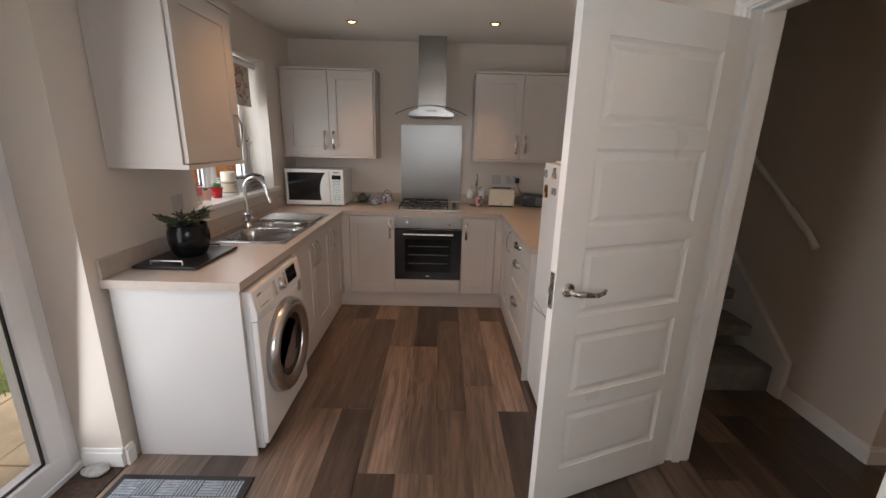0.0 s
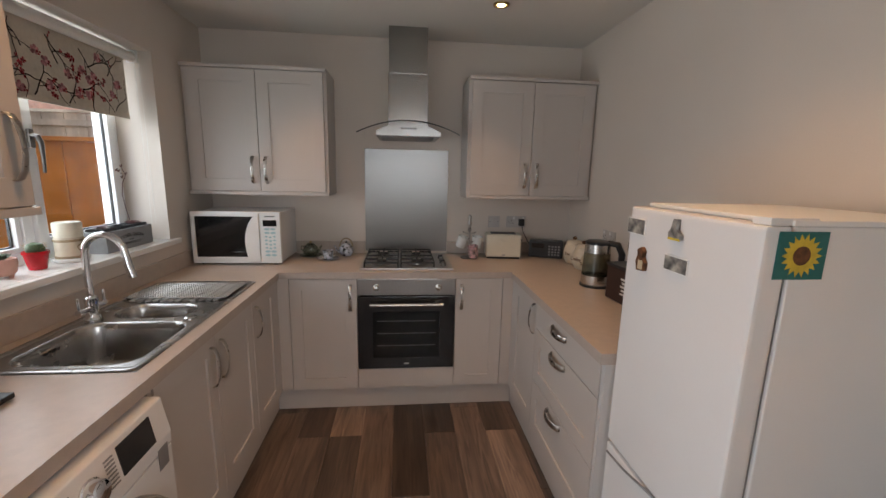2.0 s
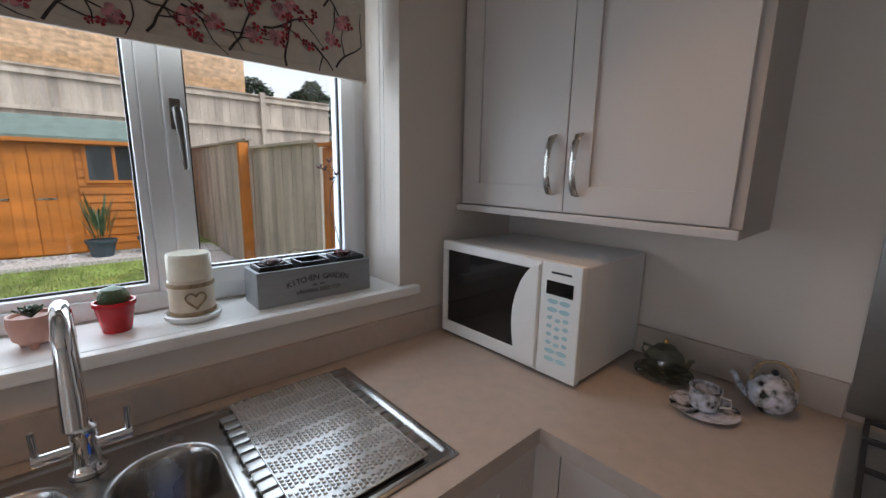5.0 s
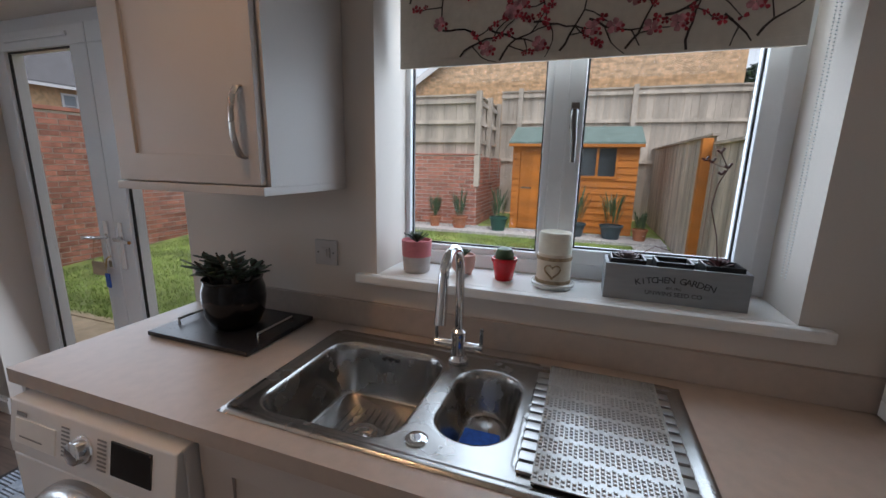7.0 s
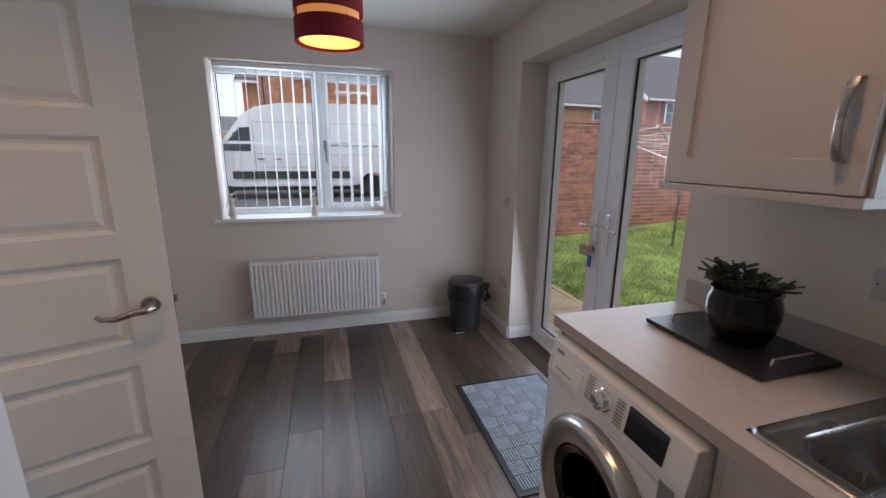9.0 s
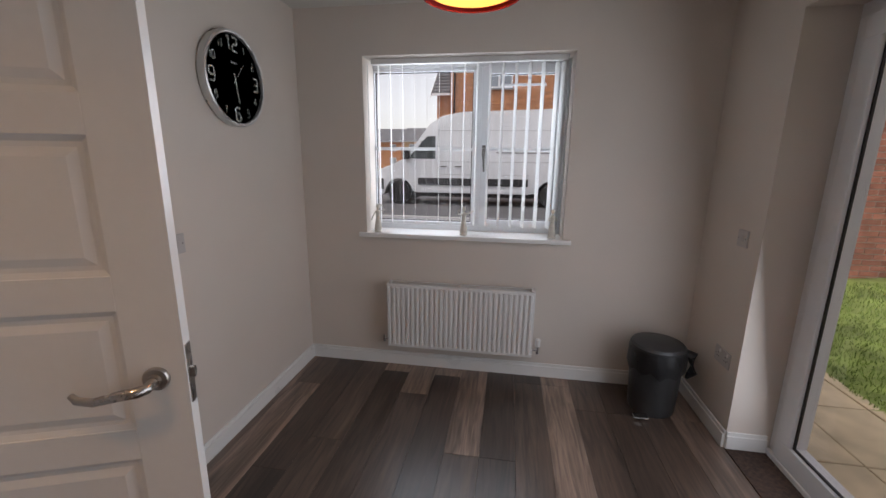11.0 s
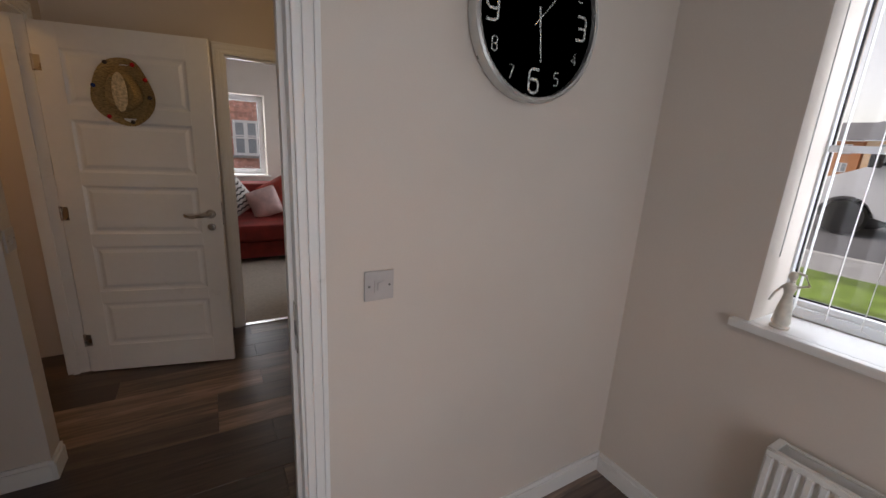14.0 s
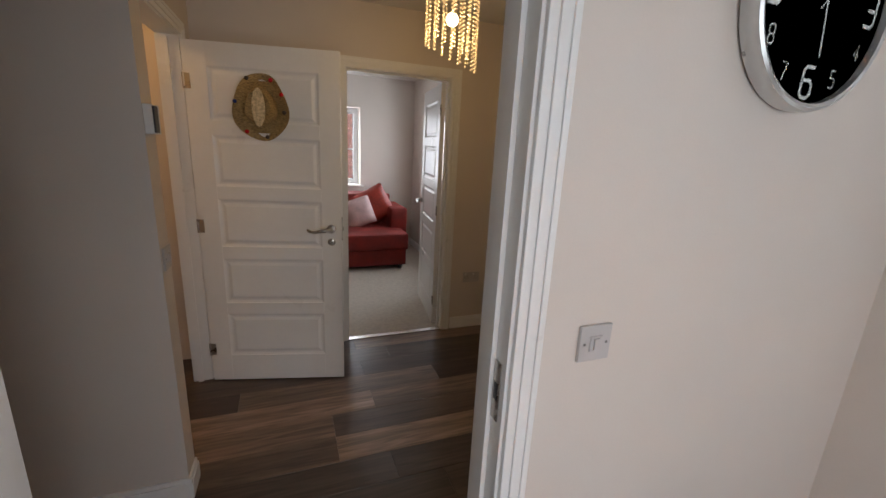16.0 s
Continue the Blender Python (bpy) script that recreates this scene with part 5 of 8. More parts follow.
prism(bm, [(xm - 0.066, mz0 + 0.014), (xm - 0.078, mz0 + 0.05), (xm - 0.085, mz0 + 0.09), (xm - 0.088, mz0 + 0.13), (xm - 0.086, mz0 + 0.17), (xm - 0.078, mz0 + 0.21), (xm - 0.064, mz1 - 0.072), (xm - 0.044, mz1 - 0.040), (xm - 0.022, mz1 - 0.018), (xm - 0.002, mz1 - 0.012), (xm - 0.002, mz0 + 0.012)], my0 - 0.020, my0 - 0.008, "y")
part("handle_swell", bm, WHITEPL, md, "curved white door handle", bevel=0.004, seg=3)
bbox("control_panel", (xm + 0.002, mx1, my0 - 0.014, my0 + 0.012, mz0, mz1), WHITEPL, mw, "white control panel", bevel=0.005, seg=3)
bbox("display", (xm + 0.022, mx1 - 0.022, my0 - 0.0158, my0 - 0.012, mz1 - 0.088, mz1 - 0.05), BLKGLASS, mw, "black display", bevel=0.001)
KEYM = mat("pale_blue_keys", (0.36, 0.54, 0.57), 0.5)
for r in range(8):
    n = 3 if 2 <= r <= 5 else 2
    for c in range(n):
        x = xm + 0.026 + (c + 0.5) * (mx1 - xm - 0.052) / n
        z = mz1 - 0.106 - 0.0235 * r - (0.004 if c == 1 and n == 3 else 0)
        kw_, kh_ = (0.0085, 0.0058) if n == 3 else (0.0165, 0.0068)
        bm = bmesh.new()
        prism(bm, [(x + kw_ * math.cos(q * math.pi / 6), z + kh_ * math.sin(q * math.pi / 6)) for q in range(12)], my0 - 0.0152, my0 - 0.0138, "y")
        part("key", bm, KEYM, mw)
bbox("brand_bar", (xm + 0.035, mx1 - 0.03, my0 - 0.0148, my0 - 0.0138, mz1 - 0.03, mz1 - 0.024), INK, mw, bevel=0)
for xx in (mx0 + 0.04, mx1 - 0.05):
    for yy in (my0 + 0.03, my1 - 0.04):
        lbox("foot", [(0.012, 0.9105), (0.012, 0.923)], xx, yy, BLACK, mw, seg=12)


# pots, cups, jars
def teapot(name, x, y, z, r, material, label, handle_over=True, knob=BRASS, yaw=0):
    ob = thing(name, (x, y, z), label, "teapot")
    lbox("pot_body", [(r * 0.55, z), (r * 0.6, z + r * 0.05), (r * 0.9, z + r * 0.4), (r, z + r * 0.75), (r * 0.92, z + r * 1.15), (r * 0.6, z + r * 1.45), (r * 0.5, z + r * 1.5)], x, y, material, ob)
    ld = lbox("lid", [(r * 0.56, z + r * 1.49), (r * 0.5, z + r * 1.6), (r * 0.2, z + r * 1.74), (r * 0.08, z + r * 1.76)], x, y, material, ob, "round lid")
    lbox("knob", [(r * 0.09, z + r * 1.75), (r * 0.16, z + r * 1.86), (r * 0.12, z + r * 1.97), (r * 0.02, z + r * 2.02)], x, y, knob, ld, seg=14)
    c, s = math.cos(radians(yaw)), math.sin(radians(yaw))
    bm = bmesh.new()
    tube(bm, [(x - c * r * 0.85, y - s * r * 0.85, z + r * 0.5), (x - c * r * 1.25, y - s * r * 1.25, z + r * 0.8), (x - c * r * 1.5, y - s * r * 1.5, z + r * 1.35), (x - c * r * 1.65, y - s * r * 1.65, z + r * 1.45)], r * 0.14, 10, radii=[r * 0.2, r * 0.15, r * 0.11, r * 0.1])
    part("spout", bm, material, ob, smooth=True)
    bm = bmesh.new()
    if handle_over:
        tube(bm, [(x + c * r * 0.85 * math.cos(radians(a)), y + s * r * 0.85 * math.cos(radians(a)), z + r * 1.25 + r * 1.15 * math.sin(radians(a))) for a in range(0, 181, 15)], r * 0.09, 8)
    else:
        tube(bm, [(x + c * r * 0.8, y + s * r * 0.8, z + r * 1.2), (x + c * r * 1.4, y + s * r * 1.4, z + r * 1.2), (x + c * r * 1.5, y + s * r * 1.5, z + r * 0.8), (x + c * r * 0.9, y + s * r * 0.9, z + r * 0.4)], r * 0.09, 8)
    part("handle", bm, TWINE if handle_over else material, ob, smooth=True)
    return ob


GREENGL = glass_material("smoky_green_glass", (0.66, 0.70, 0.62))
GREENGL.node_tree.nodes["Mix Shader"].inputs[0].default_value = 0.12
DARKPLATE = mat("dark_patterned_plate", (0.05, 0.06, 0.04), 0.2, var=0.4, scale=40, colour2=(0.16, 0.14, 0.10))
PATTERN = mat("blue_flower_china", (0.85, 0.84, 0.82), 0.15, var=0.9, scale=45, colour2=(0.02, 0.03, 0.12), coat=0.3)
teapot("teapot", 0.682, 4.885, 0.914, 0.052, GREENGL, "small clear greenish glass teapot with a brass knob", False, yaw=160)
lbox("saucer", [(0.02, 0.911), (0.075, 0.918), (0.078, 0.921)], 0.682, 4.885, DARKPLATE, None, "dark patterned plate under the teapot", category="saucer")
teapot("teapot", 0.925, 4.90, 0.911, 0.052, PATTERN, "small blue and white china teapot with a cane handle", True, INK, yaw=10)
cs = thing("cup_and_saucer", (0.82, 4.765, 0.911), "small patterned china cup on its saucer", "cup")
lbox("saucer", [(0.03, 0.911), (0.045, 0.913), (0.072, 0.9205), (0.075, 0.923), (0.04, 0.9165)], 0.82, 4.765, PATTERN, cs)
cup = lbox("cup", [(0.020, 0.9165), (0.028, 0.922), (0.035, 0.945), (0.033, 0.962), (0.037, 0.974), (0.034, 0.974), (0.029, 0.93), (0.01, 0.925)], 0.82, 4.765, PATTERN, cs)
bm = bmesh.new()
tube(bm, [(0.851, 4.765, 0.962), (0.872, 4.765, 0.962), (0.874, 4.765, 0.942), (0.852, 4.765, 0.934)], 0.0028, 8)
part("handle", bm, CHINA, cup, smooth=True)

mt_ = thing("mug_tree", (1.80, 4.835, 0.911), "metal mug stand with a figured finial and three china mugs", "mug stand")
lbox("stand_base", [(0.062, 0.911), (0.062, 0.917), (0.05, 0.922), (0.012, 0.926)], 1.80, 4.835, CHROMEDK, mt_)
lbox("pole", [(0.006, 0.925), (0.006, 1.10), (0.012, 1.105), (0.014, 1.12), (0.007, 1.13), (0.012, 1.145), (0.016, 1.165), (0.009, 1.185), (0.014, 1.2), (0.009, 1.215), (0.002, 1.222)], 1.80, 4.835, NICKEL, mt_, seg=14)
FLOWERM = mat("flower_printed_china", (0.62, 0.50, 0.48), 0.3, var=0.7, scale=40, colour2=(0.35, 0.12, 0.13))
for k, (dx, dy, zz, mtl) in enumerate(((-0.055, 0, 1.045, CHINA), (0.055, 0, 1.045, CHINA), (0.02, -0.055, 0.985, FLOWERM))):
    bm = bmesh.new()
    tube(bm, [(1.80, 4.835, zz + 0.04), (1.80 + dx * 0.6, 4.835 + dy * 0.6, zz + 0.045), (1.80 + dx * 0.9, 4.835 + dy * 0.9, zz + 0.055)], 0.003, 8)
    part("hook", bm, NICKEL, mt_, smooth=True)
    bm = bmesh.new()
    M2 = Matrix.Translation((1.80 + dx, 4.835 + dy, zz - 0.02)) @ Matrix.Rotation(radians(18 - 14 * k), 4, "Y") @ Matrix.Rotation(radians(10), 4, "X")
    lathe(bm, [(0.027, -0.04), (0.034, -0.036), (0.036, 0.0), (0.038, 0.042), (0.035, 0.042), (0.032, -0.03), (0.01, -0.033)], seg=24, m=M2)
    mg = part("mug", bm, mtl, mt_, "white china mug" if mtl is CHINA else "flower-printed china mug", smooth=True)
    bm = bmesh.new()
    tube(bm, [M2 @ Vector((0, 0.034 * 1, 0.025)), M2 @ Vector((0, 0.06, 0.022)), M2 @ Vector((0, 0.06, -0.02)), M2 @ Vector((0, 0.034, -0.026))], 0.004, 8)
    part("handle", bm, mtl, mg, smooth=True)

ts = thing("toaster", (2.05, 4.85, 0.911), "cream two-slice toaster on the worktop", "toaster")
TM = Matrix.Translation((2.05, 4.862, 0.911)) @ Matrix.Rotation(radians(-6), 4, "Z")


def mbox(name, dims, M, material, parent, label="", bevel=0.002, seg=2, smooth=False):
    bm = bmesh.new()
    for d in (dims if isinstance(dims[0], (tuple, list)) else [dims]):
        box(bm, *d)
    if bevel:
        bmesh.ops.bevel(bm, geom=list(bm.edges), offset=bevel, segments=seg, affect="EDGES", profile=0.7)
    bm.transform(M)
    return part(name, bm, material, parent, label, smooth=smooth)


mbox("toaster_body", (-0.125, 0.125, -0.075, 0.075, 0.012, 0.175), TM, CREAMAPP, ts, "cream enamelled toaster body", 0.02, 4, True)
mbox("toaster_base", (-0.118, 0.118, -0.07, 0.07, 0.0, 0.016), TM, BLACK, ts, "", 0.003)
mbox("slots", [(-0.09, 0.09, -0.045, -0.012, 0.172, 0.180), (-0.09, 0.09, 0.012, 0.045, 0.172, 0.180)], TM, BLACK, ts, "black bread slots", 0.004)
mbox("lever", (0.124, 0.142, -0.012, 0.012, 0.12, 0.132), TM, BLACK, ts, "", 0.003)
mbox("badge", (-0.012, 0.012, -0.0762, -0.0745, 0.025, 0.032), TM, GREYPL, ts, "", 0)

rd = thing("telephone_radio", (2.36, 4.86, 0.911), "black clock radio telephone standing on the worktop", "radio")
RM = Matrix.Translation((2.38, 4.865, 0.911)) @ Matrix.Rotation(radians(-22), 4, "Z")
mbox("casing", (-0.12, 0.12, -0.04, 0.04, 0.0, 0.125), RM, BLACK, rd, "", 0.008, 3, True)
mbox("display", (-0.10, -0.01, -0.0415, -0.039, 0.07, 0.105), RM, BLKGLASS, rd, "", 0.001)
mbox("keypad", [(0.02 + 0.022 * a, 0.034 + 0.022 * a, -0.043, -0.039, 0.02 + 0.02 * b, 0.032 + 0.02 * b) for a in range(4) for b in range(4)], RM, GREYPL, rd, "grey keys", 0.001)


def canister(x, y, word, yaw):
    ob = thing("storage_jar", (x, y, 0.911), "cream ceramic lidded storage jar lettered %s" % word, "jar", "storage jars")
    z = 0.911
    lbox("jar_body", [(0.042, z), (0.05, z + 0.006), (0.066, z + 0.04), (0.07, z + 0.075), (0.063, z + 0.115), (0.05, z + 0.135), (0.05, z + 0.14)], x, y, CREAM, ob)
    ld = lbox("lid", [(0.053, z + 0.138), (0.053, z + 0.145), (0.042, z + 0.158), (0.014, z + 0.165)], x, y, CREAM, ob, "cream lid")
    lbox("knob", [(0.008, z + 0.164), (0.014, z + 0.172), (0.014, z + 0.182), (0.004, z + 0.187)], x, y, BROWN, ld, "dark knob", seg=14)
    M = Matrix.Translation((x, y, z + 0.072)) @ Matrix.Rotation(radians(yaw), 4, "Z") @ Matrix.Translation((0, -0.0705, 0)) @ Matrix.Rotation(radians(90), 4, "X")
    text("lettering", word, 0.03, M, BROWN, ob, 0.001)


canister(2.505, 4.655, "Tea", -62)
canister(2.490, 4.475, "Coffee", -64)
canister(2.475, 4.315, "Sugar", -66)

kt = thing("kettle", (2.385, 4.085, 0.911), "glass and steel electric kettle with a black handle", "kettle")
kx, ky = 2.385, 4.09
lbox("power_base", [(0.08, 0.911), (0.08, 0.922), (0.07, 0.927)], kx, ky, BLACK, kt)
lbox("base_band", [(0.075, 0.926), (0.076, 0.93), (0.074, 0.975)], kx, ky, STEEL, kt, "brushed steel base band")
lbox("glass_body", [(0.0735, 0.975), (0.072, 1.03), (0.067, 1.10), (0.066, 1.10), (0.070, 1.03), (0.071, 0.977)], kx, ky, KETGL, kt, "clear glass kettle body", )
lbox("top_band", [(0.067, 1.10), (0.065, 1.145), (0.06, 1.15)], kx, ky, STEEL, kt, "brushed steel top band")
lbox("lid", [(0.066, 1.146), (0.066, 1.158), (0.055, 1.164), (0.01, 1.166)], kx, ky, BLACK, kt, "black lid")
bm = bmesh.new()
hx, hy = 0.8, -0.6
tube(bm, [(kx + hx * 0.05, ky + hy * 0.05, 1.155), (kx + hx * 0.10, ky + hy * 0.10, 1.15), (kx + hx * 0.125, ky + hy * 0.125, 1.10), (kx + hx * 0.122, ky + hy * 0.122, 1.02), (kx + hx * 0.09, ky + hy * 0.09, 0.955), (kx + hx * 0.072, ky + hy * 0.072, 0.945)], 0.014, 12, radii=[0.015, 0.018, 0.018, 0.015, 0.012, 0.009])
part("handle", bm, BLACK, kt, "black plastic handle", smooth=True)

bb = thing("bread_bin", (2.43, 3.76, 0.911), "dark brown bread bin with a pale label", "bread bin")
BM_ = Matrix.Translation((2.455, 3.73, 0.911)) @ Matrix.Rotation(radians(4), 4, "Z")
mbox("bin_body", (-0.10, 0.10, -0.17, 0.17, 0.0, 0.165), BM_, DKBROWN, bb, "", 0.008, 3)
mbox("lid", (-0.104, 0.104, -0.174, 0.174, 0.165, 0.18), BM_, BLACK, bb, "dark lid", 0.004)
mbox("label_bars", [(-0.1022, -0.1005, -0.05 + 0.01 * (k % 2), 0.05 - 0.01 * (k % 2), 0.045 + 0.018 * k, 0.053 + 0.018 * k) for k in range(5)], BM_, GREYCARD, bb, "pale printed label", 0)


def plate(x, y, z, face, w=0.146, h=0.086, kind="socket", name="wall_socket", label="double electrical socket on the wall", group=""):
    u = {"-y": (1, 0), "+x": (0, 1), "-x": (0, 1), "+y": (1, 0)}[face]
    n = {"-y": (0, -1), "+x": (1, 0), "-x": (-1, 0), "+y": (0, 1)}[face]
    M = Matrix(((u[0], n[0], 0, x), (u[1], n[1], 0, y), (0, 0, 1, z), (0, 0, 0, 1)))
    ob = thing(name, (x, y, z), label, "socket" if kind == "socket" else "light switch", group)
    bm = bmesh.new()
    box(bm, -w / 2, w / 2, 0, 0.009, -h / 2, h / 2, m=M)
    part("faceplate", bm, PLATEPL, ob, bevel=0.003, seg=3)
    bm = bmesh.new()
    for sx_ in (-1, 1):
        lathe(bm, [(0.0035, 0.009), (0.0035, 0.0098)], seg=10, m=M @ Matrix.Translation((sx_ * (w / 2 - 0.013), 0, 0)) @ Matrix.Rotation(radians(-90), 4, "X"))
    part("screw", bm, CHROMEDK, ob)
    if kind == "socket":
        for c in ((-0.036, 0.036) if w > 0.1 else (0,)):
            bm = bmesh.new()
            for a, b, cc, d in ((-0.003, 0.003, 0.006, 0.014), (-0.014, -0.006, -0.012, -0.007), (0.006, 0.014, -0.012, -0.007)):
                box(bm, c + a, c + b, 0.0088, 0.0096, cc, d, m=M)
            part("pin_holes", bm, DARKCAV, ob)
            bm = bmesh.new()
            box(bm, c + 0.012 if w > 0.1 else c - 0.006, c + 0.024 if w > 0.1 else c + 0.006, 0.009, 0.0125, 0.020, 0.036, m=M)
            part("rocker", bm, WHITEPL, ob, bevel=0.001)
    else:
        bm = bmesh.new()
        box(bm, -0.016, 0.016, 0.009, 0.012, -0.018, 0.018, m=M)
        part("rocker_surround", bm, PLATEPL, ob, bevel=0.001)
        bm = bmesh.new()
        box(bm, -0.007, 0.007, 0.011, 0.0155, -0.013, 0.013, m=M)
        part("rocker", bm, PLATEPL, ob, bevel=0.001)
    return ob, M


def plug(M, u, z, cable, label="black plug in a wall socket"):
    ob = thing("plug", M @ Vector((u, 0.009, z)), label, "plug")
    bm = bmesh.new()
    box(bm, u - 0.02, u + 0.02, 0.0095, 0.045, z - 0.028, z + 0.024, m=M)
    part("plug_body", bm, BLACK, ob, bevel=0.006, seg=3, smooth=True)
    bm = bmesh.new()
    tube(bm, cable, 0.003, 8)
    part("cable", bm, BLACK, ob, "black cable", smooth=True)


plate(2.01, 5.0, 1.155, "-y", 0.086, kind="switch", name="cooker_switch", label="white fused switch above the worktop")
_, M1 = plate(2.18, 5.0, 1.155, "-y", label="white double socket above the worktop")
plug(M1, 0.036, 0.0, [(2.216, 4.955, 1.135), (2.225, 4.95, 1.09), (2.26, 4.94, 1.02), (2.30, 4.93, 0.96), (2.33, 4.90, 0.93)])
plate(2.6, 4.37, 1.135, "-x", label="white double socket above the storage jars")
_, M2_ = plate(2.6, 4.03, 1.135, "-x", label="white double socket above the kettle")
plug(M2_, 0.036, 0.0, [(2.555, 4.066, 1.11), (2.545, 4.06, 1.06), (2.55, 4.04, 0.98), (2.54, 4.02, 0.925)])
plate(0.0, 3.12, 1.155, "+x", 0.086, kind="switch", name="wall_socket", label="square spur switch plate above the worktop")

# plant on a granite board
bd = thing("granite_board", (0.18, 2.88, 0.911), "black granite worktop saver with steel handles", "board")
bbox("board", (0.035, 0.33, 2.68, 3.075, 0.914, 0.928), SLATE, bd, bevel=0.002)
for yy in (2.715, 3.04):
    bm = bmesh.new()
    tube(bm, [(0.10, yy, 0.928), (0.10, yy, 0.945), (0.25, yy, 0.945), (0.25, yy, 0.928)], 0.0045, 8)
    part("handle", bm, STEEL, bd, "steel bar handle", smooth=True)


def leaf(bm, o, d, L, W, T=0.003, up=Vector((0, 0, 1)), curl=0.2):
    d = d.normalized()
    s = d.cross(up)
    s = s.normalized() if s.length > 0.05 else Vector((1, 0, 0))
    n = s.cross(d).normalized()
    rows = []
    for t, w in ((0, 0.25), (0.35, 0.85), (0.65, 1.0), (0.9, 0.6), (1.0, 0.06)):
        c = o + d * (L * t) + n * (curl * L * (t * t) * -0.3)
        rows.append([bm.verts.new(c + s * (W * w * 0.5)), bm.verts.new(c + n * T), bm.verts.new(c - s * (W * w * 0.5)), bm.verts.new(c - n * T)])
    for a, b in zip(rows, rows[1:]):
        for k in range(4):
            bm.faces.new((a[k], a[(k + 1) % 4], b[(k + 1) % 4], b[k]))
    bm.faces.new(rows[0][::-1])
    bm.faces.new(rows[-1])


pp = thing("potted_jade_plant", (0.17, 2.93, 0.928), "dark green jade plant in a black glazed pot", "plant")
px, py, pz = 0.186, 2.892, 0.928
lbox("pot", [(0.06, pz), (0.071, pz + 0.008), (0.088, pz + 0.045), (0.095, pz + 0.09), (0.094, pz + 0.125), (0.086, pz + 0.15), (0.090, pz + 0.162), (0.081, pz + 0.162), (0.078, pz + 0.145), (0.02, pz + 0.143)], px, py, BLACKPOT, pp, "black glazed round pot", seg=36)
lbox("soil", [(0.078, pz + 0.144), (0.05, pz + 0.15), (0.01, pz + 0.152)], px, py, SOIL, pp)
rng = random.Random(5)
bs, bl = bmesh.new(), bmesh.new()
for k in range(24):
    a = rng.random() * 6.28
    r = 0.01 + 0.05 * rng.random()
    o = Vector((px + r * math.cos(a), py + r * math.sin(a), pz + 0.145))
    tip = o + Vector((math.cos(a) * (0.02 + 0.05 * rng.random()), math.sin(a) * (0.02 + 0.05 * rng.random()), 0.025 + 0.07 * rng.random()))
    tube(bs, [o, (o + tip) / 2 + Vector((0, 0, 0.01)), tip], 0.003, 6)
    for j in range(5):
        b = a + rng.uniform(-1.5, 1.5)
        q = o.lerp(tip, 0.45 + 0.55 * (j / 7))
        leaf(bl, q, Vector((math.cos(b), math.sin(b), 0.1 + 0.7 * rng.random())), 0.040 + 0.018 * rng.random(), 0.024, 0.0025)
part("stems", bs, BARK, pp)
part("leaves", bl, LEAFDK, pp, "thick dark green leaves", smooth=True, kind="stuff")


def rosette(name, x, y, z, n, L, W, material, parent, seed=1, steep=0.5):
    bm, r = bmesh.new(), random.Random(seed)
    for k in range(n):
        a = k * 2.39996
        t = k / n
        leaf(bm, Vector((x, y, z + 0.004 * t)), Vector((math.cos(a), math.sin(a), steep + 1.8 * t)), L * (1 - 0.5 * t), W * (1 - 0.35 * t), 0.0022)
    return part(name, bm, material, parent, "rosette of pointed leaves", smooth=True, kind="stuff")


def pot(name, x, y, prof, material, label, z=1.10):
    ob = thing(name, (x, y, z), label, "plant")
    lbox("pot", [(r, z + h) for r, h in prof], x, y, material, ob)
    return ob


p = pot("potted_succulent", -0.085, 3.415, [(0.040, 0), (0.044, 0.004), (0.048, 0.06)], PALEGREY, "spiky succulent in a pink and grey dipped pot")
lbox("pot_band", [(r, 1.10 + h) for r, h in [(0.0484, 0.055), (0.0505, 0.108), (0.046, 0.108), (0.044, 0.098), (0.01, 0.097)]], -0.085, 3.415, PINK, p, "pink glazed upper half")
rosette("leaves", -0.085, 3.415, 1.20, 20, 0.055, 0.012, LEAFDK, p, 2, 0.5)
p = pot("potted_succulent", -0.10, 3.575, [(0.022, 0), (0.034, 0.012), (0.04, 0.045), (0.038, 0.062), (0.034, 0.062), (0.032, 0.055), (0.01, 0.054)], SALMON, "small green succulent in a salmon pot on three feet", 1.108)
bm = bmesh.new()
for k in range(3):
    lathe(bm, [(0.006, 1.10), (0.009, 1.115)], -0.10 + 0.022 * math.cos(2.1 * k), 3.575 + 0.022 * math.sin(2.1 * k), 10)
part("foot", bm, SALMON, p)
rosette("leaves", -0.10, 3.575, 1.163, 26, 0.034, 0.011, LEAF, p, 3, 0.7)
p = pot("potted_cactus", -0.10, 3.71, [(0.026, 0), (0.028, 0.003), (0.038, 0.06), (0.041, 0.062), (0.041, 0.072), (0.036, 0.072), (0.034, 0.062), (0.01, 0.06)], RED, "small round cactus in a red glazed pot")
lbox("cactus_body", [(0.022, 1.158), (0.029, 1.17), (0.030, 1.185), (0.022, 1.20), (0.006, 1.206)], -0.10, 3.71, LEAF, p, seg=20)
bm = bmesh.new()
for k in range(90):
    a, t = k * 2.4, (k % 15) / 15
    r = 0.029 * math.sin(0.5 + 1.4 * t) + 0.001
    o = Vector((-0.10 + r * math.cos(a), 3.71 + r * math.sin(a), 1.165 + 0.038 * t))
    tube(bm, [o, o + Vector((math.cos(a) * 0.007, math.sin(a) * 0.007, 0.003))], 0.0004, 4)
part("spines", bm, STRAWIN, p, kind="stuff")

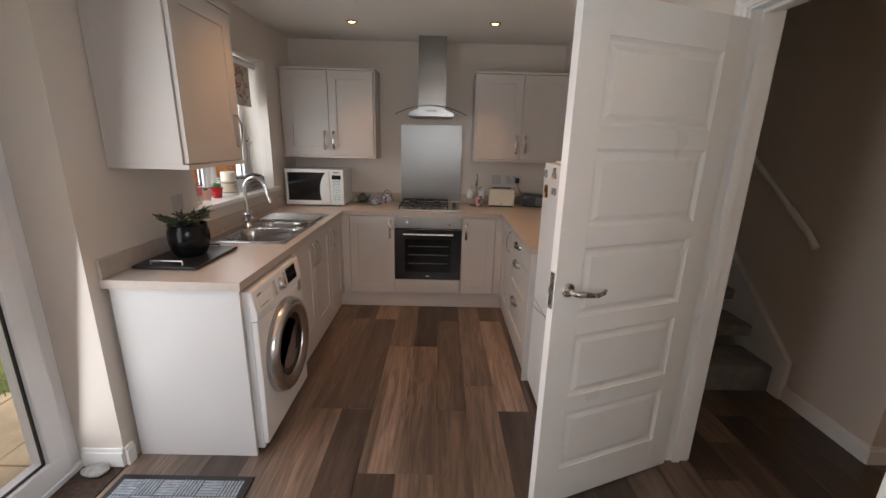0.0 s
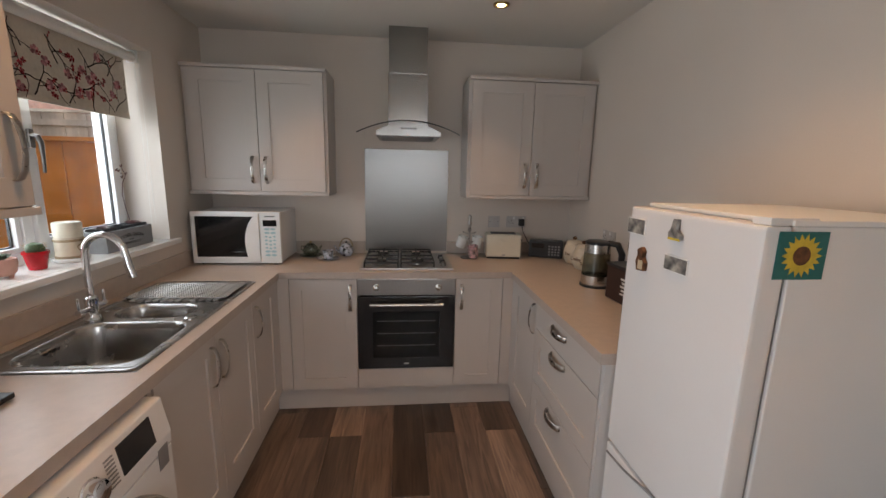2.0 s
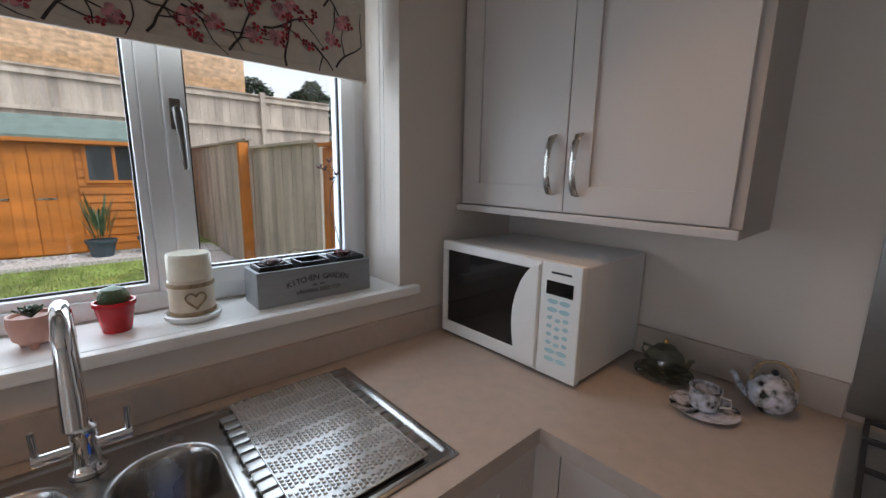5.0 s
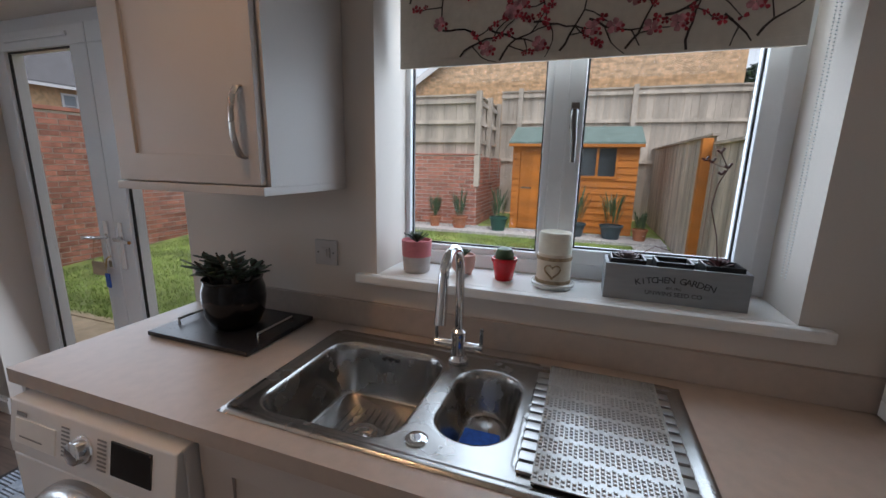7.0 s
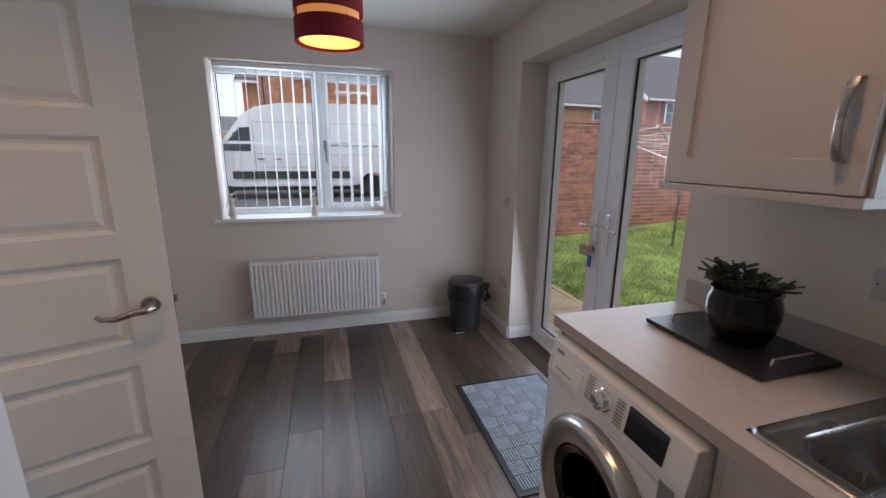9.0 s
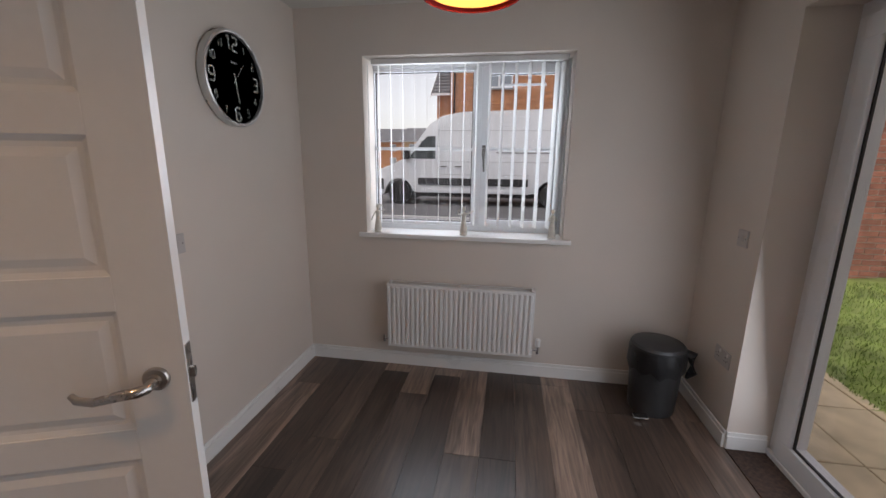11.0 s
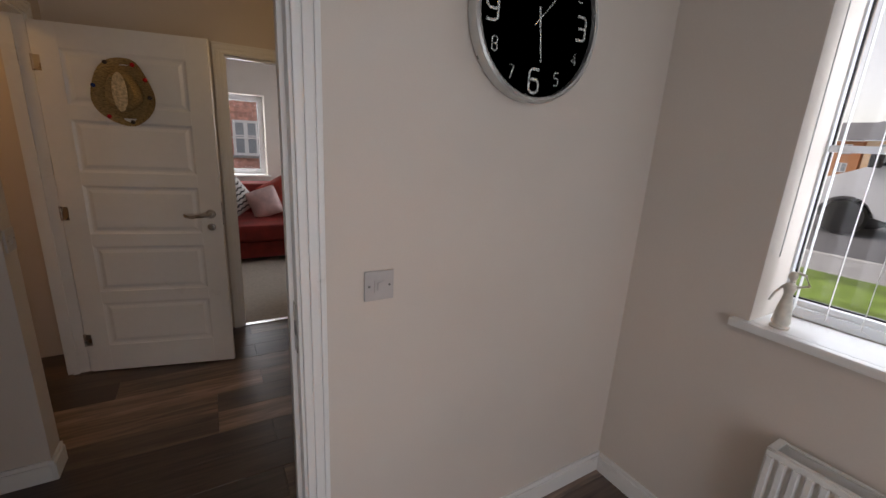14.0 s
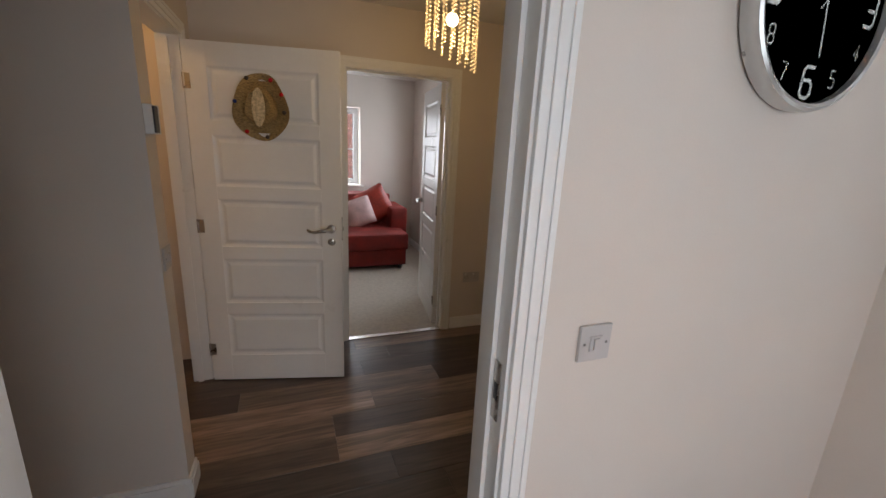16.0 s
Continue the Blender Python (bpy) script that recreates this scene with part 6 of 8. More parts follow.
cd = thing("candle_jar", (-0.09, 3.862, 1.10), "cream pillar candle in a twine-wrapped glass holder with a heart", "candle")
cx, cy = -0.09, 3.862
lbox("coaster", [(0.055, 1.10), (0.062, 1.106), (0.064, 1.116), (0.058, 1.118), (0.05, 1.11)], cx, cy, CHINA, cd, "glass dish")
lbox("jar", [(0.048, 1.108), (0.050, 1.112), (0.050, 1.20), (0.048, 1.205)], cx, cy, CREAM, cd, "cream lower jar")
for z_ in (1.122, 1.192):
    lbox("twine_band", [(0.0515, z_ - 0.005), (0.0528, z_), (0.0515, z_ + 0.005)], cx, cy, TWINE, cd)
lbox("candle", [(0.047, 1.205), (0.049, 1.21), (0.049, 1.262), (0.045, 1.268), (0.036, 1.262), (0.01, 1.26)], cx, cy, WAX, cd, "cream wax candle")
bm = bmesh.new()
pts = []
for k in range(25):
    a = 2 * math.pi * k / 24
    hx_, hz_ = 16 * math.sin(a) ** 3, 13 * math.cos(a) - 5 * math.cos(2 * a) - 2 * math.cos(3 * a) - math.cos(4 * a)
    th = hx_ * 0.0014 / 0.051
    pts.append((cx + 0.0525 * math.cos(th), cy + 0.0525 * math.sin(th), 1.158 + hz_ * 0.0014))
tube(bm, pts, 0.0025, 6)
part("heart", bm, TWINE, cd, "twine heart", smooth=True)

kb = thing("planter_box", (-0.10, 4.17, 1.10), "grey painted wooden windowsill planter lettered KITCHEN GARDEN", "planter")
kx0, kx1, ky0, ky1 = -0.150, -0.040, 4.004, 4.350
bm = bmesh.new()
for d in ((kx0, kx0 + 0.01, ky0, ky1, 1.10, 1.20), (kx1 - 0.01, kx1, ky0, ky1, 1.10, 1.20), (kx0 + 0.01, kx1 - 0.01, ky0, ky0 + 0.01, 1.10, 1.20), (kx0 + 0.01, kx1 - 0.01, ky1 - 0.01, ky1, 1.10, 1.20), (kx0 + 0.01, kx1 - 0.01, ky0 + 0.01, ky1 - 0.01, 1.10, 1.115)):
    box(bm, *d)
part("box_body", bm, GREYBOX, kb, bevel=0.001)
KT = Matrix(((0, 0, 1, kx1 + 0.0008), (1, 0, 0, (ky0 + ky1) / 2), (0, 1, 0, 1.10), (0, 0, 0, 1)))
for i, ch in enumerate("KITCHEN GARDEN"):
    u = (i - 6.5) / 6.5
    text("lettering", ch, 0.024, KT @ Matrix.Translation((u * 0.088, 0.066 - 0.012 * u * u, 0)) @ Matrix.Rotation(-0.26 * u, 4, "Z"), INK, kb)
text("lettering", "EST. 1903", 0.009, KT @ Matrix.Translation((0, 0.044, 0)), INK, kb)
text("lettering", "UNWINS SEED CO", 0.0165, KT @ Matrix.Translation((0, 0.028, 0)), INK, kb)
for k, yy in enumerate((4.062, 4.177, 4.292)):
    bm = bmesh.new()
    for d in ((-0.135, -0.13, yy - 0.045, yy + 0.045, 1.12, 1.212), (-0.06, -0.055, yy - 0.045, yy + 0.045, 1.12, 1.212), (-0.13, -0.06, yy - 0.045, yy - 0.04, 1.12, 1.212), (-0.13, -0.06, yy + 0.04, yy + 0.045, 1.12, 1.212)):
        box(bm, *d)
    ip = part("inner_pot", bm, BLACK, kb, "small black square pot", bevel=0.001)
    bbox("soil", (-0.13, -0.06, yy - 0.04, yy + 0.04, 1.16, 1.185), SOIL, ip, bevel=0)
rosette("succulent", -0.095, 4.062, 1.200, 30, 0.042, 0.022, ROSE, kb, 4, 0.35)
rosette("succulent", -0.095, 4.285, 1.200, 24, 0.042, 0.014, LEAFPUR, kb, 5, 0.35)
bm = bmesh.new()
tube(bm, [(-0.10, 4.285, 1.20), (-0.11, 4.275, 1.28), (-0.105, 4.25, 1.36), (-0.10, 4.255, 1.42), (-0.09, 4.27, 1.46), (-0.095, 4.25, 1.50)], 0.0015, 6)
tube(bm, [(-0.09, 4.27, 1.46), (-0.10, 4.235, 1.475)], 0.001, 5)
tube(bm, [(-0.10, 4.08, 1.21), (-0.10, 4.13, 1.245), (-0.10, 4.17, 1.235)], 0.001, 5)
part("flower_stalk", bm, LEAFPUR, kb, "thin trailing flower stalk")
bm = bmesh.new()
for a, b, c in ((-0.095, 4.25, 1.50), (-0.10, 4.235, 1.475), (-0.09, 4.27, 1.462), (-0.105, 4.262, 1.445), (-0.1, 4.22, 1.48)):
    leaf(bm, Vector((a, b, c)), Vector((0.2, 0.4, 1)), 0.014, 0.008)
    leaf(bm, Vector((a, b, c)), Vector((0.1, -0.6, 0.5)), 0.012, 0.008)
part("flower_buds", bm, LEAFPUR, kb, kind="stuff")

# roller blind
rb = thing("roller_blind", (-0.11, 3.87, 2.06), "cream roller blind printed with pink blossom branches, half lowered", "blind")
BX, BY0, BY1, BZ = -0.112, 3.343, 4.392, 1.748
bm = bmesh.new()
tube(bm, [(-0.085, BY0 - 0.02, 2.062), (-0.085, BY1 + 0.02, 2.062)], 0.024, 20)
part("roller", bm, WHITEPL, rb, "white roller tube", smooth=True)
bbox("fabric", (BX - 0.0008, BX, BY0, BY1, BZ + 0.008, 2.06), BLINDF, rb, "cream printed fabric", bevel=0)
bbox("bottom_bar", (BX - 0.007, BX + 0.003, BY0, BY1, BZ, BZ + 0.022), BLINDF, rb, "fabric-covered bottom bar", bevel=0.003)
for yy in (BY0 - 0.028, BY1 + 0.02):
    bbox("bracket", (-0.112, -0.055, yy, yy + 0.008, 2.035, 2.096), WHITEPL, rb, bevel=0.003)
bm = bmesh.new()
for dx in (0, 0.022):
    for k in range(110):
        z = 1.20 + 0.0078 * k
        c = Vector((-0.075 + dx, BY1 + 0.026, z))
        vs = [bm.verts.new(c + Vector(v) * 0.0026) for v in ((1, 0, 0), (0, 1, 0), (-1, 0, 0), (0, -1, 0), (0, 0, 1), (0, 0, -1))]
        for f in ((0, 1, 4), (1, 2, 4), (2, 3, 4), (3, 0, 4), (1, 0, 5), (2, 1, 5), (3, 2, 5), (0, 3, 5)):
            bm.faces.new([vs[i] for i in f])
part("bead_chain", bm, WHITEPL, rb, "white bead chain", kind="stuff")
BMx = Matrix(((0, 0, 1, BX + 0.0035), (1, 0, 0, 0), (0, 1, 0, 0), (0, 0, 0, 1)))
rng = random.Random(21)
tw, fl, fp = bmesh.new(), bmesh.new(), bmesh.new()


def blossom(bm, y, z, r, petals=5, dz=0.0):
    a0 = rng.random() * 6
    for k in range(petals):
        a = a0 + k * 2 * math.pi / petals + rng.uniform(-0.15, 0.15)
        c, s = math.cos(a), math.sin(a)
        f = rng.uniform(0.8, 1.1)
        pts = [(0.05, 0.0), (0.35, 0.30), (0.7, 0.42), (0.98, 0.30), (1.02, 0.0), (0.95, -0.30), (0.7, -0.40), (0.35, -0.28)]
        bm.faces.new([bm.verts.new(BMx @ Vector((y + r * f * (p * c - q * s), z + r * f * (p * s + q * c), 0.0004 + dz + 0.00005 * k))) for p, q in pts])


def on_cloth(y, z, edge=0.0):
    return BY0 + 0.004 + edge < y < BY1 - 0.004 - edge and BZ + 0.004 + edge < z < 2.045 - edge


def grow(y, z, ang, steps, width, depth):
    """A printed branch that wanders over the cloth, with side twigs, flowers and buds."""
    pts, a = [(y, z)], radians(ang)
    for k in range(steps):
        a += rng.uniform(-0.42, 0.42)
        q = (pts[-1][0] + 0.023 * math.cos(a), pts[-1][1] + 0.023 * math.sin(a))
        if not on_cloth(*q):
            break
        pts.append(q)
    if len(pts) < 3:
        return
    for k in range(len(pts) - 1):
        curve_print(tw, [pts[k], pts[k + 1]], width * (1 - 0.6 * k / len(pts)), BMx)
    for k, q in enumerate(pts[1:]):
        if depth and k % 3 == 1:
            grow(q[0], q[1], math.degrees(a) + rng.choice((-58, 55)), 4, width * 0.6, depth - 1)
    e = pts[-1]
    if not on_cloth(e[0], e[1], 0.02):
        return
    v = rng.random()
    if v < 0.34:
        blossom(fp, e[0], e[1], 0.021, 5, 0.0006)
        blossom(fl, e[0] + 0.018, e[1] - 0.008, 0.012, 3, 0.0009)
    elif v < 0.8:
        for j in range(3):
            q = pts[-1 - min(j, len(pts) - 1)]
            blossom(fl, q[0] + rng.uniform(-0.007, 0.007), q[1] + rng.uniform(-0.007, 0.007), 0.0125 - 0.002 * j, 4, 0.0003)
    else:
        blossom(fl, e[0], e[1], 0.013, 2, 0.0009)


for row, (z, up) in enumerate(((1.765, 62), (1.84, -35), (1.93, 48), (2.02, -55))):
    for k in range(7):
        grow(BY0 + 0.03 + 0.150 * k + (0.09 if row % 2 else 0.0) + rng.uniform(-0.03, 0.03), z + rng.uniform(-0.012, 0.012), up + rng.choice((0, 60)) + rng.uniform(-15, 15), 7, 0.0062, 1)
part("printed_branch", tw, TWIG, rb, "dark printed twigs", kind="stuff")
part("printed_blossom", fl, FLORAL, rb, "crimson printed blossoms", kind="stuff")
part("pale_blossom", fp, FLORALP, rb, "pale pink printed blossoms", kind="stuff")

# downlights
for sx, sy in SPOTS:
    ob = thing("recessed_downlight", (sx, sy, 2.4), "lit recessed ceiling downlight with a brass ring", "ceiling light", "recessed downlights")
    bm = bmesh.new()
    lathe(bm, [(0.044, 2.3995), (0.043, 2.393), (0.034, 2.391), (0.030, 2.398)], sx, sy, 28)
    part("bezel", bm, BRASS, ob, "brass-coloured ring", smooth=True)
    bm = bmesh.new()
    lathe(bm, [(0.026, 2.399), (0.024, 2.394)], sx, sy, 24)
    part("lamp_face", bm, SPOTGLOW, ob, "glowing lamp")

# ---- dining area ----
mtt = thing("door_mat", (0.32, 1.96, 0), "grey ribbed door mat with a black rubber border", "door mat")
bbox("mat_border", (0.03, 0.632, 1.508, 2.42, 0.0005, 0.009), BLACK, mtt, bevel=0.003)
bm = bmesh.new()
mxa, mxb, mya, myb, cell = 0.058, 0.604, 1.536, 2.392, 0.0857
for i in range(6):
    for j in range(10):
        x0, y0 = mxa + i * 0.091, mya + j * cell
        for k in range(6):
            if (i + j) % 2:
                box(bm, x0 + 0.002, x0 + 0.089, y0 + 0.003 + k * 0.0139, y0 + 0.0115 + k * 0.0139, 0.009, 0.0135)
            else:
                box(bm, x0 + 0.003 + k * 0.0148, x0 + 0.0115 + k * 0.0148, y0 + 0.002, y0 + cell - 0.003, 0.009, 0.0135)
part("ribbed_tread", bm, MATGREY, mtt, "grey ribbed tread blocks", kind="stuff")
bbox("mat_field", (0.056, 0.606, 1.534, 2.394, 0.0085, 0.0098), BINM, mtt, bevel=0)
st = thing("pebble", (-0.10, 2.42, 0.006), "smooth grey painted pebble on the threshold", "stone")
bm = bmesh.new()
bmesh.ops.create_icosphere(bm, subdivisions=3, radius=1.0)
for v in bm.verts:
    v.co = Vector((-0.10 + v.co.x * 0.06, 2.425 + v.co.y * 0.038, 0.024 + v.co.z * 0.018)) + noise.noise_vector(v.co * 1.6) * 0.004
part("stone_body", bm, STONE, st, smooth=True)

ra = thing("radiator", (1.49, 0.44, 0.15), "white panel radiator under the front window", "radiator")
rx0, rx1, rz0, rz1 = 0.985, 1.975, 0.185, 0.640
bm = bmesh.new()
n = 30
pitch = (rx1 - rx0) / n
prof = []
for k in range(n):
    a = rx0 + k * pitch
    prof += [(a, 0.473), (a + pitch * 0.25, 0.473), (a + pitch * 0.42, 0.488), (a + pitch * 0.83, 0.488)]
prof += [(rx1, 0.475), (rx1, 0.470), (rx0, 0.470)]
prism(bm, prof, rz0 + 0.02, rz1 - 0.02, "z")
part("front_panel", bm, GLOSS, ra, "white fluted front panel")
bbox("panel_edges", [(rx0, rx1, 0.468, 0.480, rz0, rz0 + 0.022), (rx0, rx1, 0.468, 0.480, rz1 - 0.022, rz1 - 0.002)], GLOSS, ra, bevel=0.003)
bbox("back_panel", (rx0, rx1, 0.388, 0.396, rz0, rz1 - 0.01), GLOSS, ra, bevel=0.002)
for xa, xb in ((rx0 - 0.003, rx0), (rx1, rx1 + 0.003)):
    bbox("side_cover", (xa, xb, 0.390, 0.476, rz0 + 0.02, rz1), GLOSS, ra, bevel=0.001)
bm = bmesh.new()
for d in ((rx0, rx1, 0.462, 0.474, rz1 - 0.004, rz1 + 0.001), (rx0, rx1, 0.390, 0.40, rz1 - 0.004, rz1 + 0.001)):
    box(bm, *d)
for x in (rx0, (rx0 + rx1) / 2 - 0.01, rx1 - 0.02):
    box(bm, x, x + 0.02, 0.392, 0.474, rz1 - 0.003, rz1 + 0.004)
part("top_rail", bm, GLOSS, ra, "white top rails")
bbox("convector_fins", [(rx0 + 0.02 + 0.012 * k, rx0 + 0.026 + 0.012 * k, 0.398, 0.462, rz0 + 0.03, rz1 - 0.05) for k in range(79)], GREYPL, ra, bevel=0, kind="stuff")
for s, x in ((-1, rx0), (1, rx1)):
    bm = bmesh.new()
    tube(bm, [(x, 0.43, rz0 + 0.035), (x + s * 0.045, 0.43, rz0 + 0.035)], 0.008, 12)
    tube(bm, [(x + s * 0.04, 0.43, rz0 + 0.01), (x + s * 0.04, 0.43, rz0 + 0.06)], 0.010, 12)
    v = part("valve", bm, CHROME, ra, "chrome radiator valve", smooth=True)
    if s < 0:
        lbox("thermostat_head", [(0.014, rz0 + 0.06), (0.017, rz0 + 0.065), (0.017, rz0 + 0.11), (0.013, rz0 + 0.115)], x - 0.04, 0.43, WHITEPL, v, seg=16)

bn = thing("pedal_bin", (0.26, 0.62, 0), "dark grey pedal bin with a black liner bag over its rim", "bin")
bx_, by_ = 0.265, 0.62
lbox("bin_body", [(0.125, 0.0), (0.128, 0.01), (0.132, 0.025), (0.145, 0.36), (0.147, 0.40)], bx_, by_, BINM, bn, seg=36)
lbox("lid", [(0.150, 0.398), (0.151, 0.415), (0.140, 0.428), (0.07, 0.440), (0.01, 0.442)], bx_, by_, BINM, bn, "domed dark grey lid", seg=36)
bm = bmesh.new()
rings = []
for j, (r, z) in enumerate(((0.1525, 0.40), (0.156, 0.36), (0.158, 0.30), (0.153, 0.27))):
    rings.append([bm.verts.new((bx_ + (r + 0.008 * noise.noise(Vector((k * 0.7, j * 1.3, 2)))) * math.cos(2 * math.pi * k / 40), by_ + (r + 0.008 * noise.noise(Vector((k * 0.7, j * 1.3, 5)))) * math.sin(2 * math.pi * k / 40), z + 0.03 * noise.noise(Vector((k * 0.5, 0.3 * j, 9))) * (j > 1))) for k in range(40)])
for a, b in zip(rings, rings[1:]):
    for k in range(40):
        bm.faces.new((a[k], a[(k + 1) % 40], b[(k + 1) % 40], b[k]))
part("liner_bag", bm, LINER, bn, "crumpled black bin liner", smooth=True)
bm = bmesh.new()
tube(bm, [(bx_ - 0.13, by_ - 0.02, 0.37), (bx_ - 0.19, by_ + 0.01, 0.36), (bx_ - 0.20, by_ + 0.02, 0.26), (bx_ - 0.17, by_ + 0.02, 0.22)], 0.03, 10, radii=[0.03, 0.035, 0.028, 0.01])
part("liner_knot", bm, LINER, bn, smooth=True)
bbox("pedal", (bx_ + 0.06, bx_ + 0.14, by_ + 0.115, by_ + 0.165, 0.012, 0.022), STEEL, bn, "steel foot pedal", bevel=0.004)

plate(2.6, 1.515, 1.10, "-x", 0.086, kind="switch", name="light_switch", label="white single light switch on the wall")
plate(0.0, 0.80, 1.10, "+x", 0.086, kind="switch", name="light_switch", label="white light switch beside the garden doors")
plate(0.0, 0.80, 0.45, "+x", 0.146, label="low white double socket behind the bin")

# clock
ck = thing("wall_clock", (2.57, 1.05, 1.85), "round black-faced wall clock with a silver rim and white numerals", "clock")
cyc, czc, cr = 1.052, 1.852, 0.226
CKM = Matrix(((0, 0, -1, 2.598), (-1, 0, 0, cyc), (0, 1, 0, czc), (0, 0, 0, 1)))
bm = bmesh.new()
lathe(bm, [(cr * 0.9, 0.0), (cr, 0.004), (cr + 0.003, 0.03), (cr, 0.043), (cr - 0.006, 0.047), (cr - 0.014, 0.044), (cr - 0.016, 0.03)], seg=72, m=CKM)
part("rim", bm, mat("satin_silver_rim", (0.62, 0.62, 0.61), 0.3, metal=0.7, var=0.03, scale=10), ck, "satin silver rim", smooth=True)
bm = bmesh.new()
lathe(bm, [(cr - 0.012, 0.026), (cr - 0.012, 0.030)], seg=72, m=CKM)
part("dial", bm, mat("black_dial", (0.02, 0.021, 0.022), 0.22, var=0.1, scale=5), ck, "black dial")
WNUM = mat("white_numerals", (0.55, 0.57, 0.55), 0.5)
# squared thin numerals: strokes in a box one unit high
GLYPHS = {"0": ((0, .12, 0, .88, .12, 1, .42, 1, .54, .88, .54, .12, .42, 0, .12, 0, 0, .12),), "1": ((.05, .9, .28, 1, .28, 0),),
          "2": ((0, 1, .42, 1, .54, .88, .54, .62, .42, .5, .12, .5, 0, .38, 0, 0, .54, 0),),
          "3": ((0, 1, .42, 1, .54, .88, .54, .12, .42, 0, 0, 0), (.1, .5, .54, .5)), "4": ((.4, 0, .4, 1, 0, .3, .56, .3),),
          "5": ((.52, 1, 0, 1, 0, .56, .42, .56, .54, .44, .54, .12, .42, 0, 0, 0),),
          "6": ((.54, 1, .12, 1, 0, .88, 0, .12, .12, 0, .42, 0, .54, .12, .54, .44, .42, .56, 0, .56),),
          "7": ((0, 1, .54, 1, .2, 0),), "8": ((.12, .5, 0, .62, 0, .88, .12, 1, .42, 1, .54, .88, .54, .62, .42, .5, .54, .38, .54, .12, .42, 0, .12, 0, 0, .12, 0, .38, .12, .5, .42, .5),),
          "9": ((0, 0, .42, 0, .54, .12, .54, .88, .42, 1, .12, 1, 0, .88, 0, .56, .12, .44, .54, .44),)}
for h in range(1, 13):
    a = radians(90 - 30 * h)
    R = cr * 0.775 if h % 3 else cr * 0.735
    size, stroke = (0.064, 0.0075) if h % 3 == 0 else (0.036, 0.0032)
    wide = 1.05 if h % 3 == 0 else 0.9
    bm = bmesh.new()
    body = str(h)
    for j, ch in enumerate(body):
        u0 = (-0.27 if len(body) == 1 else -0.62 + 0.62 * j) - (0.03 if ch == "1" else 0)
        for line in GLYPHS[ch]:
            pts = [((u0 + line[q]) * size * wide, (line[q + 1] - 0.5) * size) for q in range(0, len(line), 2)]
            curve_print(bm, pts, stroke, CKM @ Matrix.Translation((R * math.cos(a), R * math.sin(a), 0.0312)))
    part("numeral", bm, WNUM, ck)


def hand(name, ang, L, w, zz):
    a = radians(90 - ang)
    bm = bmesh.new()
    c, s = math.cos(a), math.sin(a)
    pts = [(-0.03, -w / 2), (L, -w / 3), (L, w / 3), (-0.03, w / 2)]
    lo = [bm.verts.new(CKM @ Vector((p * c - q * s, p * s + q * c, zz))) for p, q in pts]
    bm.faces.new(lo)
    part(name, bm, WNUM, ck)


hand("hour_hand", 171, 0.115, 0.006, 0.033)
hand("minute_hand", 42, 0.105, 0.0032, 0.0345)
bbox("maker_bar", (2.566, 2.567, cyc - 0.025, cyc + 0.025, czc + 0.075, czc + 0.083), GREYPL, ck, bevel=0)

# pendant with a red drum shade
pl = thing("pendant_light", (1.317, 1.7, 2.0), "red fabric drum pendant light, lit from inside", "pendant light")
plx, ply = 1.32, 1.70
lbox("ceiling_rose", [(0.045, 2.399), (0.045, 2.385), (0.02, 2.375)], plx, ply, WHITEPL, pl)
bm = bmesh.new()
tube(bm, [(plx, ply, 2.38), (plx, ply, 2.12)], 0.003, 8)
part("flex", bm, WHITEPL, pl)
for nm, r, za, zb, mt2 in (("shade_band", 0.150, 1.945, 2.035, SHADE), ("shade_band", 0.150, 2.065, 2.16, SHADE), ("inner_liner", 0.132, 1.955, 2.155, GLOW)):
    bm = bmesh.new()
    lathe(bm, [(r, za), (r, zb), (r - 0.003, zb), (r - 0.003, za), (r, za)], plx, ply, 48, cap=False)
    part(nm, bm, mt2, pl, "deep red fabric band" if mt2 is SHADE else "inner liner given a warm glow of its own", smooth=False)
bm = bmesh.new()
for a in (0, 2.1, 4.2):
    tube(bm, [(plx, ply, 2.12), (plx + 0.15 * math.cos(a), ply + 0.15 * math.sin(a), 2.12)], 0.002, 6)
    tube(bm, [(plx + 0.147 * math.cos(a), ply + 0.147 * math.sin(a), 2.03), (plx + 0.147 * math.cos(a), ply + 0.147 * math.sin(a), 2.07)], 0.002, 6)
part("shade_carrier", bm, WHITEPL, pl)
bm = bmesh.new()
bmesh.ops.create_uvsphere(bm, u_segments=20, v_segments=12, radius=0.024)
bmesh.ops.translate(bm, verts=bm.verts, vec=(plx, ply, 2.075))
part("bulb", bm, BULB, pl, "glowing bulb", smooth=True)

# vertical blind and figurines
vb = thing("vertical_blind", (1.47, 0.25, 2.08), "white vertical blind with its louvres turned open", "blind")
bbox("head_rail", (FX0 + 0.03, FX1 - 0.03, 0.255, 0.295, 2.075, 2.108), WHITEPL, vb, bevel=0.003)
for x in [FX1 - 0.075 - 0.082 * k for k in range(15)] + [FX0 + 0.06, FX0 + 0.045]:
    M = Matrix.Translation((x, 0.275, 0)) @ Matrix.Rotation(radians(102), 4, "Z")
    bm = bmesh.new()
    box(bm, -0.042, 0.042, -0.0004, 0.0004, 1.03, 2.07, m=M)
    lv = part("louvre", bm, VANE, vb, "white fabric louvre")
    bm = bmesh.new()
    box(bm, -0.040, 0.040, -0.0015, 0.0015, 1.03, 1.05, m=M)
    part("bottom_weight", bm, WHITEPL, lv, bevel=0)
bm = bmesh.new()
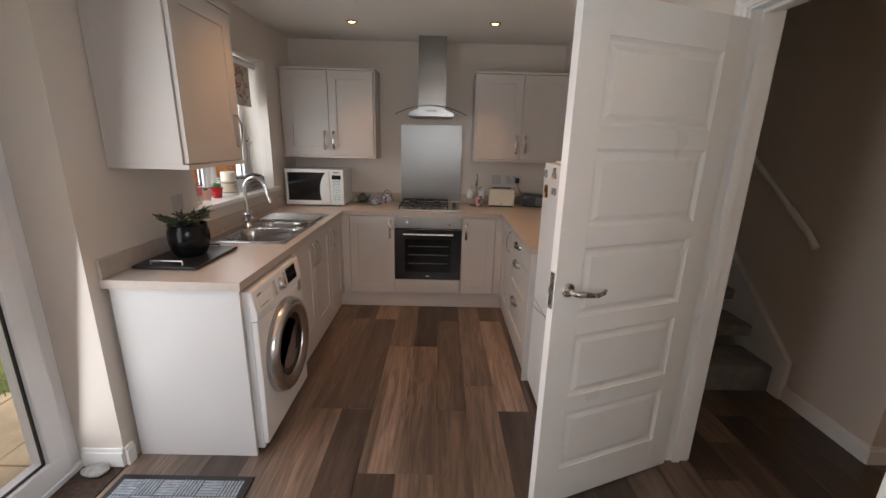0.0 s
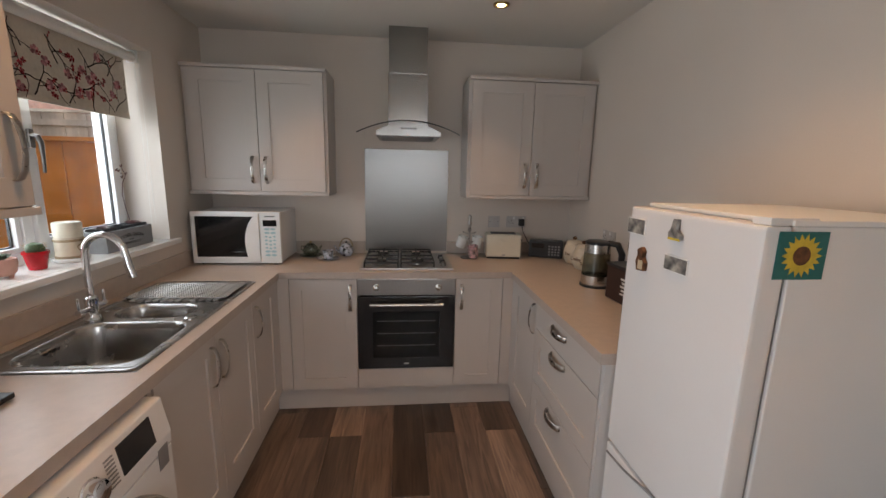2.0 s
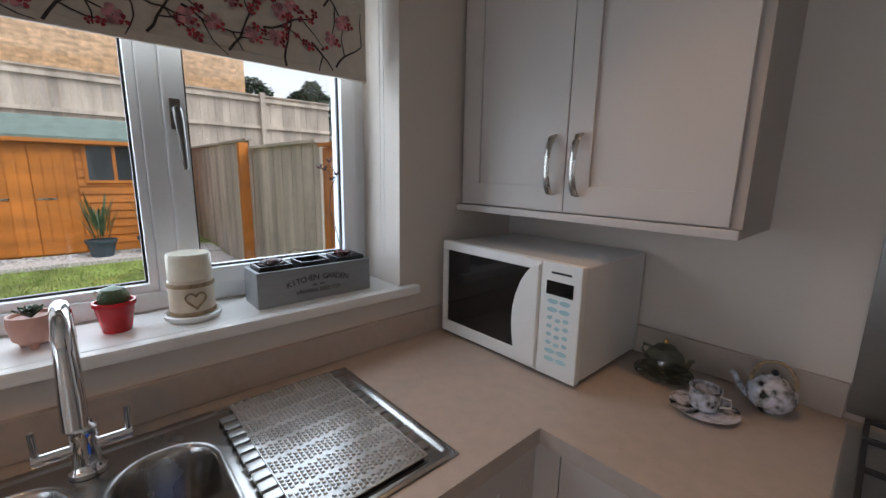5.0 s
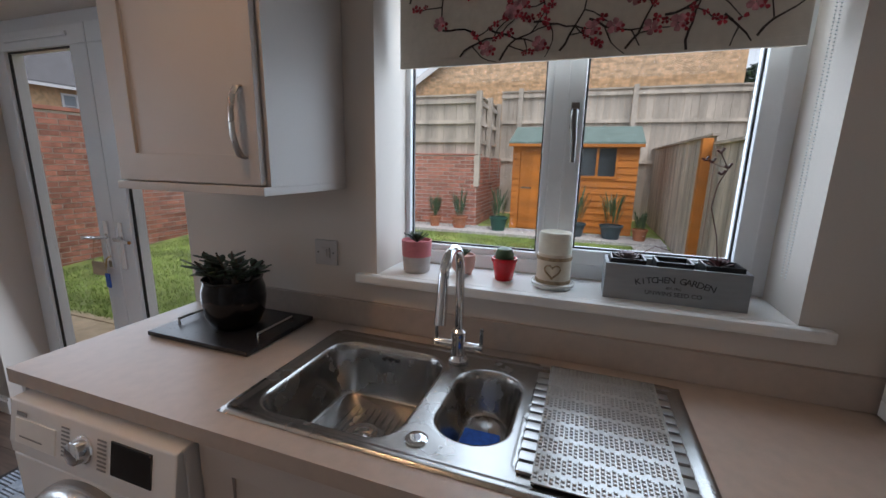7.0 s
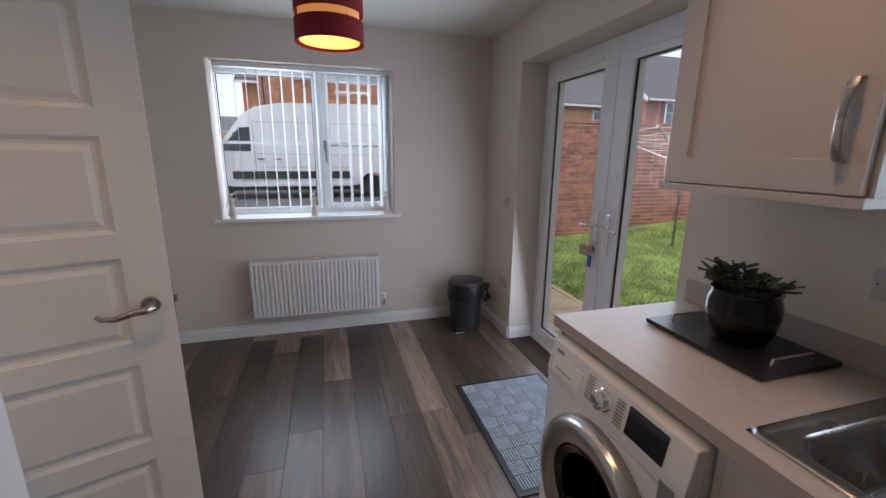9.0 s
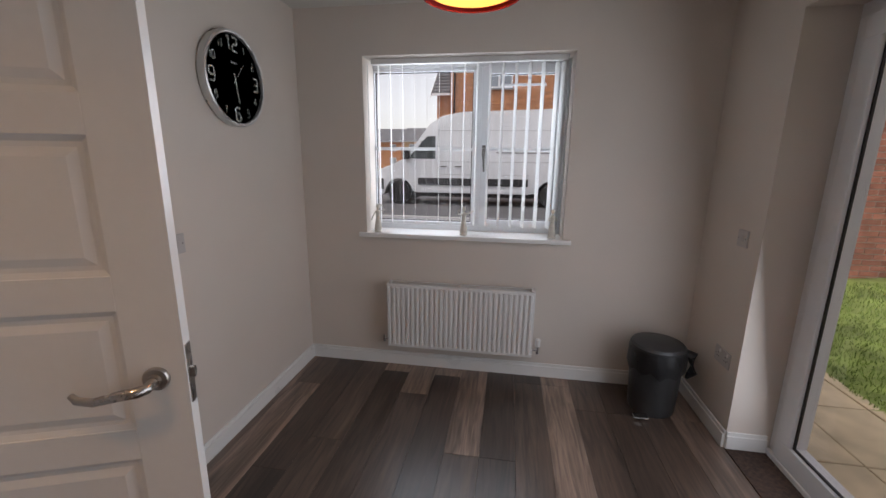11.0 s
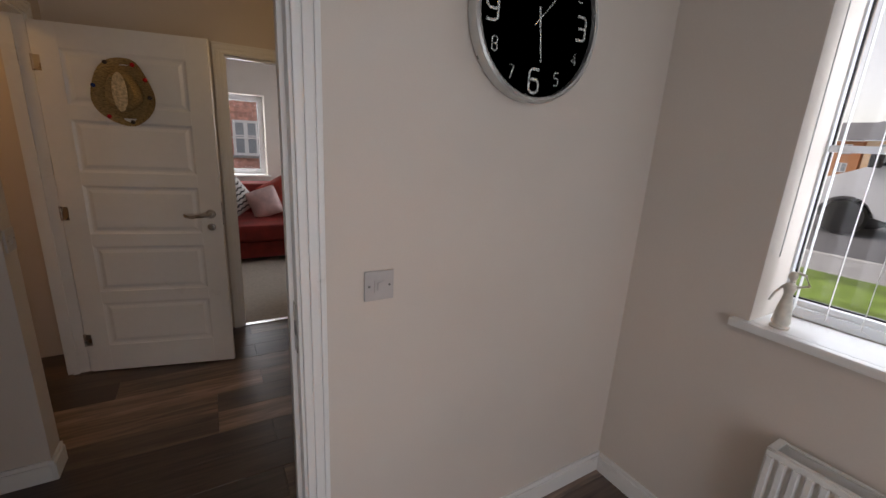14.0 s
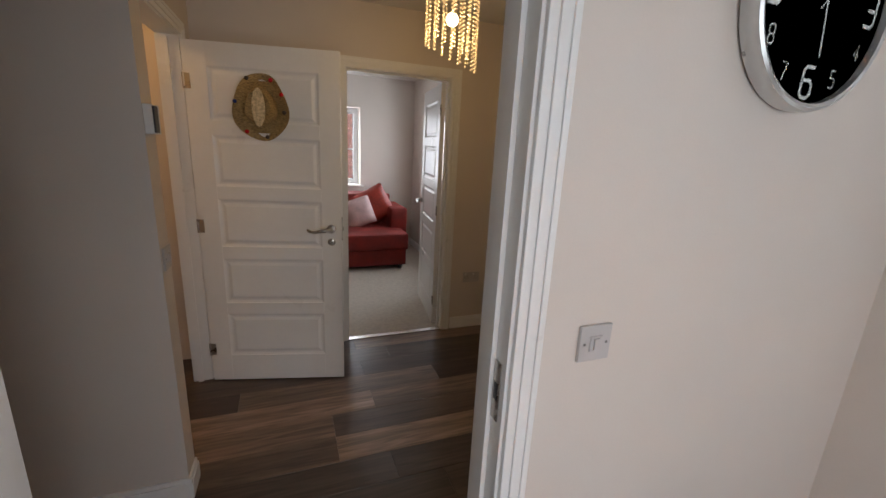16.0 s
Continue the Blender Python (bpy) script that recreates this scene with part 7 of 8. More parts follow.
for yy in (-0.038, 0.038):
    for k in range(14):
        x = FX1 - 0.075 - 0.084 * k
        tube(bm, [(x, 0.275 + yy, 1.04), (x - 0.042, 0.275 + yy, 1.018), (x - 0.084, 0.275 + yy, 1.04)], 0.001, 5)
part("link_chain", bm, WHITEPL, vb, "thin link chain", kind="stuff")
bm = bmesh.new()
tube(bm, [(FX1 - 0.02, 0.33, 2.07), (FX1 - 0.02, 0.33, 1.2)], 0.0018, 6)
part("control_cord", bm, WHITEPL, vb)


def figurine(x, y, pose_k, label):
    ob = thing("figurine", (x, y, 0.975), label, "figurine", "figurines on the window sill")
    z = 0.975
    bm = bmesh.new()
    lathe(bm, [(0.026, z), (0.028, z + 0.006), (0.022, z + 0.012), (0.026, z + 0.02), (0.021, z + 0.06), (0.014, z + 0.10), (0.012, z + 0.115), (0.017, z + 0.135), (0.014, z + 0.148), (0.006, z + 0.154), (0.006, z + 0.160)], x, y, 18)
    lathe(bm, [(0.004, z + 0.158), (0.0115, z + 0.168), (0.0125, z + 0.178), (0.008, z + 0.188), (0.002, z + 0.191)], x, y, 14)
    if pose_k == 0:
        tube(bm, [(x - 0.015, y, z + 0.142), (x - 0.045, y, z + 0.155), (x - 0.03, y, z + 0.185), (x - 0.01, y, z + 0.19)], 0.004, 7)
        tube(bm, [(x + 0.015, y, z + 0.142), (x + 0.035, y, z + 0.11), (x + 0.045, y, z + 0.08)], 0.004, 7)
    elif pose_k == 1:
        tube(bm, [(x - 0.015, y, z + 0.142), (x - 0.04, y, z + 0.15), (x - 0.065, y, z + 0.165)], 0.004, 7)
        tube(bm, [(x + 0.015, y, z + 0.142), (x + 0.038, y, z + 0.14), (x + 0.03, y, z + 0.17)], 0.004, 7)
    else:
        tube(bm, [(x - 0.015, y, z + 0.14), (x - 0.03, y + 0.01, z + 0.12), (x, y + 0.018, z + 0.115)], 0.004, 7)
        tube(bm, [(x + 0.015, y, z + 0.14), (x + 0.03, y + 0.01, z + 0.12), (x, y + 0.018, z + 0.115)], 0.004, 7)
    part("figure", bm, FIGURE, ob, smooth=True)


figurine(2.075, 0.335, 0, "small cream carved figurine with a raised arm")
figurine(1.475, 0.335, 1, "small cream carved figurine with outstretched arms")
figurine(0.895, 0.335, 2, "small cream carved figurine with folded arms")

# ---- hall ----
th = thing("thermostat", (3.70, 2.585, 1.50), "white thermostat with a dark screen on the wall end", "thermostat")
bbox("casing", (3.640, 3.724, 2.557, 2.585, 1.50, 1.60), WHITEPL, th, bevel=0.006, seg=3)
bbox("screen", (3.642, 3.686, 2.552, 2.558, 1.506, 1.594), BLACK, th, bevel=0.001)
plate(3.695, 2.585, 1.05, "-y", 0.086, kind="switch", name="light_switch", label="white light switch on the end of the stair wall")
plate(4.9, 0.72, 0.45, "-x", label="low white double socket in the hall")

HATM = Matrix.Translation((4.578, 2.622, 0)) @ Matrix.Rotation(math.atan2(1.822 - 2.63, 4.385 - 4.581), 4, "Z") @ Matrix.Translation((0.39, -0.0185, 1.665))
ht = thing("straw_hat", HATM.translation, "woven straw hat with coloured pompoms hung on the door", "hat")
bm = bmesh.new()
rings = []
for j, (r, d) in enumerate(((1.0, 0.030), (0.8, 0.012), (0.56, 0.016), (0.54, 0.06), (0.44, 0.092), (0.2, 0.088), (0.02, 0.08))):
    ring = []
    for k in range(40):
        a = 2 * math.pi * k / 40
        fold = 0.032 * math.cos(2 * a) * (r > 0.7) * r
        x, z = 0.142 * r * math.cos(a) * (1 + 0.10 * math.cos(3 * a + 1)), 0.175 * r * math.sin(a)
        dent = -0.02 * (r < 0.5) * math.exp(-(x / 0.03) ** 2)
        ring.append(bm.verts.new(HATM @ Vector((x, -(d + fold + 0.008 + dent), z))))
    rings.append(ring)
for a, b in zip(rings, rings[1:]):
    for k in range(40):
        bm.faces.new((a[k], a[(k + 1) % 40], b[(k + 1) % 40], b[k]))
bm.faces.new(rings[-1])
hb_ = part("hat_body", bm, STRAW, ht, smooth=True)
bm = bmesh.new()
lathe(bm, [(1.0, 0), (0.97, 0.004), (0.5, 0.006), (0.05, 0.006)], seg=28, m=HATM @ Matrix.Translation((0.004, -0.098, -0.005)) @ Matrix.Rotation(radians(90), 4, "X") @ Matrix.Diagonal((0.034, 0.098, 1, 1)))
part("hat_crown_inlay", bm, STRAWIN, ht, "pale straw crown", smooth=True)
for k, a in enumerate((60, 118, 172, 235, 285, 352, 25)):
    bm = bmesh.new()
    bmesh.ops.create_icosphere(bm, subdivisions=2, radius=0.011)
    c = HATM @ Vector((0.125 * math.cos(radians(a)), -0.062, 0.158 * math.sin(radians(a))))
    bmesh.ops.translate(bm, verts=bm.verts, vec=c)
    part("pompom", bm, (RED, TWIG, BLUECH, RED, TWIG, TWIG, RED)[k], ht, "small wool pompom", smooth=True)

cl = thing("crystal_pendant", (3.95, 1.37, 2.1), "hanging crystal bead ceiling light glowing warmly", "pendant light")
ccx, ccy = 3.95, 1.37
lbox("ceiling_plate", [(0.15, 2.399), (0.15, 2.39), (0.12, 2.385)], ccx, ccy, CHROME, cl)
bm = bmesh.new()
rb_ = []
for R, n in ((0.125, 18), (0.085, 11)):
    for k in range(n):
        a = 2 * math.pi * k / n
        low = 1.87 + 0.11 * (0.5 + 0.5 * math.sin(a * 1.0 + 0.6)) + (0.06 if R < 0.1 else 0)
        z = 2.375
        while z > low:
            c = Vector((ccx + R * math.cos(a), ccy + R * math.sin(a), z))
            vs = [bm.verts.new(c + Vector(v) * 0.0068) for v in ((1, 0, 0), (0, 1, 0), (-1, 0, 0), (0, -1, 0), (0, 0, 1), (0, 0, -1))]
            for f in ((0, 1, 4), (1, 2, 4), (2, 3, 4), (3, 0, 4), (1, 0, 5), (2, 1, 5), (3, 2, 5), (0, 3, 5)):
                bm.faces.new([vs[i] for i in f])
            z -= 0.0185
part("bead_drape", bm, CRYSTAL, cl, "strands of crystal beads given an amber glow of their own", kind="stuff")
bm = bmesh.new()
bmesh.ops.create_uvsphere(bm, u_segments=20, v_segments=12, radius=0.03)
bmesh.ops.translate(bm, verts=bm.verts, vec=(ccx, ccy, 2.10))
part("bulb", bm, BULB, cl, "glowing bulb", smooth=True)
# small recessed hall light; only its face glows, no lamp behind it
sm = thing("hall_ceiling_light", (4.45, 1.5, 2.4), "small recessed warm light in the hall ceiling", "ceiling light")
lbox("bezel", [(0.045, 2.3995), (0.043, 2.392), (0.03, 2.391)], 4.55, 1.62, NICKEL, sm)
lbox("lamp_face", [(0.028, 2.391), (0.026, 2.389)], 4.55, 1.62, SPOTGLOW, sm)


# ---- lounge ----
def cushion(name, cx, cy, cz, w, h, t, m, material, label, stripes=None):
    ob = thing(name, (cx, cy, cz), label, "cushion")
    bm = bmesh.new()
    n = 14
    M = Matrix.Translation((cx, cy, cz)) @ m
    for s in (1, -1):
        g = [[bm.verts.new(M @ Vector(((i / n - 0.5) * w, s * t * 0.5 * ((1 - abs(2 * i / n - 1) ** 2.5) * (1 - abs(2 * j / n - 1) ** 2.5)) ** 0.5, (j / n - 0.5) * h))) for j in range(n + 1)] for i in range(n + 1)]
        for i in range(n):
            for j in range(n):
                bm.faces.new((g[i][j], g[i + 1][j], g[i + 1][j + 1], g[i][j + 1]))
    bmesh.ops.remove_doubles(bm, verts=bm.verts, dist=0.0005)
    part("cover", bm, material, ob, smooth=True)
    return ob


sofa = thing("corner_sofa", (7.2, 1.4, 0), "rust-red velour corner sofa with loose cushions", "sofa")
bbox("base", (6.62, 7.86, 0.80, 3.2, 0.06, 0.26), SOFA, sofa, "dark red upholstered base", bevel=0.02, seg=3, smooth=True)
bbox("seat", (6.58, 7.55, 0.78, 1.75, 0.26, 0.46), SOFA, sofa, "red seat cushion", bevel=0.05, seg=4, smooth=True)
bbox("seat", (6.95, 7.55, 1.77, 3.15, 0.26, 0.46), SOFA, sofa, "red seat cushion", bevel=0.05, seg=4, smooth=True)
bbox("backrest", (7.50, 7.86, 0.80, 3.2, 0.26, 0.84), SOFA, sofa, "red upholstered backrest", bevel=0.07, seg=4, smooth=True)
bbox("armrest", (6.95, 7.60, 0.70, 0.92, 0.1, 0.72), SOFA, sofa, "red upholstered arm", bevel=0.06, seg=4, smooth=True)
for xx in (6.68, 7.78):
    for yy in (0.86, 3.1):
        lbox("foot", [(0.025, 0.008), (0.03, 0.07)], xx, yy, BLACK, sofa, seg=12)
cushion("cushion", 7.28, 1.08, 0.70, 0.46, 0.46, 0.18, Matrix.Rotation(radians(70), 4, "Z") @ Matrix.Rotation(radians(30), 4, "Y"), SATIN, "shiny red satin cushion on the sofa")
cushion("cushion", 7.12, 1.30, 0.64, 0.36, 0.36, 0.14, Matrix.Rotation(radians(80), 4, "Z") @ Matrix.Rotation(radians(20), 4, "Y"), PALECUSH, "pale pink and red cushion on the sofa")
q = cushion("cushion", 7.20, 1.66, 0.68, 0.42, 0.42, 0.15, Matrix.Rotation(radians(95), 4, "Z") @ Matrix.Rotation(radians(35), 4, "Y"), GREYCARD, "black and white zigzag striped cushion on the sofa")
QM = Matrix.Translation((7.20, 1.66, 0.68)) @ Matrix.Rotation(radians(95), 4, "Z") @ Matrix.Rotation(radians(35), 4, "Y")
bm = bmesh.new()
for k in range(7):
    zc = -0.17 + 0.056 * k
    for j in range(13):
        u0, u1 = -0.19 + 0.029 * j, -0.161 + 0.029 * j
        f = lambda u, z: QM @ Vector((u, 0.0765 * max(0.05, (1 - abs(2 * u / 0.42) ** 2.5) * (1 - min(1, abs(2 * z / 0.42)) ** 2.5)) ** 0.5, z))
        za, zb = (zc, zc + 0.016) if j % 2 else (zc + 0.016, zc)
        bm.faces.new([bm.verts.new(f(u0, za)), bm.verts.new(f(u1, zb)), bm.verts.new(f(u1, zb + 0.02)), bm.verts.new(f(u0, za + 0.02))])
part("zigzag_stripes", bm, ZIG, q, "black zigzag stripes", kind="stuff")


# ---- outdoors ----
def zg(x):
    return -0.13 + 0.38 * min(1, max(0, (-1.3 - x) / 5.0))


bm = bmesh.new()
R = 700
vs = [bm.verts.new(p) for p in ((-R, -R, -0.32), (R, -R, -0.32), (R, R, -0.32), (-R, R, -0.32))]
bm.faces.new(vs)
part("ground", bm, mat("far_ground", (0.16, 0.16, 0.12), 0.95, var=0.2, scale=0.1), None, "open ground round the houses", kind="structure")
bm = bmesh.new()
prev = None
for i in range(25):
    x = -1.27 - i * (7.6 / 24)
    row = [bm.verts.new((x, y, zg(x))) for y in (-2.9, 0, 3, 5.3)]
    if prev:
        for k in range(3):
            bm.faces.new((prev[k], prev[k + 1], row[k + 1], row[k]))
    prev = row
part("lawn", bm, GRASSM, None, "short green garden lawn", kind="structure")
rng = np.random.default_rng(4)
N = 42000
gx = -1.3 - 4.7 * rng.random(N) ** 1.15
gy = -2.6 + 7.3 * rng.random(N)
ang, hgt = rng.random(N) * 6.28, 0.022 + 0.022 * rng.random(N)
gz = np.array([zg(v) for v in gx])
dx, dy = np.cos(ang) * 0.006, np.sin(ang) * 0.006
lx, ly = (rng.random(N) - 0.5) * 0.03, (rng.random(N) - 0.5) * 0.03
V = np.stack([np.stack([gx - dx, gy - dy, gz], 1), np.stack([gx + dx, gy + dy, gz], 1), np.stack([gx + lx, gy + ly, gz + hgt], 1)], 1).reshape(-1, 3)
me = bpy.data.meshes.new("grass")
me.from_pydata(V.tolist(), [], [(3 * i, 3 * i + 1, 3 * i + 2) for i in range(N)])
me.materials.append(BLADE)
tagged(new("grass", me), "short mown grass blades", "grass", kind="stuff")

N = 5200
px_ = np.where(rng.random(N) < 0.72, -6.42 + 0.62 * rng.random(N), -6.4 + 4.2 * rng.random(N))
py_ = np.where(px_ < -5.8, -2.7 + 7.8 * rng.random(N), 4.72 + 0.42 * rng.random(N))
verts, faces = [], []
for i in range(N):
    x, y = float(px_[i]), float(py_[i])
    s = 0.018 + 0.02 * float(rng.random())
    z, a = zg(x) + 0.008, float(rng.random()) * 6.28
    b = len(verts)
    for k in range(4):
        verts.append((x + s * math.cos(a + k * 1.57), y + s * math.sin(a + k * 1.57), z))
    verts.append((x, y, z + s * 0.8))
    faces += [(b, b + 1, b + 4), (b + 1, b + 2, b + 4), (b + 2, b + 3, b + 4), (b + 3, b, b + 4)]
me = bpy.data.meshes.new("gravel")
me.from_pydata(verts, [], faces)
me.materials.append(GRAVEL)
tagged(new("gravel", me), "pale grey loose gravel border", "gravel", kind="stuff")
structure("gravel_bed", [(-6.45, -5.78, -2.8, 5.2, 0.1, 0.262), (-5.78, -4.9, 4.7, 5.2, 0.1, 0.232), (-4.9, -3.6, 4.7, 5.2, 0.0, 0.12)], GRAVEL, "pale gravel border beside the lawn")

# brickwork
BL_, BH_, BG = 0.212, 0.062, 0.013
bmb = bmesh.new()
box(bmb, -BL_ / 2, BL_ / 2, -0.008, 0.02, -BH_ / 2, BH_ / 2)
bmesh.ops.bevel(bmb, geom=list(bmb.edges), offset=0.003, segments=1, affect="EDGES")
brick_me = bpy.data.meshes.new("brick")
bmb.to_mesh(brick_me)
bmb.free()
brick_me.materials.append(BRICKR)


def brickwork(parent, org, u, n, length, z0, z1, material, limit=0, holes=()):
    """Bricks on a wall's face from org along u, standing out along n. limit: how many are parts of their own."""
    verts, faces, made = [], [], 0
    rows = int((z1 - z0) / (BH_ + BG))
    base = BASE.get(parent.name, Vector())
    for r in range(rows):
        z = z0 + (r + 0.5) * (BH_ + BG)
        s = -(BL_ + BG) / 2 if r % 2 else 0.0
        while s < length:
            a, b = max(0, s), min(length, s + BL_)
            s += BL_ + BG
            if b - a < 0.03 or any(h[0] < b and a < h[1] and h[2] < z + 0.03 and z - 0.03 < h[3] for h in holes):
                continue
            c = (a + b) / 2
            if made < limit and b - a > 0.2 and 0.25 * rows < r:
                o = new("brick", brick_me)
                o.parent = parent
                o.matrix_basis = Matrix(((u[0], -n[0], 0, org[0] + u[0] * c - base[0]), (u[1], -n[1], 0, org[1] + u[1] * c - base[1]), (0, 0, 1, z - base[2]), (0, 0, 0, 1)))
                made += 1
                continue
            k = len(verts)
            for q, zz, d in ((a, z - BH_ / 2, 0.008), (b, z - BH_ / 2, 0.008), (b, z + BH_ / 2, 0.008), (a, z + BH_ / 2, 0.008), (a, z - BH_ / 2, -0.002), (b, z - BH_ / 2, -0.002), (b, z + BH_ / 2, -0.002), (a, z + BH_ / 2, -0.002)):
                verts.append((org[0] + u[0] * q + n[0] * d - base[0], org[1] + u[1] * q + n[1] * d - base[1], zz - base[2]))
            faces += [(k, k + 1, k + 2, k + 3), (k, k + 4, k + 5, k + 1), (k + 1, k + 5, k + 6, k + 2), (k + 2, k + 6, k + 7, k + 3), (k + 3, k + 7, k + 4, k)]
    if verts:
        me = bpy.data.meshes.new("brick_courses")
        me.from_pydata(verts, [], faces)
        me.materials.append(material)
        o = new("brick_courses", me)
        o.parent = parent
        o["kind"] = "stuff"


gw = thing("garden_wall", label="red brick garden retaining wall", kind="structure")
bbox("mortar_core", [(-6.75, -6.51, -3.0, 1.93, -0.3, 1.60), (-8.75, -6.75, 1.69, 1.93, -0.3, 1.60), (-6.75, -0.4, -3.05, -2.83, -0.3, 2.03), (-0.62, -0.4, -2.83, 0.07, -0.3, 2.03)], MORTAR, gw, bevel=0)
brickwork(gw, (-6.51, -2.8, 0), (0, 1), (1, 0), 4.73, 0.16, 1.60, BRICKRI, 290)
brickwork(gw, (-6.51, 1.93, 0), (-1, 0), (0, 1), 2.2, 0.16, 1.60, BRICKRI)
brickwork(gw, (-6.5, -2.83, 0), (1, 0), (0, 1), 5.9, -0.1, 2.03, BRICKRI)
bbox("coping", [(-6.78, -6.49, -3.0, 1.95, 1.605, 1.635), (-6.75, -0.4, -3.08, -2.80, 2.035, 2.085)], BRICKRI, gw, "red brick coping", bevel=0.004)


def fence_run(label, org, u, n, length, z0, z1, posts, rails, material, gap=0.1, post_drop=0.0, top=True):
    ob = thing("fence", (org[0], org[1], z0), label, "fence")
    M = Matrix(((u[0], n[0], 0, org[0]), (u[1], n[1], 0, org[1]), (0, 0, 1, 0), (0, 0, 0, 1)))
    k, s = 0, 0.0
    r = random.Random(int(length * 100))
    while s < length - 0.02:
        e = min(s + gap, length)
        dz = r.uniform(-0.008, 0.008)
        mbox("board", (s + 0.002, e - 0.002, -0.012, 0.004 + (0.006 if k % 2 else 0), z0, z1 - 0.03 + dz), M, material, ob, bevel=0)
        s, k = s + gap, k + 1
    for p in posts:
        mbox("post", (p - 0.05, p + 0.05, 0.03, 0.13, z0 - post_drop, z1 + 0.04), M, material, ob, bevel=0.004)
    for z in rails:
        mbox("rail", (0, length, 0.008, 0.06, z - 0.035, z + 0.035), M, material, ob, bevel=0.003)
    if top:
        mbox("capping", (0, length, -0.03, 0.05, z1 - 0.03, z1), M, material, ob, bevel=0.003)
    return ob


fence_run("weathered close-boarded fence standing on the brick wall", (-6.62, -2.8, 0), (0, 1), (1, 0), 4.72, 1.635, 2.73, (1.9, 3.35, 4.72), (1.88, 2.23, 2.60), FENCE, 0.125, 0.62)
fence_run("weathered close-boarded fence on the brick return wall", (-6.75, 1.81, 0), (-1, 0), (0, 1), 1.9, 1.605, 2.75, (0.8, 1.7), (1.88, 2.23, 2.60), FENCE, 0.125, 0.5)
fence_run("tall weathered fence at the end of the garden", (-8.72, 1.9, 0), (0, 1), (1, 0), 6.6, 0.3, 3.10, (0.45, 2.85, 5.0), (1.55, 2.41, 2.98), FENCE, 0.14)
fence_run("weathered side fence beside the shed", (-4.2, 5.25, 0), (-1, 0), (0, -1), 4.5, 0.05, 1.84, (), (), FENCE, 0.125)
fence_run("weathered side fence between the shed and the orange fence", (-2.3, 5.25, 0), (-1, 0), (0, -1), 1.88, -0.2, 1.74, (), (), FENCE, 0.125)
fence_run("tall weathered fence of the neighbouring garden", (-0.6, 7.5, 0), (-1, 0), (0, -1), 6.0, -0.2, 2.15, (1.2, 2.72, 4.3), (0.6, 1.4, 2.0), FENCE, 0.125)
fo = fence_run("orange-stained side fence near the house", (-0.35, 5.25, 0), (-1, 0), (0, -1), 1.9, -0.25, 1.70, (), (), ORANGE, 0.15)
pst = thing("fence_post", (-4.16, 5.13, 0), "orange-stained timber fence post", "fence post")
bbox("post", (-4.21, -4.11, 5.10, 5.20, 0.0, 1.78), ORANGE, pst, bevel=0.004)

# shed
sh = thing("garden_shed", (-7.2, 3.76, 0.2), "orange-stained timber shed with a grey-green felt roof", "shed")
sy0, sy1, sxf, sxb, sz0, sze = 2.60, 4.74, -6.55, -8.0, 0.24, 1.84
bbox("core", (sxb, sxf - 0.03, sy0 + 0.03, sy1 - 0.03, sz0, sze - 0.02), ORANGE, sh, bevel=0)
k = 0
for z in np.arange(sz0 + 0.02, sze, 0.118):
    z = float(z)
    for a, b in (((sy0, sy1),) if z > 1.80 else ((3.66, sy1), (sy0, 2.74)) if not (1.22 < z < 1.80) else ((3.66, 3.74), (4.42, sy1), (sy0, 2.74))):
        bm = bmesh.new()
        prism(bm, [(sxf - 0.028, z), (sxf + 0.002, z), (sxf - 0.014, z + 0.115), (sxf - 0.028, z + 0.115)], a, b, "y")
        part("board", bm, ORANGE, sh)
    bm = bmesh.new()
    prism(bm, [(sy1 - 0.028, z), (sy1 + 0.002, z), (sy1 - 0.014, z + 0.115), (sy1 - 0.028, z + 0.115)], sxb, sxf - 0.03, "x")
    part("board", bm, ORANGE, sh)
for a, b in ((2.75, 3.20), (3.205, 3.655)):
    d = bbox("door", (sxf - 0.03, sxf + 0.004, a, b, sz0 + 0.03, 1.78), ORANGE, sh, "orange-stained boarded shed door", bevel=0.003)
    for j in range(4):
        bbox("board", (sxf + 0.004, sxf + 0.012, a + 0.005 + 0.11 * j, a + 0.108 + 0.11 * j, sz0 + 0.04, 1.77), ORANGE, d, bevel=0.0015)
    bbox("hinge", (sxf + 0.012, sxf + 0.017, a + 0.02, a + 0.22, 1.02, 1.045), NICKEL, d, "metal tee hinge", bevel=0)
wd = bbox("window_frame", [(sxf - 0.02, sxf + 0.02, 3.74, 4.42, 1.24, 1.28), (sxf - 0.02, sxf + 0.02, 3.74, 4.42, 1.76, 1.80), (sxf - 0.02, sxf + 0.02, 3.74, 3.78, 1.28, 1.76), (sxf - 0.02, sxf + 0.02, 4.38, 4.42, 1.28, 1.76), (sxf - 0.02, sxf + 0.02, 4.06, 4.10, 1.28, 1.76)], ORANGE, sh, "timber shed window frame", bevel=0.002)
for a, b in ((3.78, 4.06), (4.10, 4.38)):
    bbox("pane", (sxf - 0.012, sxf - 0.008, a, b, 1.28, 1.76), CARGLASS, wd, "dark shed window pane", bevel=0)
bm = bmesh.new()
prism(bm, [(sxf + 0.12, 1.82), (sxf + 0.12, 1.86), (-7.25, 2.18), (sxb - 0.12, 1.86), (sxb - 0.12, 1.82), (-7.25, 2.14)], sy0 - 0.06, sy1 + 0.06, "y")
part("roof", bm, FELT, sh, "grey-green felt roof", bevel=0.004)
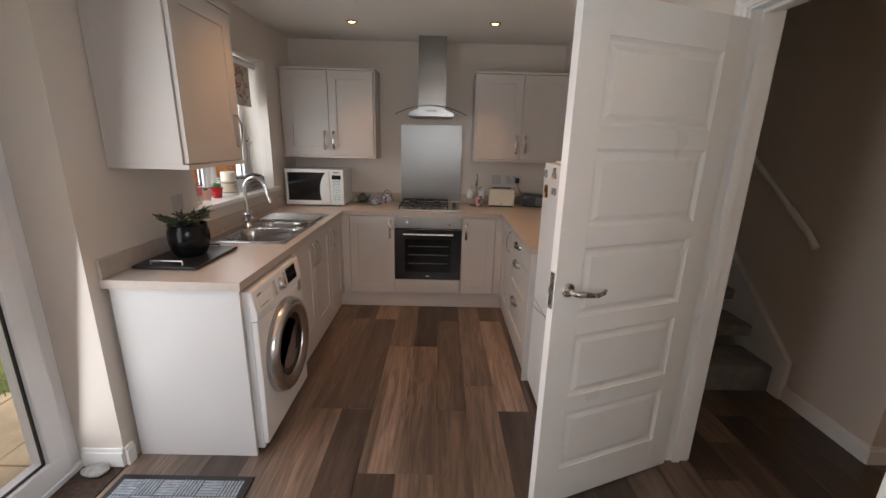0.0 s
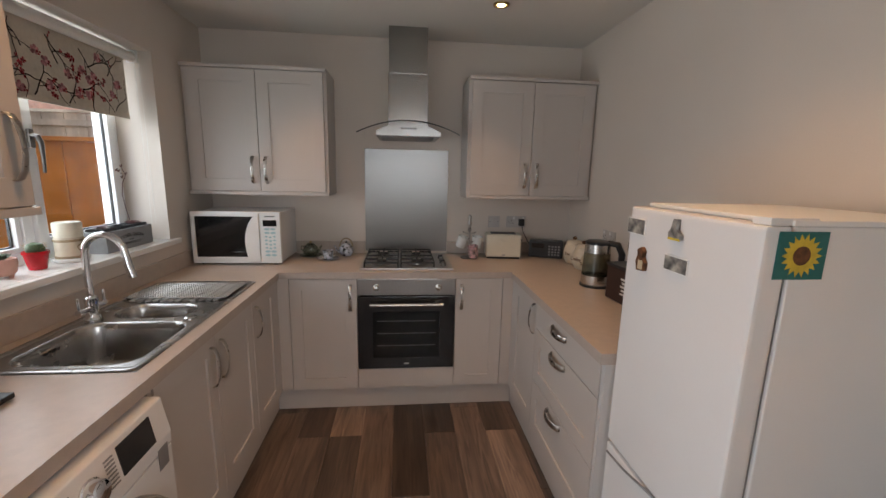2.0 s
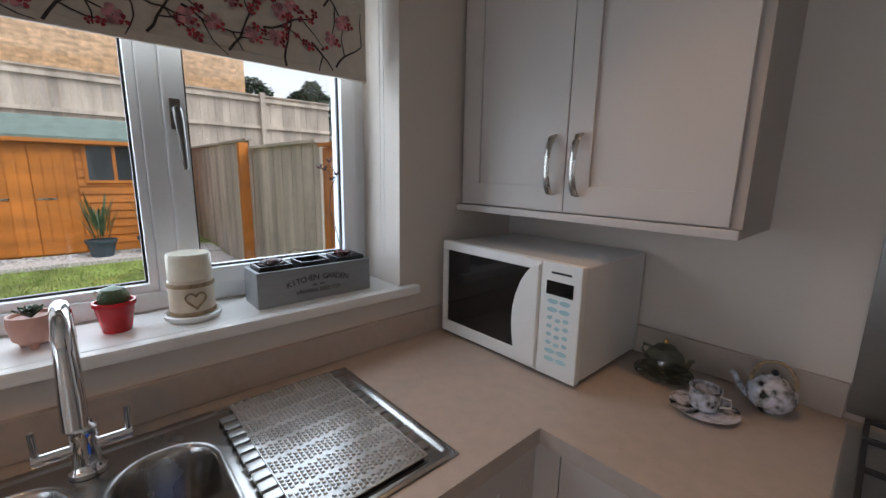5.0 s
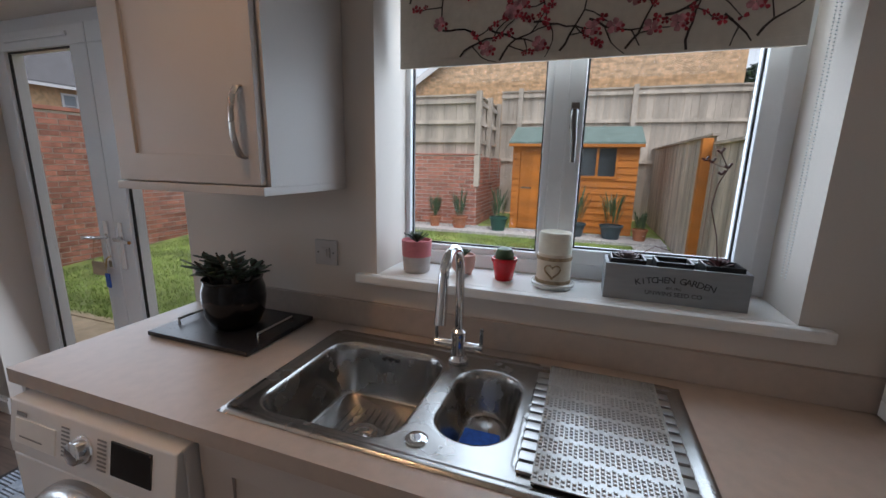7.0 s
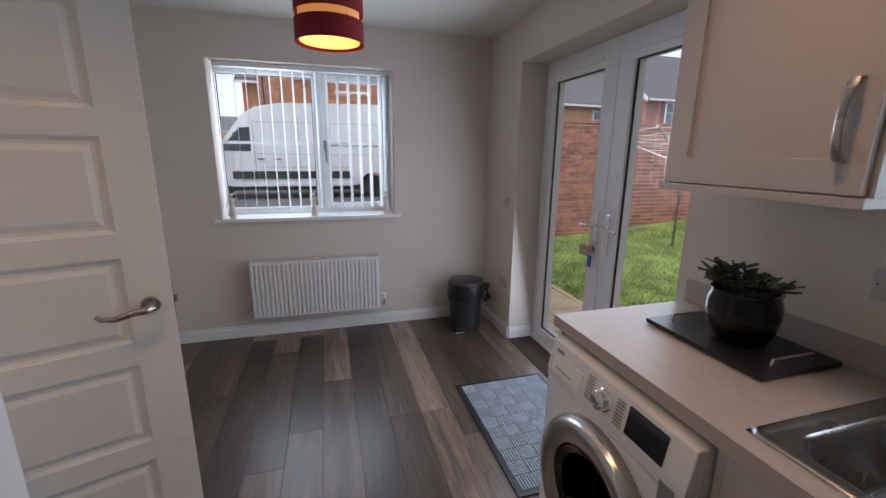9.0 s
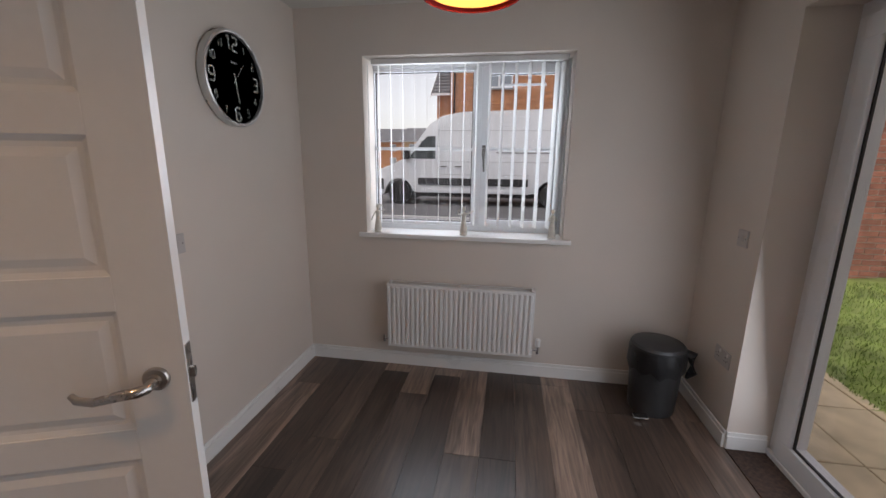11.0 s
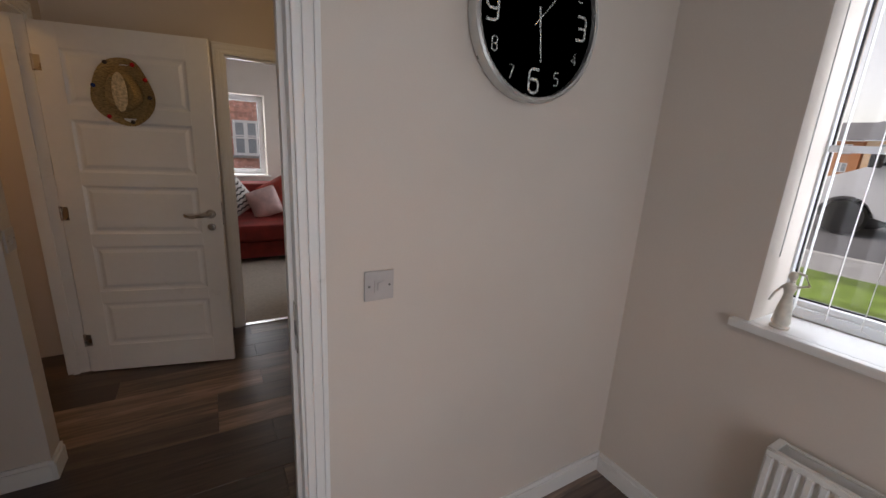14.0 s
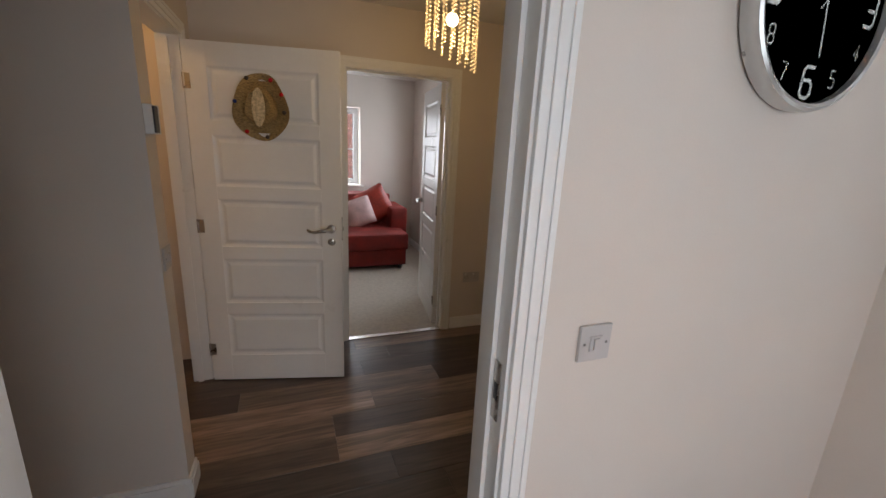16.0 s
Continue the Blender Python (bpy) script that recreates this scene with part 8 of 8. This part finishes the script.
for yy in (sy0 + 0.62, sy0 + 1.55):
    bm = bmesh.new()
    prism(bm, [(sxf + 0.122, 1.862), (-7.25, 2.184), (-7.25, 2.190), (sxf + 0.122, 1.868)], yy - 0.02, yy + 0.02, "y")
    part("felt_seam", bm, FELT, sh)
bbox("fascia", (sxf + 0.10, sxf + 0.125, sy0 - 0.06, sy1 + 0.06, 1.775, 1.825), ORANGE, sh, bevel=0.002)


def garden_pot(x, y, r, h, material, label, tall, seed):
    ob = thing("potted_plant", (x, y, zg(x) + 0.015), label, "plant", "garden pots")
    z = zg(x) + 0.015
    lbox("pot", [(r * 0.7, z), (r * 0.72, z + 0.01), (r * 0.95, z + h * 0.85), (r * 1.05, z + h * 0.85), (r * 1.05, z + h), (r * 0.92, z + h), (r * 0.9, z + h * 0.9), (0.01, z + h * 0.9)], x, y, material, ob, seg=20)
    rr, bm = random.Random(seed), bmesh.new()
    for k in range(60):
        a = rr.random() * 6.28
        o = Vector((x + r * 0.5 * math.cos(a), y + r * 0.5 * math.sin(a), z + h * 0.88))
        leaf(bm, o + Vector((0, 0, tall * 0.5 * rr.random())), Vector((math.cos(a) * 0.35, math.sin(a) * 0.35, 0.8 + rr.random())), tall * (0.35 + 0.4 * rr.random()), 0.02, 0.001)
    part("foliage", bm, LEAF, ob, "thin green foliage", kind="stuff")


for i, (y, r, h, mt3, tl) in enumerate(((0.68, 0.17, 0.24, TERRA, 0.3), (1.23, 0.11, 0.2, TERRA, 0.45), (1.72, 0.15, 0.22, TERRA, 0.5), (2.47, 0.16, 0.26, GREENPOT, 0.5), (3.81, 0.17, 0.24, BLUEPOT, 0.6), (4.39, 0.18, 0.24, BLUEPOT, 0.55), (4.83, 0.12, 0.2, TERRA, 0.3))):
    garden_pot(-6.12, y, r, h, mt3, {TERRA: "terracotta pot with thin green plants on the gravel", GREENPOT: "dark green plastic tub with leafy plants", BLUEPOT: "blue-grey tub with tall thin plants by the shed"}[mt3], tl, i)

# patio
pt = thing("patio", label="buff concrete slab patio", kind="structure")
for i in range(3):
    for j in range(8):
        x0, y0 = -0.33 - 0.46 * (i + 1), -1.0 + 0.6 * j
        bbox("slab", (x0, x0 + 0.45, y0, y0 + 0.592, -0.17, -0.125 - 0.004 * (i == 1)), PAVE, pt, bevel=0.004, seg=1)
structure("patio_bed", [(-1.72, -0.3, -1.05, 3.85, -0.3, -0.16)], MORTAR, "mortar bed under the patio slabs")
sp = thing("stepping_stone", (-2.6, 0.9, zg(-2.6)), "round buff stepping stone in the lawn", "stone")
lbox("stone_disc", [(0.20, zg(-2.6) - 0.02), (0.205, zg(-2.6) + 0.025), (0.19, zg(-2.6) + 0.03)], -2.75, 0.55, PAVE, sp, seg=24)

# rotary airer
ra_ = thing("rotary_airer", (-3.9, -1.3, 0), "opened rotary clothes airer with pale lines", "clothes airer")
rx_, ry_, rz_ = -3.9, -1.3, zg(-3.9)
bm = bmesh.new()
tube(bm, [(rx_, ry_, rz_), (rx_, ry_, 1.75)], 0.022, 10)
part("pole", bm, NICKEL, ra_, smooth=True)
tips = []
for k in range(4):
    a = 0.5 + k * math.pi / 2
    c = Vector((math.cos(a), math.sin(a), 0))
    bm = bmesh.new()
    tube(bm, [Vector((rx_, ry_, 1.35)), Vector((rx_, ry_, 1.85)) + c * 1.35], 0.012, 8)
    part("arm", bm, NICKEL, ra_, smooth=True)
    tips.append(c)
bm = bmesh.new()
for q in range(5):
    t = 0.45 + 0.13 * q
    ps = [Vector((rx_, ry_, 1.35 + 0.5 * t)) + c * 1.35 * t for c in tips]
    for k in range(4):
        tube(bm, [ps[k], (ps[k] + ps[(k + 1) % 4]) / 2 - Vector((0, 0, 0.02)), ps[(k + 1) % 4]], 0.004, 4)
part("line", bm, WHITEPL, ra_, "pale washing lines")


# ---- houses ----
def house_window(ob, org, u, n, w, h, material=None):
    M = Matrix(((u[0], n[0], 0, org[0]), (u[1], n[1], 0, org[1]), (0, 0, 1, org[2]), (0, 0, 0, 1)))
    f = mbox("window", [(0, w, -0.05, 0.0, 0, 0.07), (0, w, -0.05, 0.0, h - 0.07, h), (0, 0.07, -0.05, 0.0, 0.07, h - 0.07), (w - 0.07, w, -0.05, 0.0, 0.07, h - 0.07), (w / 2 - 0.05, w / 2 + 0.05, -0.05, 0.005, 0.07, h - 0.07), (0.07, w - 0.07, -0.04, 0.0, h * 0.55, h * 0.55 + 0.03)], M, UPVC, ob, "white window frame", 0)
    mbox("pane", (0.07, w - 0.07, -0.045, -0.04, 0.07, h - 0.07), M, FARGLASS, f, "", 0)
    mbox("sill", (-0.06, w + 0.06, -0.05, 0.05, -0.07, 0.0), M, CONC, f, "", 0)


def house(name, x0, x1, y0, y1, zb, ze, ridge, rise, material, label, windows=(), bricks=(), cut=None):
    """cut: where an off-centre gable ends. windows: (face, a, z, w, h); bricks: (face, a0, a1, z0, z1)."""
    ob = thing(name, (x0, y0, zb), label, "house")
    o = 0.35
    if ridge == "x":
        ym = (y0 + y1) / 2
        cut = cut or y1
        zc = ze + rise * (y1 - cut) / (y1 - ym)
        pr = [(y0, zb), (y0, ze), (ym, ze + rise), (cut, zc), (cut, zb)]
        bm = bmesh.new()
        prism(bm, pr, x0, x1, "x")
        part("wall", bm, material, ob)
        k = rise / (ym - y0)
        bm = bmesh.new()
        prism(bm, [(y0 - o, ze - o * k), (y0 - o, ze - o * k + 0.14), (ym, ze + rise + 0.14), (cut + o, zc - o * k + 0.14), (cut + o, zc - o * k), (ym, ze + rise)], x0 - 0.25, x1 + 0.25, "x")
        part("roof", bm, SLATER, ob, "dark grey tiled roof")
        for xx in (x0 - 0.28, x1 + 0.25):
            bm = bmesh.new()
            prism(bm, [(y0 - o, ze - o * k - 0.1), (y0 - o, ze - o * k + 0.12), (ym, ze + rise + 0.12), (cut + o, zc - o * k + 0.12), (cut + o, zc - o * k - 0.1), (ym, ze + rise - 0.1)], xx, xx + 0.03, "x")
            part("bargeboard", bm, UPVC, ob, "white bargeboard")
        for a, b, zz in ((y0 - o - 0.08, y0 - o, ze), (cut + o, cut + o + 0.08, zc)):
            bbox("gutter", (x0 - 0.2, x1 + 0.2, a, b, zz - o * k - 0.02, zz - o * k + 0.08), UPVC, ob, bevel=0)
    else:
        xm_ = (x0 + x1) / 2
        bm = bmesh.new()
        prism(bm, [(x0, zb), (x0, ze), (xm_, ze + rise), (x1, ze), (x1, zb)], y0, y1, "y")
        part("wall", bm, material, ob)
        k = rise / (xm_ - x0)
        bm = bmesh.new()
        prism(bm, [(x0 - o, ze - o * k), (x0 - o, ze - o * k + 0.14), (xm_, ze + rise + 0.14), (x1 + o, ze - o * k + 0.14), (x1 + o, ze - o * k), (xm_, ze + rise)], y0 - 0.25, y1 + 0.25, "y")
        part("roof", bm, SLATER, ob, "dark grey tiled roof")
        for a, b in ((x0 - o - 0.08, x0 - o), (x1 + o, x1 + o + 0.08)):
            bbox("gutter", (a, b, y0 - 0.2, y1 + 0.2, ze - o * k - 0.02, ze - o * k + 0.08), UPVC, ob, bevel=0)
    face = {"n": ((x0, y1), (1, 0), (0, 1)), "s": ((x0, y0), (1, 0), (0, -1)), "e": ((x1, y0), (0, 1), (1, 0)), "w": ((x0, y0), (0, 1), (-1, 0))}
    for f, a, z, w, h in windows:
        org, u, n = face[f]
        house_window(ob, (org[0] + u[0] * a + n[0] * 0.06, org[1] + u[1] * a + n[1] * 0.06, z), u, n, w, h)
    for f, a0, a1, z0, z1 in bricks:
        org, u, n = face[f]
        holes = [(a - a0, a + w - a0, z - 0.08, z + h) for g, a, z, w, h in windows if g == f]
        brickwork(ob, (org[0] + u[0] * a0, org[1] + u[1] * a0, 0), u, n, a1 - a0, z0, z1, {BRICKY: BRICKY, BRICKO: BRICKO, BRICKP: BRICKP}.get(material, BRICKRI), 0, holes)
    return ob


house("brick_house", -22, -13.0, -2.4, 12.0, -0.3, 3.95, "x", 4.6, BRICKY, "buff brick house end wall behind the garden fence", bricks=(("e", 0.0, 10.2, 2.4, 3.9),), cut=7.85)
house("brick_house", -15, -3.5, 13, 20, -0.3, 5.0, "x", 2.3, BRICKP, "pale red brick house beyond the neighbouring garden", windows=(("s", 5.8, 2.75, 0.9, 1.0), ("s", 2.0, 2.75, 0.9, 1.0)))
ob = bpy.data.objects["brick_house"]
# gable bricks above the eaves
verts, faces = [], []
for r in range(38):
    z = 3.95 + r * 0.075
    half = 7.2 * (1 - (z - 3.95 + 0.07) / 4.6)
    s = -half + (0.11 if r % 2 else 0)
    while s + 0.215 < half and s < 2.8:
        k = len(verts)
        y = 4.8 + s
        for yy, zz, d in ((y, z, 0.008), (y + 0.215, z, 0.008), (y + 0.215, z + 0.065, 0.008), (y, z + 0.065, 0.008), (y, z, -0.002), (y + 0.215, z, -0.002), (y + 0.215, z + 0.065, -0.002), (y, z + 0.065, -0.002)):
            verts.append((-13.0 + d + 22, yy + 2.4, zz + 0.3))
        faces += [(k, k + 1, k + 2, k + 3), (k, k + 4, k + 5, k + 1), (k + 1, k + 5, k + 6, k + 2), (k + 2, k + 6, k + 7, k + 3), (k + 3, k + 7, k + 4, k)]
        s += 0.225
me = bpy.data.meshes.new("brick_courses")
me.from_pydata(verts, [], faces)
me.materials.append(BRICKY)
o = new("brick_courses", me)
o.parent, o["kind"] = ob, "stuff"

across = house("brick_house", -9.0, 4.1, -27, -17.0, -0.3, 7.6, "y", 2.5, BRICKO, "orange brick house across the street", windows=(("n", 10.2, 4.75, 1.25, 1.5), ("n", 4.9, 4.75, 1.25, 1.5), ("n", 0.8, 4.75, 1.25, 1.5)), bricks=(("n", 0.2, 13.1, 2.4, 7.4),))
bm = bmesh.new()
tube(bm, [(3.9, -16.93, 0), (3.9, -16.93, 7.4)], 0.04, 8)
part("downpipe", bm, BLACK, across, "black downpipe", smooth=True)
wing = house("brick_house", 4.1, 5.0, -26, -18.5, -0.3, 4.9, "x", 2.6, BRICKO, "lower wing of the orange brick house with a grey roof")
bm = bmesh.new()
for r in range(12):
    yy, zz = -18.15 - 0.28 * r, 4.82 + 0.195 * r
    box(bm, 3.9, 5.2, yy - 0.28, yy, zz + 0.01, zz + 0.05)
part("tile_courses", bm, SLATER, wing, "grey tile courses")
house("brick_house", -13, -7.5, -20, -14, -0.3, 4.0, "x", 2.3, BRICKY, "buff brick house beyond the garden wall", windows=(("n", 0.8, 2.6, 1.0, 1.0), ("n", 3.4, 2.6, 1.0, 1.0)))
house("brick_house", -24, -13.4, -19, -13, -0.3, 4.3, "x", 2.4, BRICKRI, "red brick house beyond the garden wall", windows=(("n", 1.5, 2.9, 1.1, 1.1), ("n", 5.0, 2.9, 1.1, 1.1), ("n", 8.4, 2.9, 1.1, 1.1)))
for k in range(4):
    house("brick_house", 14 + 7.2 * k, 20.4 + 7.2 * k, -78 - 2 * k, -70 - 2 * k, -0.3, 4.8, "x", 2.3, BRICKO if k % 2 else BRICKY, "distant terraced house across the estate", windows=(("n", 1.0, 3.0, 1.2, 1.2), ("n", 4.0, 3.0, 1.2, 1.2), ("n", 1.0, 0.6, 1.2, 1.2)))
house("brick_house", 14.5, 23, -3, 8, -0.3, 5.2, "y", 3, BRICKP, "pale red brick house seen through the lounge window", windows=(("w", 3.55, 0.85, 0.65, 0.95), ("w", 5.6, 0.85, 0.65, 0.95), ("w", 4.2, 3.4, 1.2, 1.3), ("w", 8.4, 0.9, 1.2, 1.3)), bricks=(("w", 2.0, 8.0, 0.0, 3.6),))

# street
structure("pavement", [(-0.3, 14, -2.6, 0.07, -0.3, 0.138), (-25, 60, -6.3, -4.9, -0.3, 0.138)], CONC, "grey asphalt pavement in front of the house")
structure("verge", [(-0.3, 60, -4.9, -2.6, -0.3, 0.146)], mat("verge_grass", (0.13, 0.20, 0.035), 1.0, var=0.3, scale=3, bump=1.0, bump_scale=80), "green grass verge beside the pavement")
structure("kerb", [(-25, 60, -6.42, -6.3, -0.3, 0.15), (-0.3, 60, -2.66, -2.6, -0.3, 0.152), (-25, 60, -14.1, -13.98, -0.3, 0.15)], mat("pale_kerb_stone", (0.42, 0.42, 0.41), 0.8, var=0.1, scale=5), "pale concrete kerb", 0.01)
structure("road", [(-25, 60, -13.98, -6.42, -0.3, 0.08)], ASPH, "dark grey asphalt road")
structure("pavement_far", [(-25, 60, -17.0, -14.1, -0.3, 0.14)], CONC, "pavement across the road")
structure("estate_road", [(9, 60, -66, -17.0, -0.3, -0.12)], ASPH, "asphalt road running away between the houses")


def wheel(ob, x, y, r, zc):
    wh = thing("wheel", (0, 0, 0), "black tyre on a grey steel wheel")
    wh.parent = ob
    wh.matrix_parent_inverse = Matrix.Translation(-BASE[ob.name])
    M = Matrix.Translation((x, y, zc)) @ Matrix.Rotation(radians(-90), 4, "X")
    for nm, prof, mt4 in (("tyre", [(r * 0.62, 0), (r * 0.95, 0), (r, 0.03), (r, 0.19), (r * 0.95, 0.22), (r * 0.62, 0.22)], TYRE), ("rim", [(r * 0.05, 0.19), (r * 0.2, 0.19), (r * 0.3, 0.15), (r * 0.52, 0.16), (r * 0.6, 0.205), (r * 0.63, 0.21)], GREYPL)):
        bm = bmesh.new()
        lathe(bm, prof, seg=32, m=M)
        part(nm, bm, mt4, wh, smooth=True)


def van():
    y0, y1 = -11.5, -9.5
    g = 0.08
    ob = thing("delivery_van", (1.8, -10.5, g), "long white high-roof delivery van with black lower trim, parked", "van")
    pr = [(5.38, 0.30), (5.45, 0.50), (5.42, 0.85), (5.25, 1.08), (4.70, 1.30), (4.38, 1.42), (3.86, 2.15), (3.62, 2.46), (3.25, 2.68), (2.6, 2.80), (0, 2.86), (-1.65, 2.80), (-1.82, 2.60), (-1.90, 1.2), (-1.88, 0.42)]
    rear = [(-0.70, 0.42)] + [(-0.10 + 0.46 * math.cos(radians(a)), 0.42 + 0.42 * math.sin(radians(a))) for a in range(180, -1, -20)]
    front = [(4.62 + 0.46 * math.cos(radians(a)), 0.42 + 0.42 * math.sin(radians(a))) for a in range(180, -1, -20)]
    bm = bmesh.new()
    prism(bm, [(x, z + g) for x, z in pr + [(-0.70, 0.38)] + rear[1:] + [(0.6, 0.38), (4.0, 0.38)] + front + [(5.12, 0.30)]], y0, y1, "y")
    part("van_body", bm, VANW, ob, "glossy white van body", bevel=0.03, seg=2, smooth=True)
    f = y1 + 0.002
    bbox("lower_trim", [(0.62, 4.0, f, f + 0.03, 0.62 + g, 0.84 + g), (-1.85, -0.62, f, f + 0.03, 0.62 + g, 0.84 + g), (5.12, 5.42, f - 0.05, f + 0.02, 0.45 + g, 0.80 + g)], VANDK, ob, "black plastic side trim", bevel=0.01)
    bm = bmesh.new()
    prism(bm, [(x, z + g) for x, z in ((4.15, 1.42), (4.28, 1.46), (3.72, 2.08), (3.45, 2.10), (3.45, 1.42))], f, f + 0.006, "y")
    part("side_window", bm, CARGLASS, ob, "dark cab side window")
    bbox("window_divider", (3.86, 3.90, f + 0.004, f + 0.01, 1.42 + g, 1.95 + g), VANDK, ob, bevel=0)
    bm = bmesh.new()
    for a, b, c, d in ((3.35, 3.36, 0.5, 2.3), (2.1, 2.11, 0.5, 2.45), (-1.2, 3.3, 1.335, 1.345), (-1.2, 3.3, 2.25, 2.26), (0.6, 3.3, 0.95, 0.957)):
        box(bm, a, b, f - 0.002, f + 0.004, c + g, d + g)
    part("panel_seams", bm, GREYPL, ob)
    bbox("sliding_rail", (-0.6, 1.6, f, f + 0.012, 1.60 + g, 1.63 + g), GREYPL, ob, bevel=0)
    for x in (3.2, 2.75):
        bbox("door_handle", (x - 0.11, x + 0.09, f, f + 0.035, 1.18 + g, 1.21 + g), BLACK, ob, "dark door handle", bevel=0.008)
    bbox("wing_mirror", (4.25, 4.42, f + 0.02, f + 0.22, 1.40 + g, 1.72 + g), VANDK, ob, "black wing mirror", bevel=0.04, seg=3)
    bbox("tail_lamp", (-1.89, -1.80, f - 0.02, f + 0.02, 1.0 + g, 1.42 + g), RED, ob, "red rear lamp", bevel=0.01)
    bbox("underbody", (-1.7, 5.0, y0 + 0.2, y1 - 0.2, 0.25 + g, 0.40 + g), VANDK, ob, bevel=0)
    bbox("side_step", (0.7, 3.9, f - 0.05, f + 0.02, 0.40 + g, 0.50 + g), VANW, ob, bevel=0.01)
    for x in (-0.10, 4.62):
        wheel(ob, x, y1 - 0.23, 0.36, 0.36 + g)
        wheel(ob, x, y0 + 0.01, 0.36, 0.36 + g)


van()


def tree(x, y, h, r, seed):
    ob = thing("tree", (x, y, -0.3), "dark green mature tree far beyond the houses", "tree")
    bm = bmesh.new()
    rr = random.Random(seed)
    tube(bm, [(x, y, -0.3), (x + 0.1, y, h * 0.4), (x, y, h * 0.8)], 0.3, 8, radii=[0.35, 0.22, 0.08])
    for k in range(7):
        a, z = rr.random() * 6.28, h * (0.3 + 0.08 * k)
        tube(bm, [(x, y, z), (x + math.cos(a) * r * 0.6, y + math.sin(a) * r * 0.6, z + h * 0.12)], 0.08, 5, radii=[0.1, 0.03])
    part("trunk", bm, BARK, ob)
    bm = bmesh.new()
    for k in range(1700):
        t = rr.random() ** 0.8
        z = h * (0.28 + 0.72 * t)
        rad = r * (1 - t) ** 0.6 * (0.5 + 0.6 * rr.random()) * (1 + 0.3 * math.sin(9 * t + seed))
        a = rr.random() * 6.28
        leaf(bm, Vector((x + rad * math.cos(a), y + rad * math.sin(a), z)), Vector((math.cos(a), math.sin(a), rr.uniform(-0.6, 0.6))), 0.55, 0.34, 0.05)
    part("crown", bm, TREE, ob, kind="stuff")


for k, (x, y, h, r) in enumerate(((-42, 17, 10.0, 3.5), (-40, 21, 9.0, 3.0), (-44, 24, 11, 4), (-43, -30, 12, 4), (-38, -38, 12.5, 4), (-30, -40, 12, 4))):
    tree(x, y, h, r, k)


# ---- floor planks ----
def planks():
    floor = thing("floor", label="weathered dark oak effect vinyl plank floor", kind="structure")
    rng = random.Random(11)
    protos = {}
    W, L = 0.182, 1.22
    for i in range(27):
        x0 = -0.0 + i * W
        x1 = min(x0 + W, 4.9)
        if x1 - x0 < 0.02:
            continue
        y = FY - rng.choice((0.1, 0.35, 0.6, 0.85, 1.1))
        ytop = 5.0 if x0 < 2.6 else 3.2 if x0 < 3.6 else 4.2
        while y < ytop:
            y0, y1 = max(y, FY), min(y + L, ytop)
            y += L
            if y1 - y0 < 0.03 or (x0 < 2.6 and y0 > 4.5):
                continue
            key = (round(x1 - x0, 3), round(y1 - y0, 3))
            if key not in protos:
                bm = bmesh.new()
                w, l, b = key[0] / 2, key[1] / 2, 0.0012
                lo = [bm.verts.new((sx * w, sy * l, -0.005)) for sx, sy in ((-1, -1), (1, -1), (1, 1), (-1, 1))]
                md = [bm.verts.new((sx * (w - 0.0003), sy * (l - 0.0003), -0.0012)) for sx, sy in ((-1, -1), (1, -1), (1, 1), (-1, 1))]
                hi = [bm.verts.new((sx * (w - b), sy * (l - b), 0.0)) for sx, sy in ((-1, -1), (1, -1), (1, 1), (-1, 1))]
                for a, c in ((lo, md), (md, hi)):
                    for k in range(4):
                        bm.faces.new((a[k], a[(k + 1) % 4], c[(k + 1) % 4], c[k]))
                bm.faces.new(hi)
                me = bpy.data.meshes.new("plank")
                bm.to_mesh(me)
                bm.free()
                me.materials.append(PLANK)
                protos[key] = me
            o = new("plank", protos[key])
            o.location = ((x0 + x1) / 2, (y0 + y1) / 2, 0)
            o.parent = floor


planks()
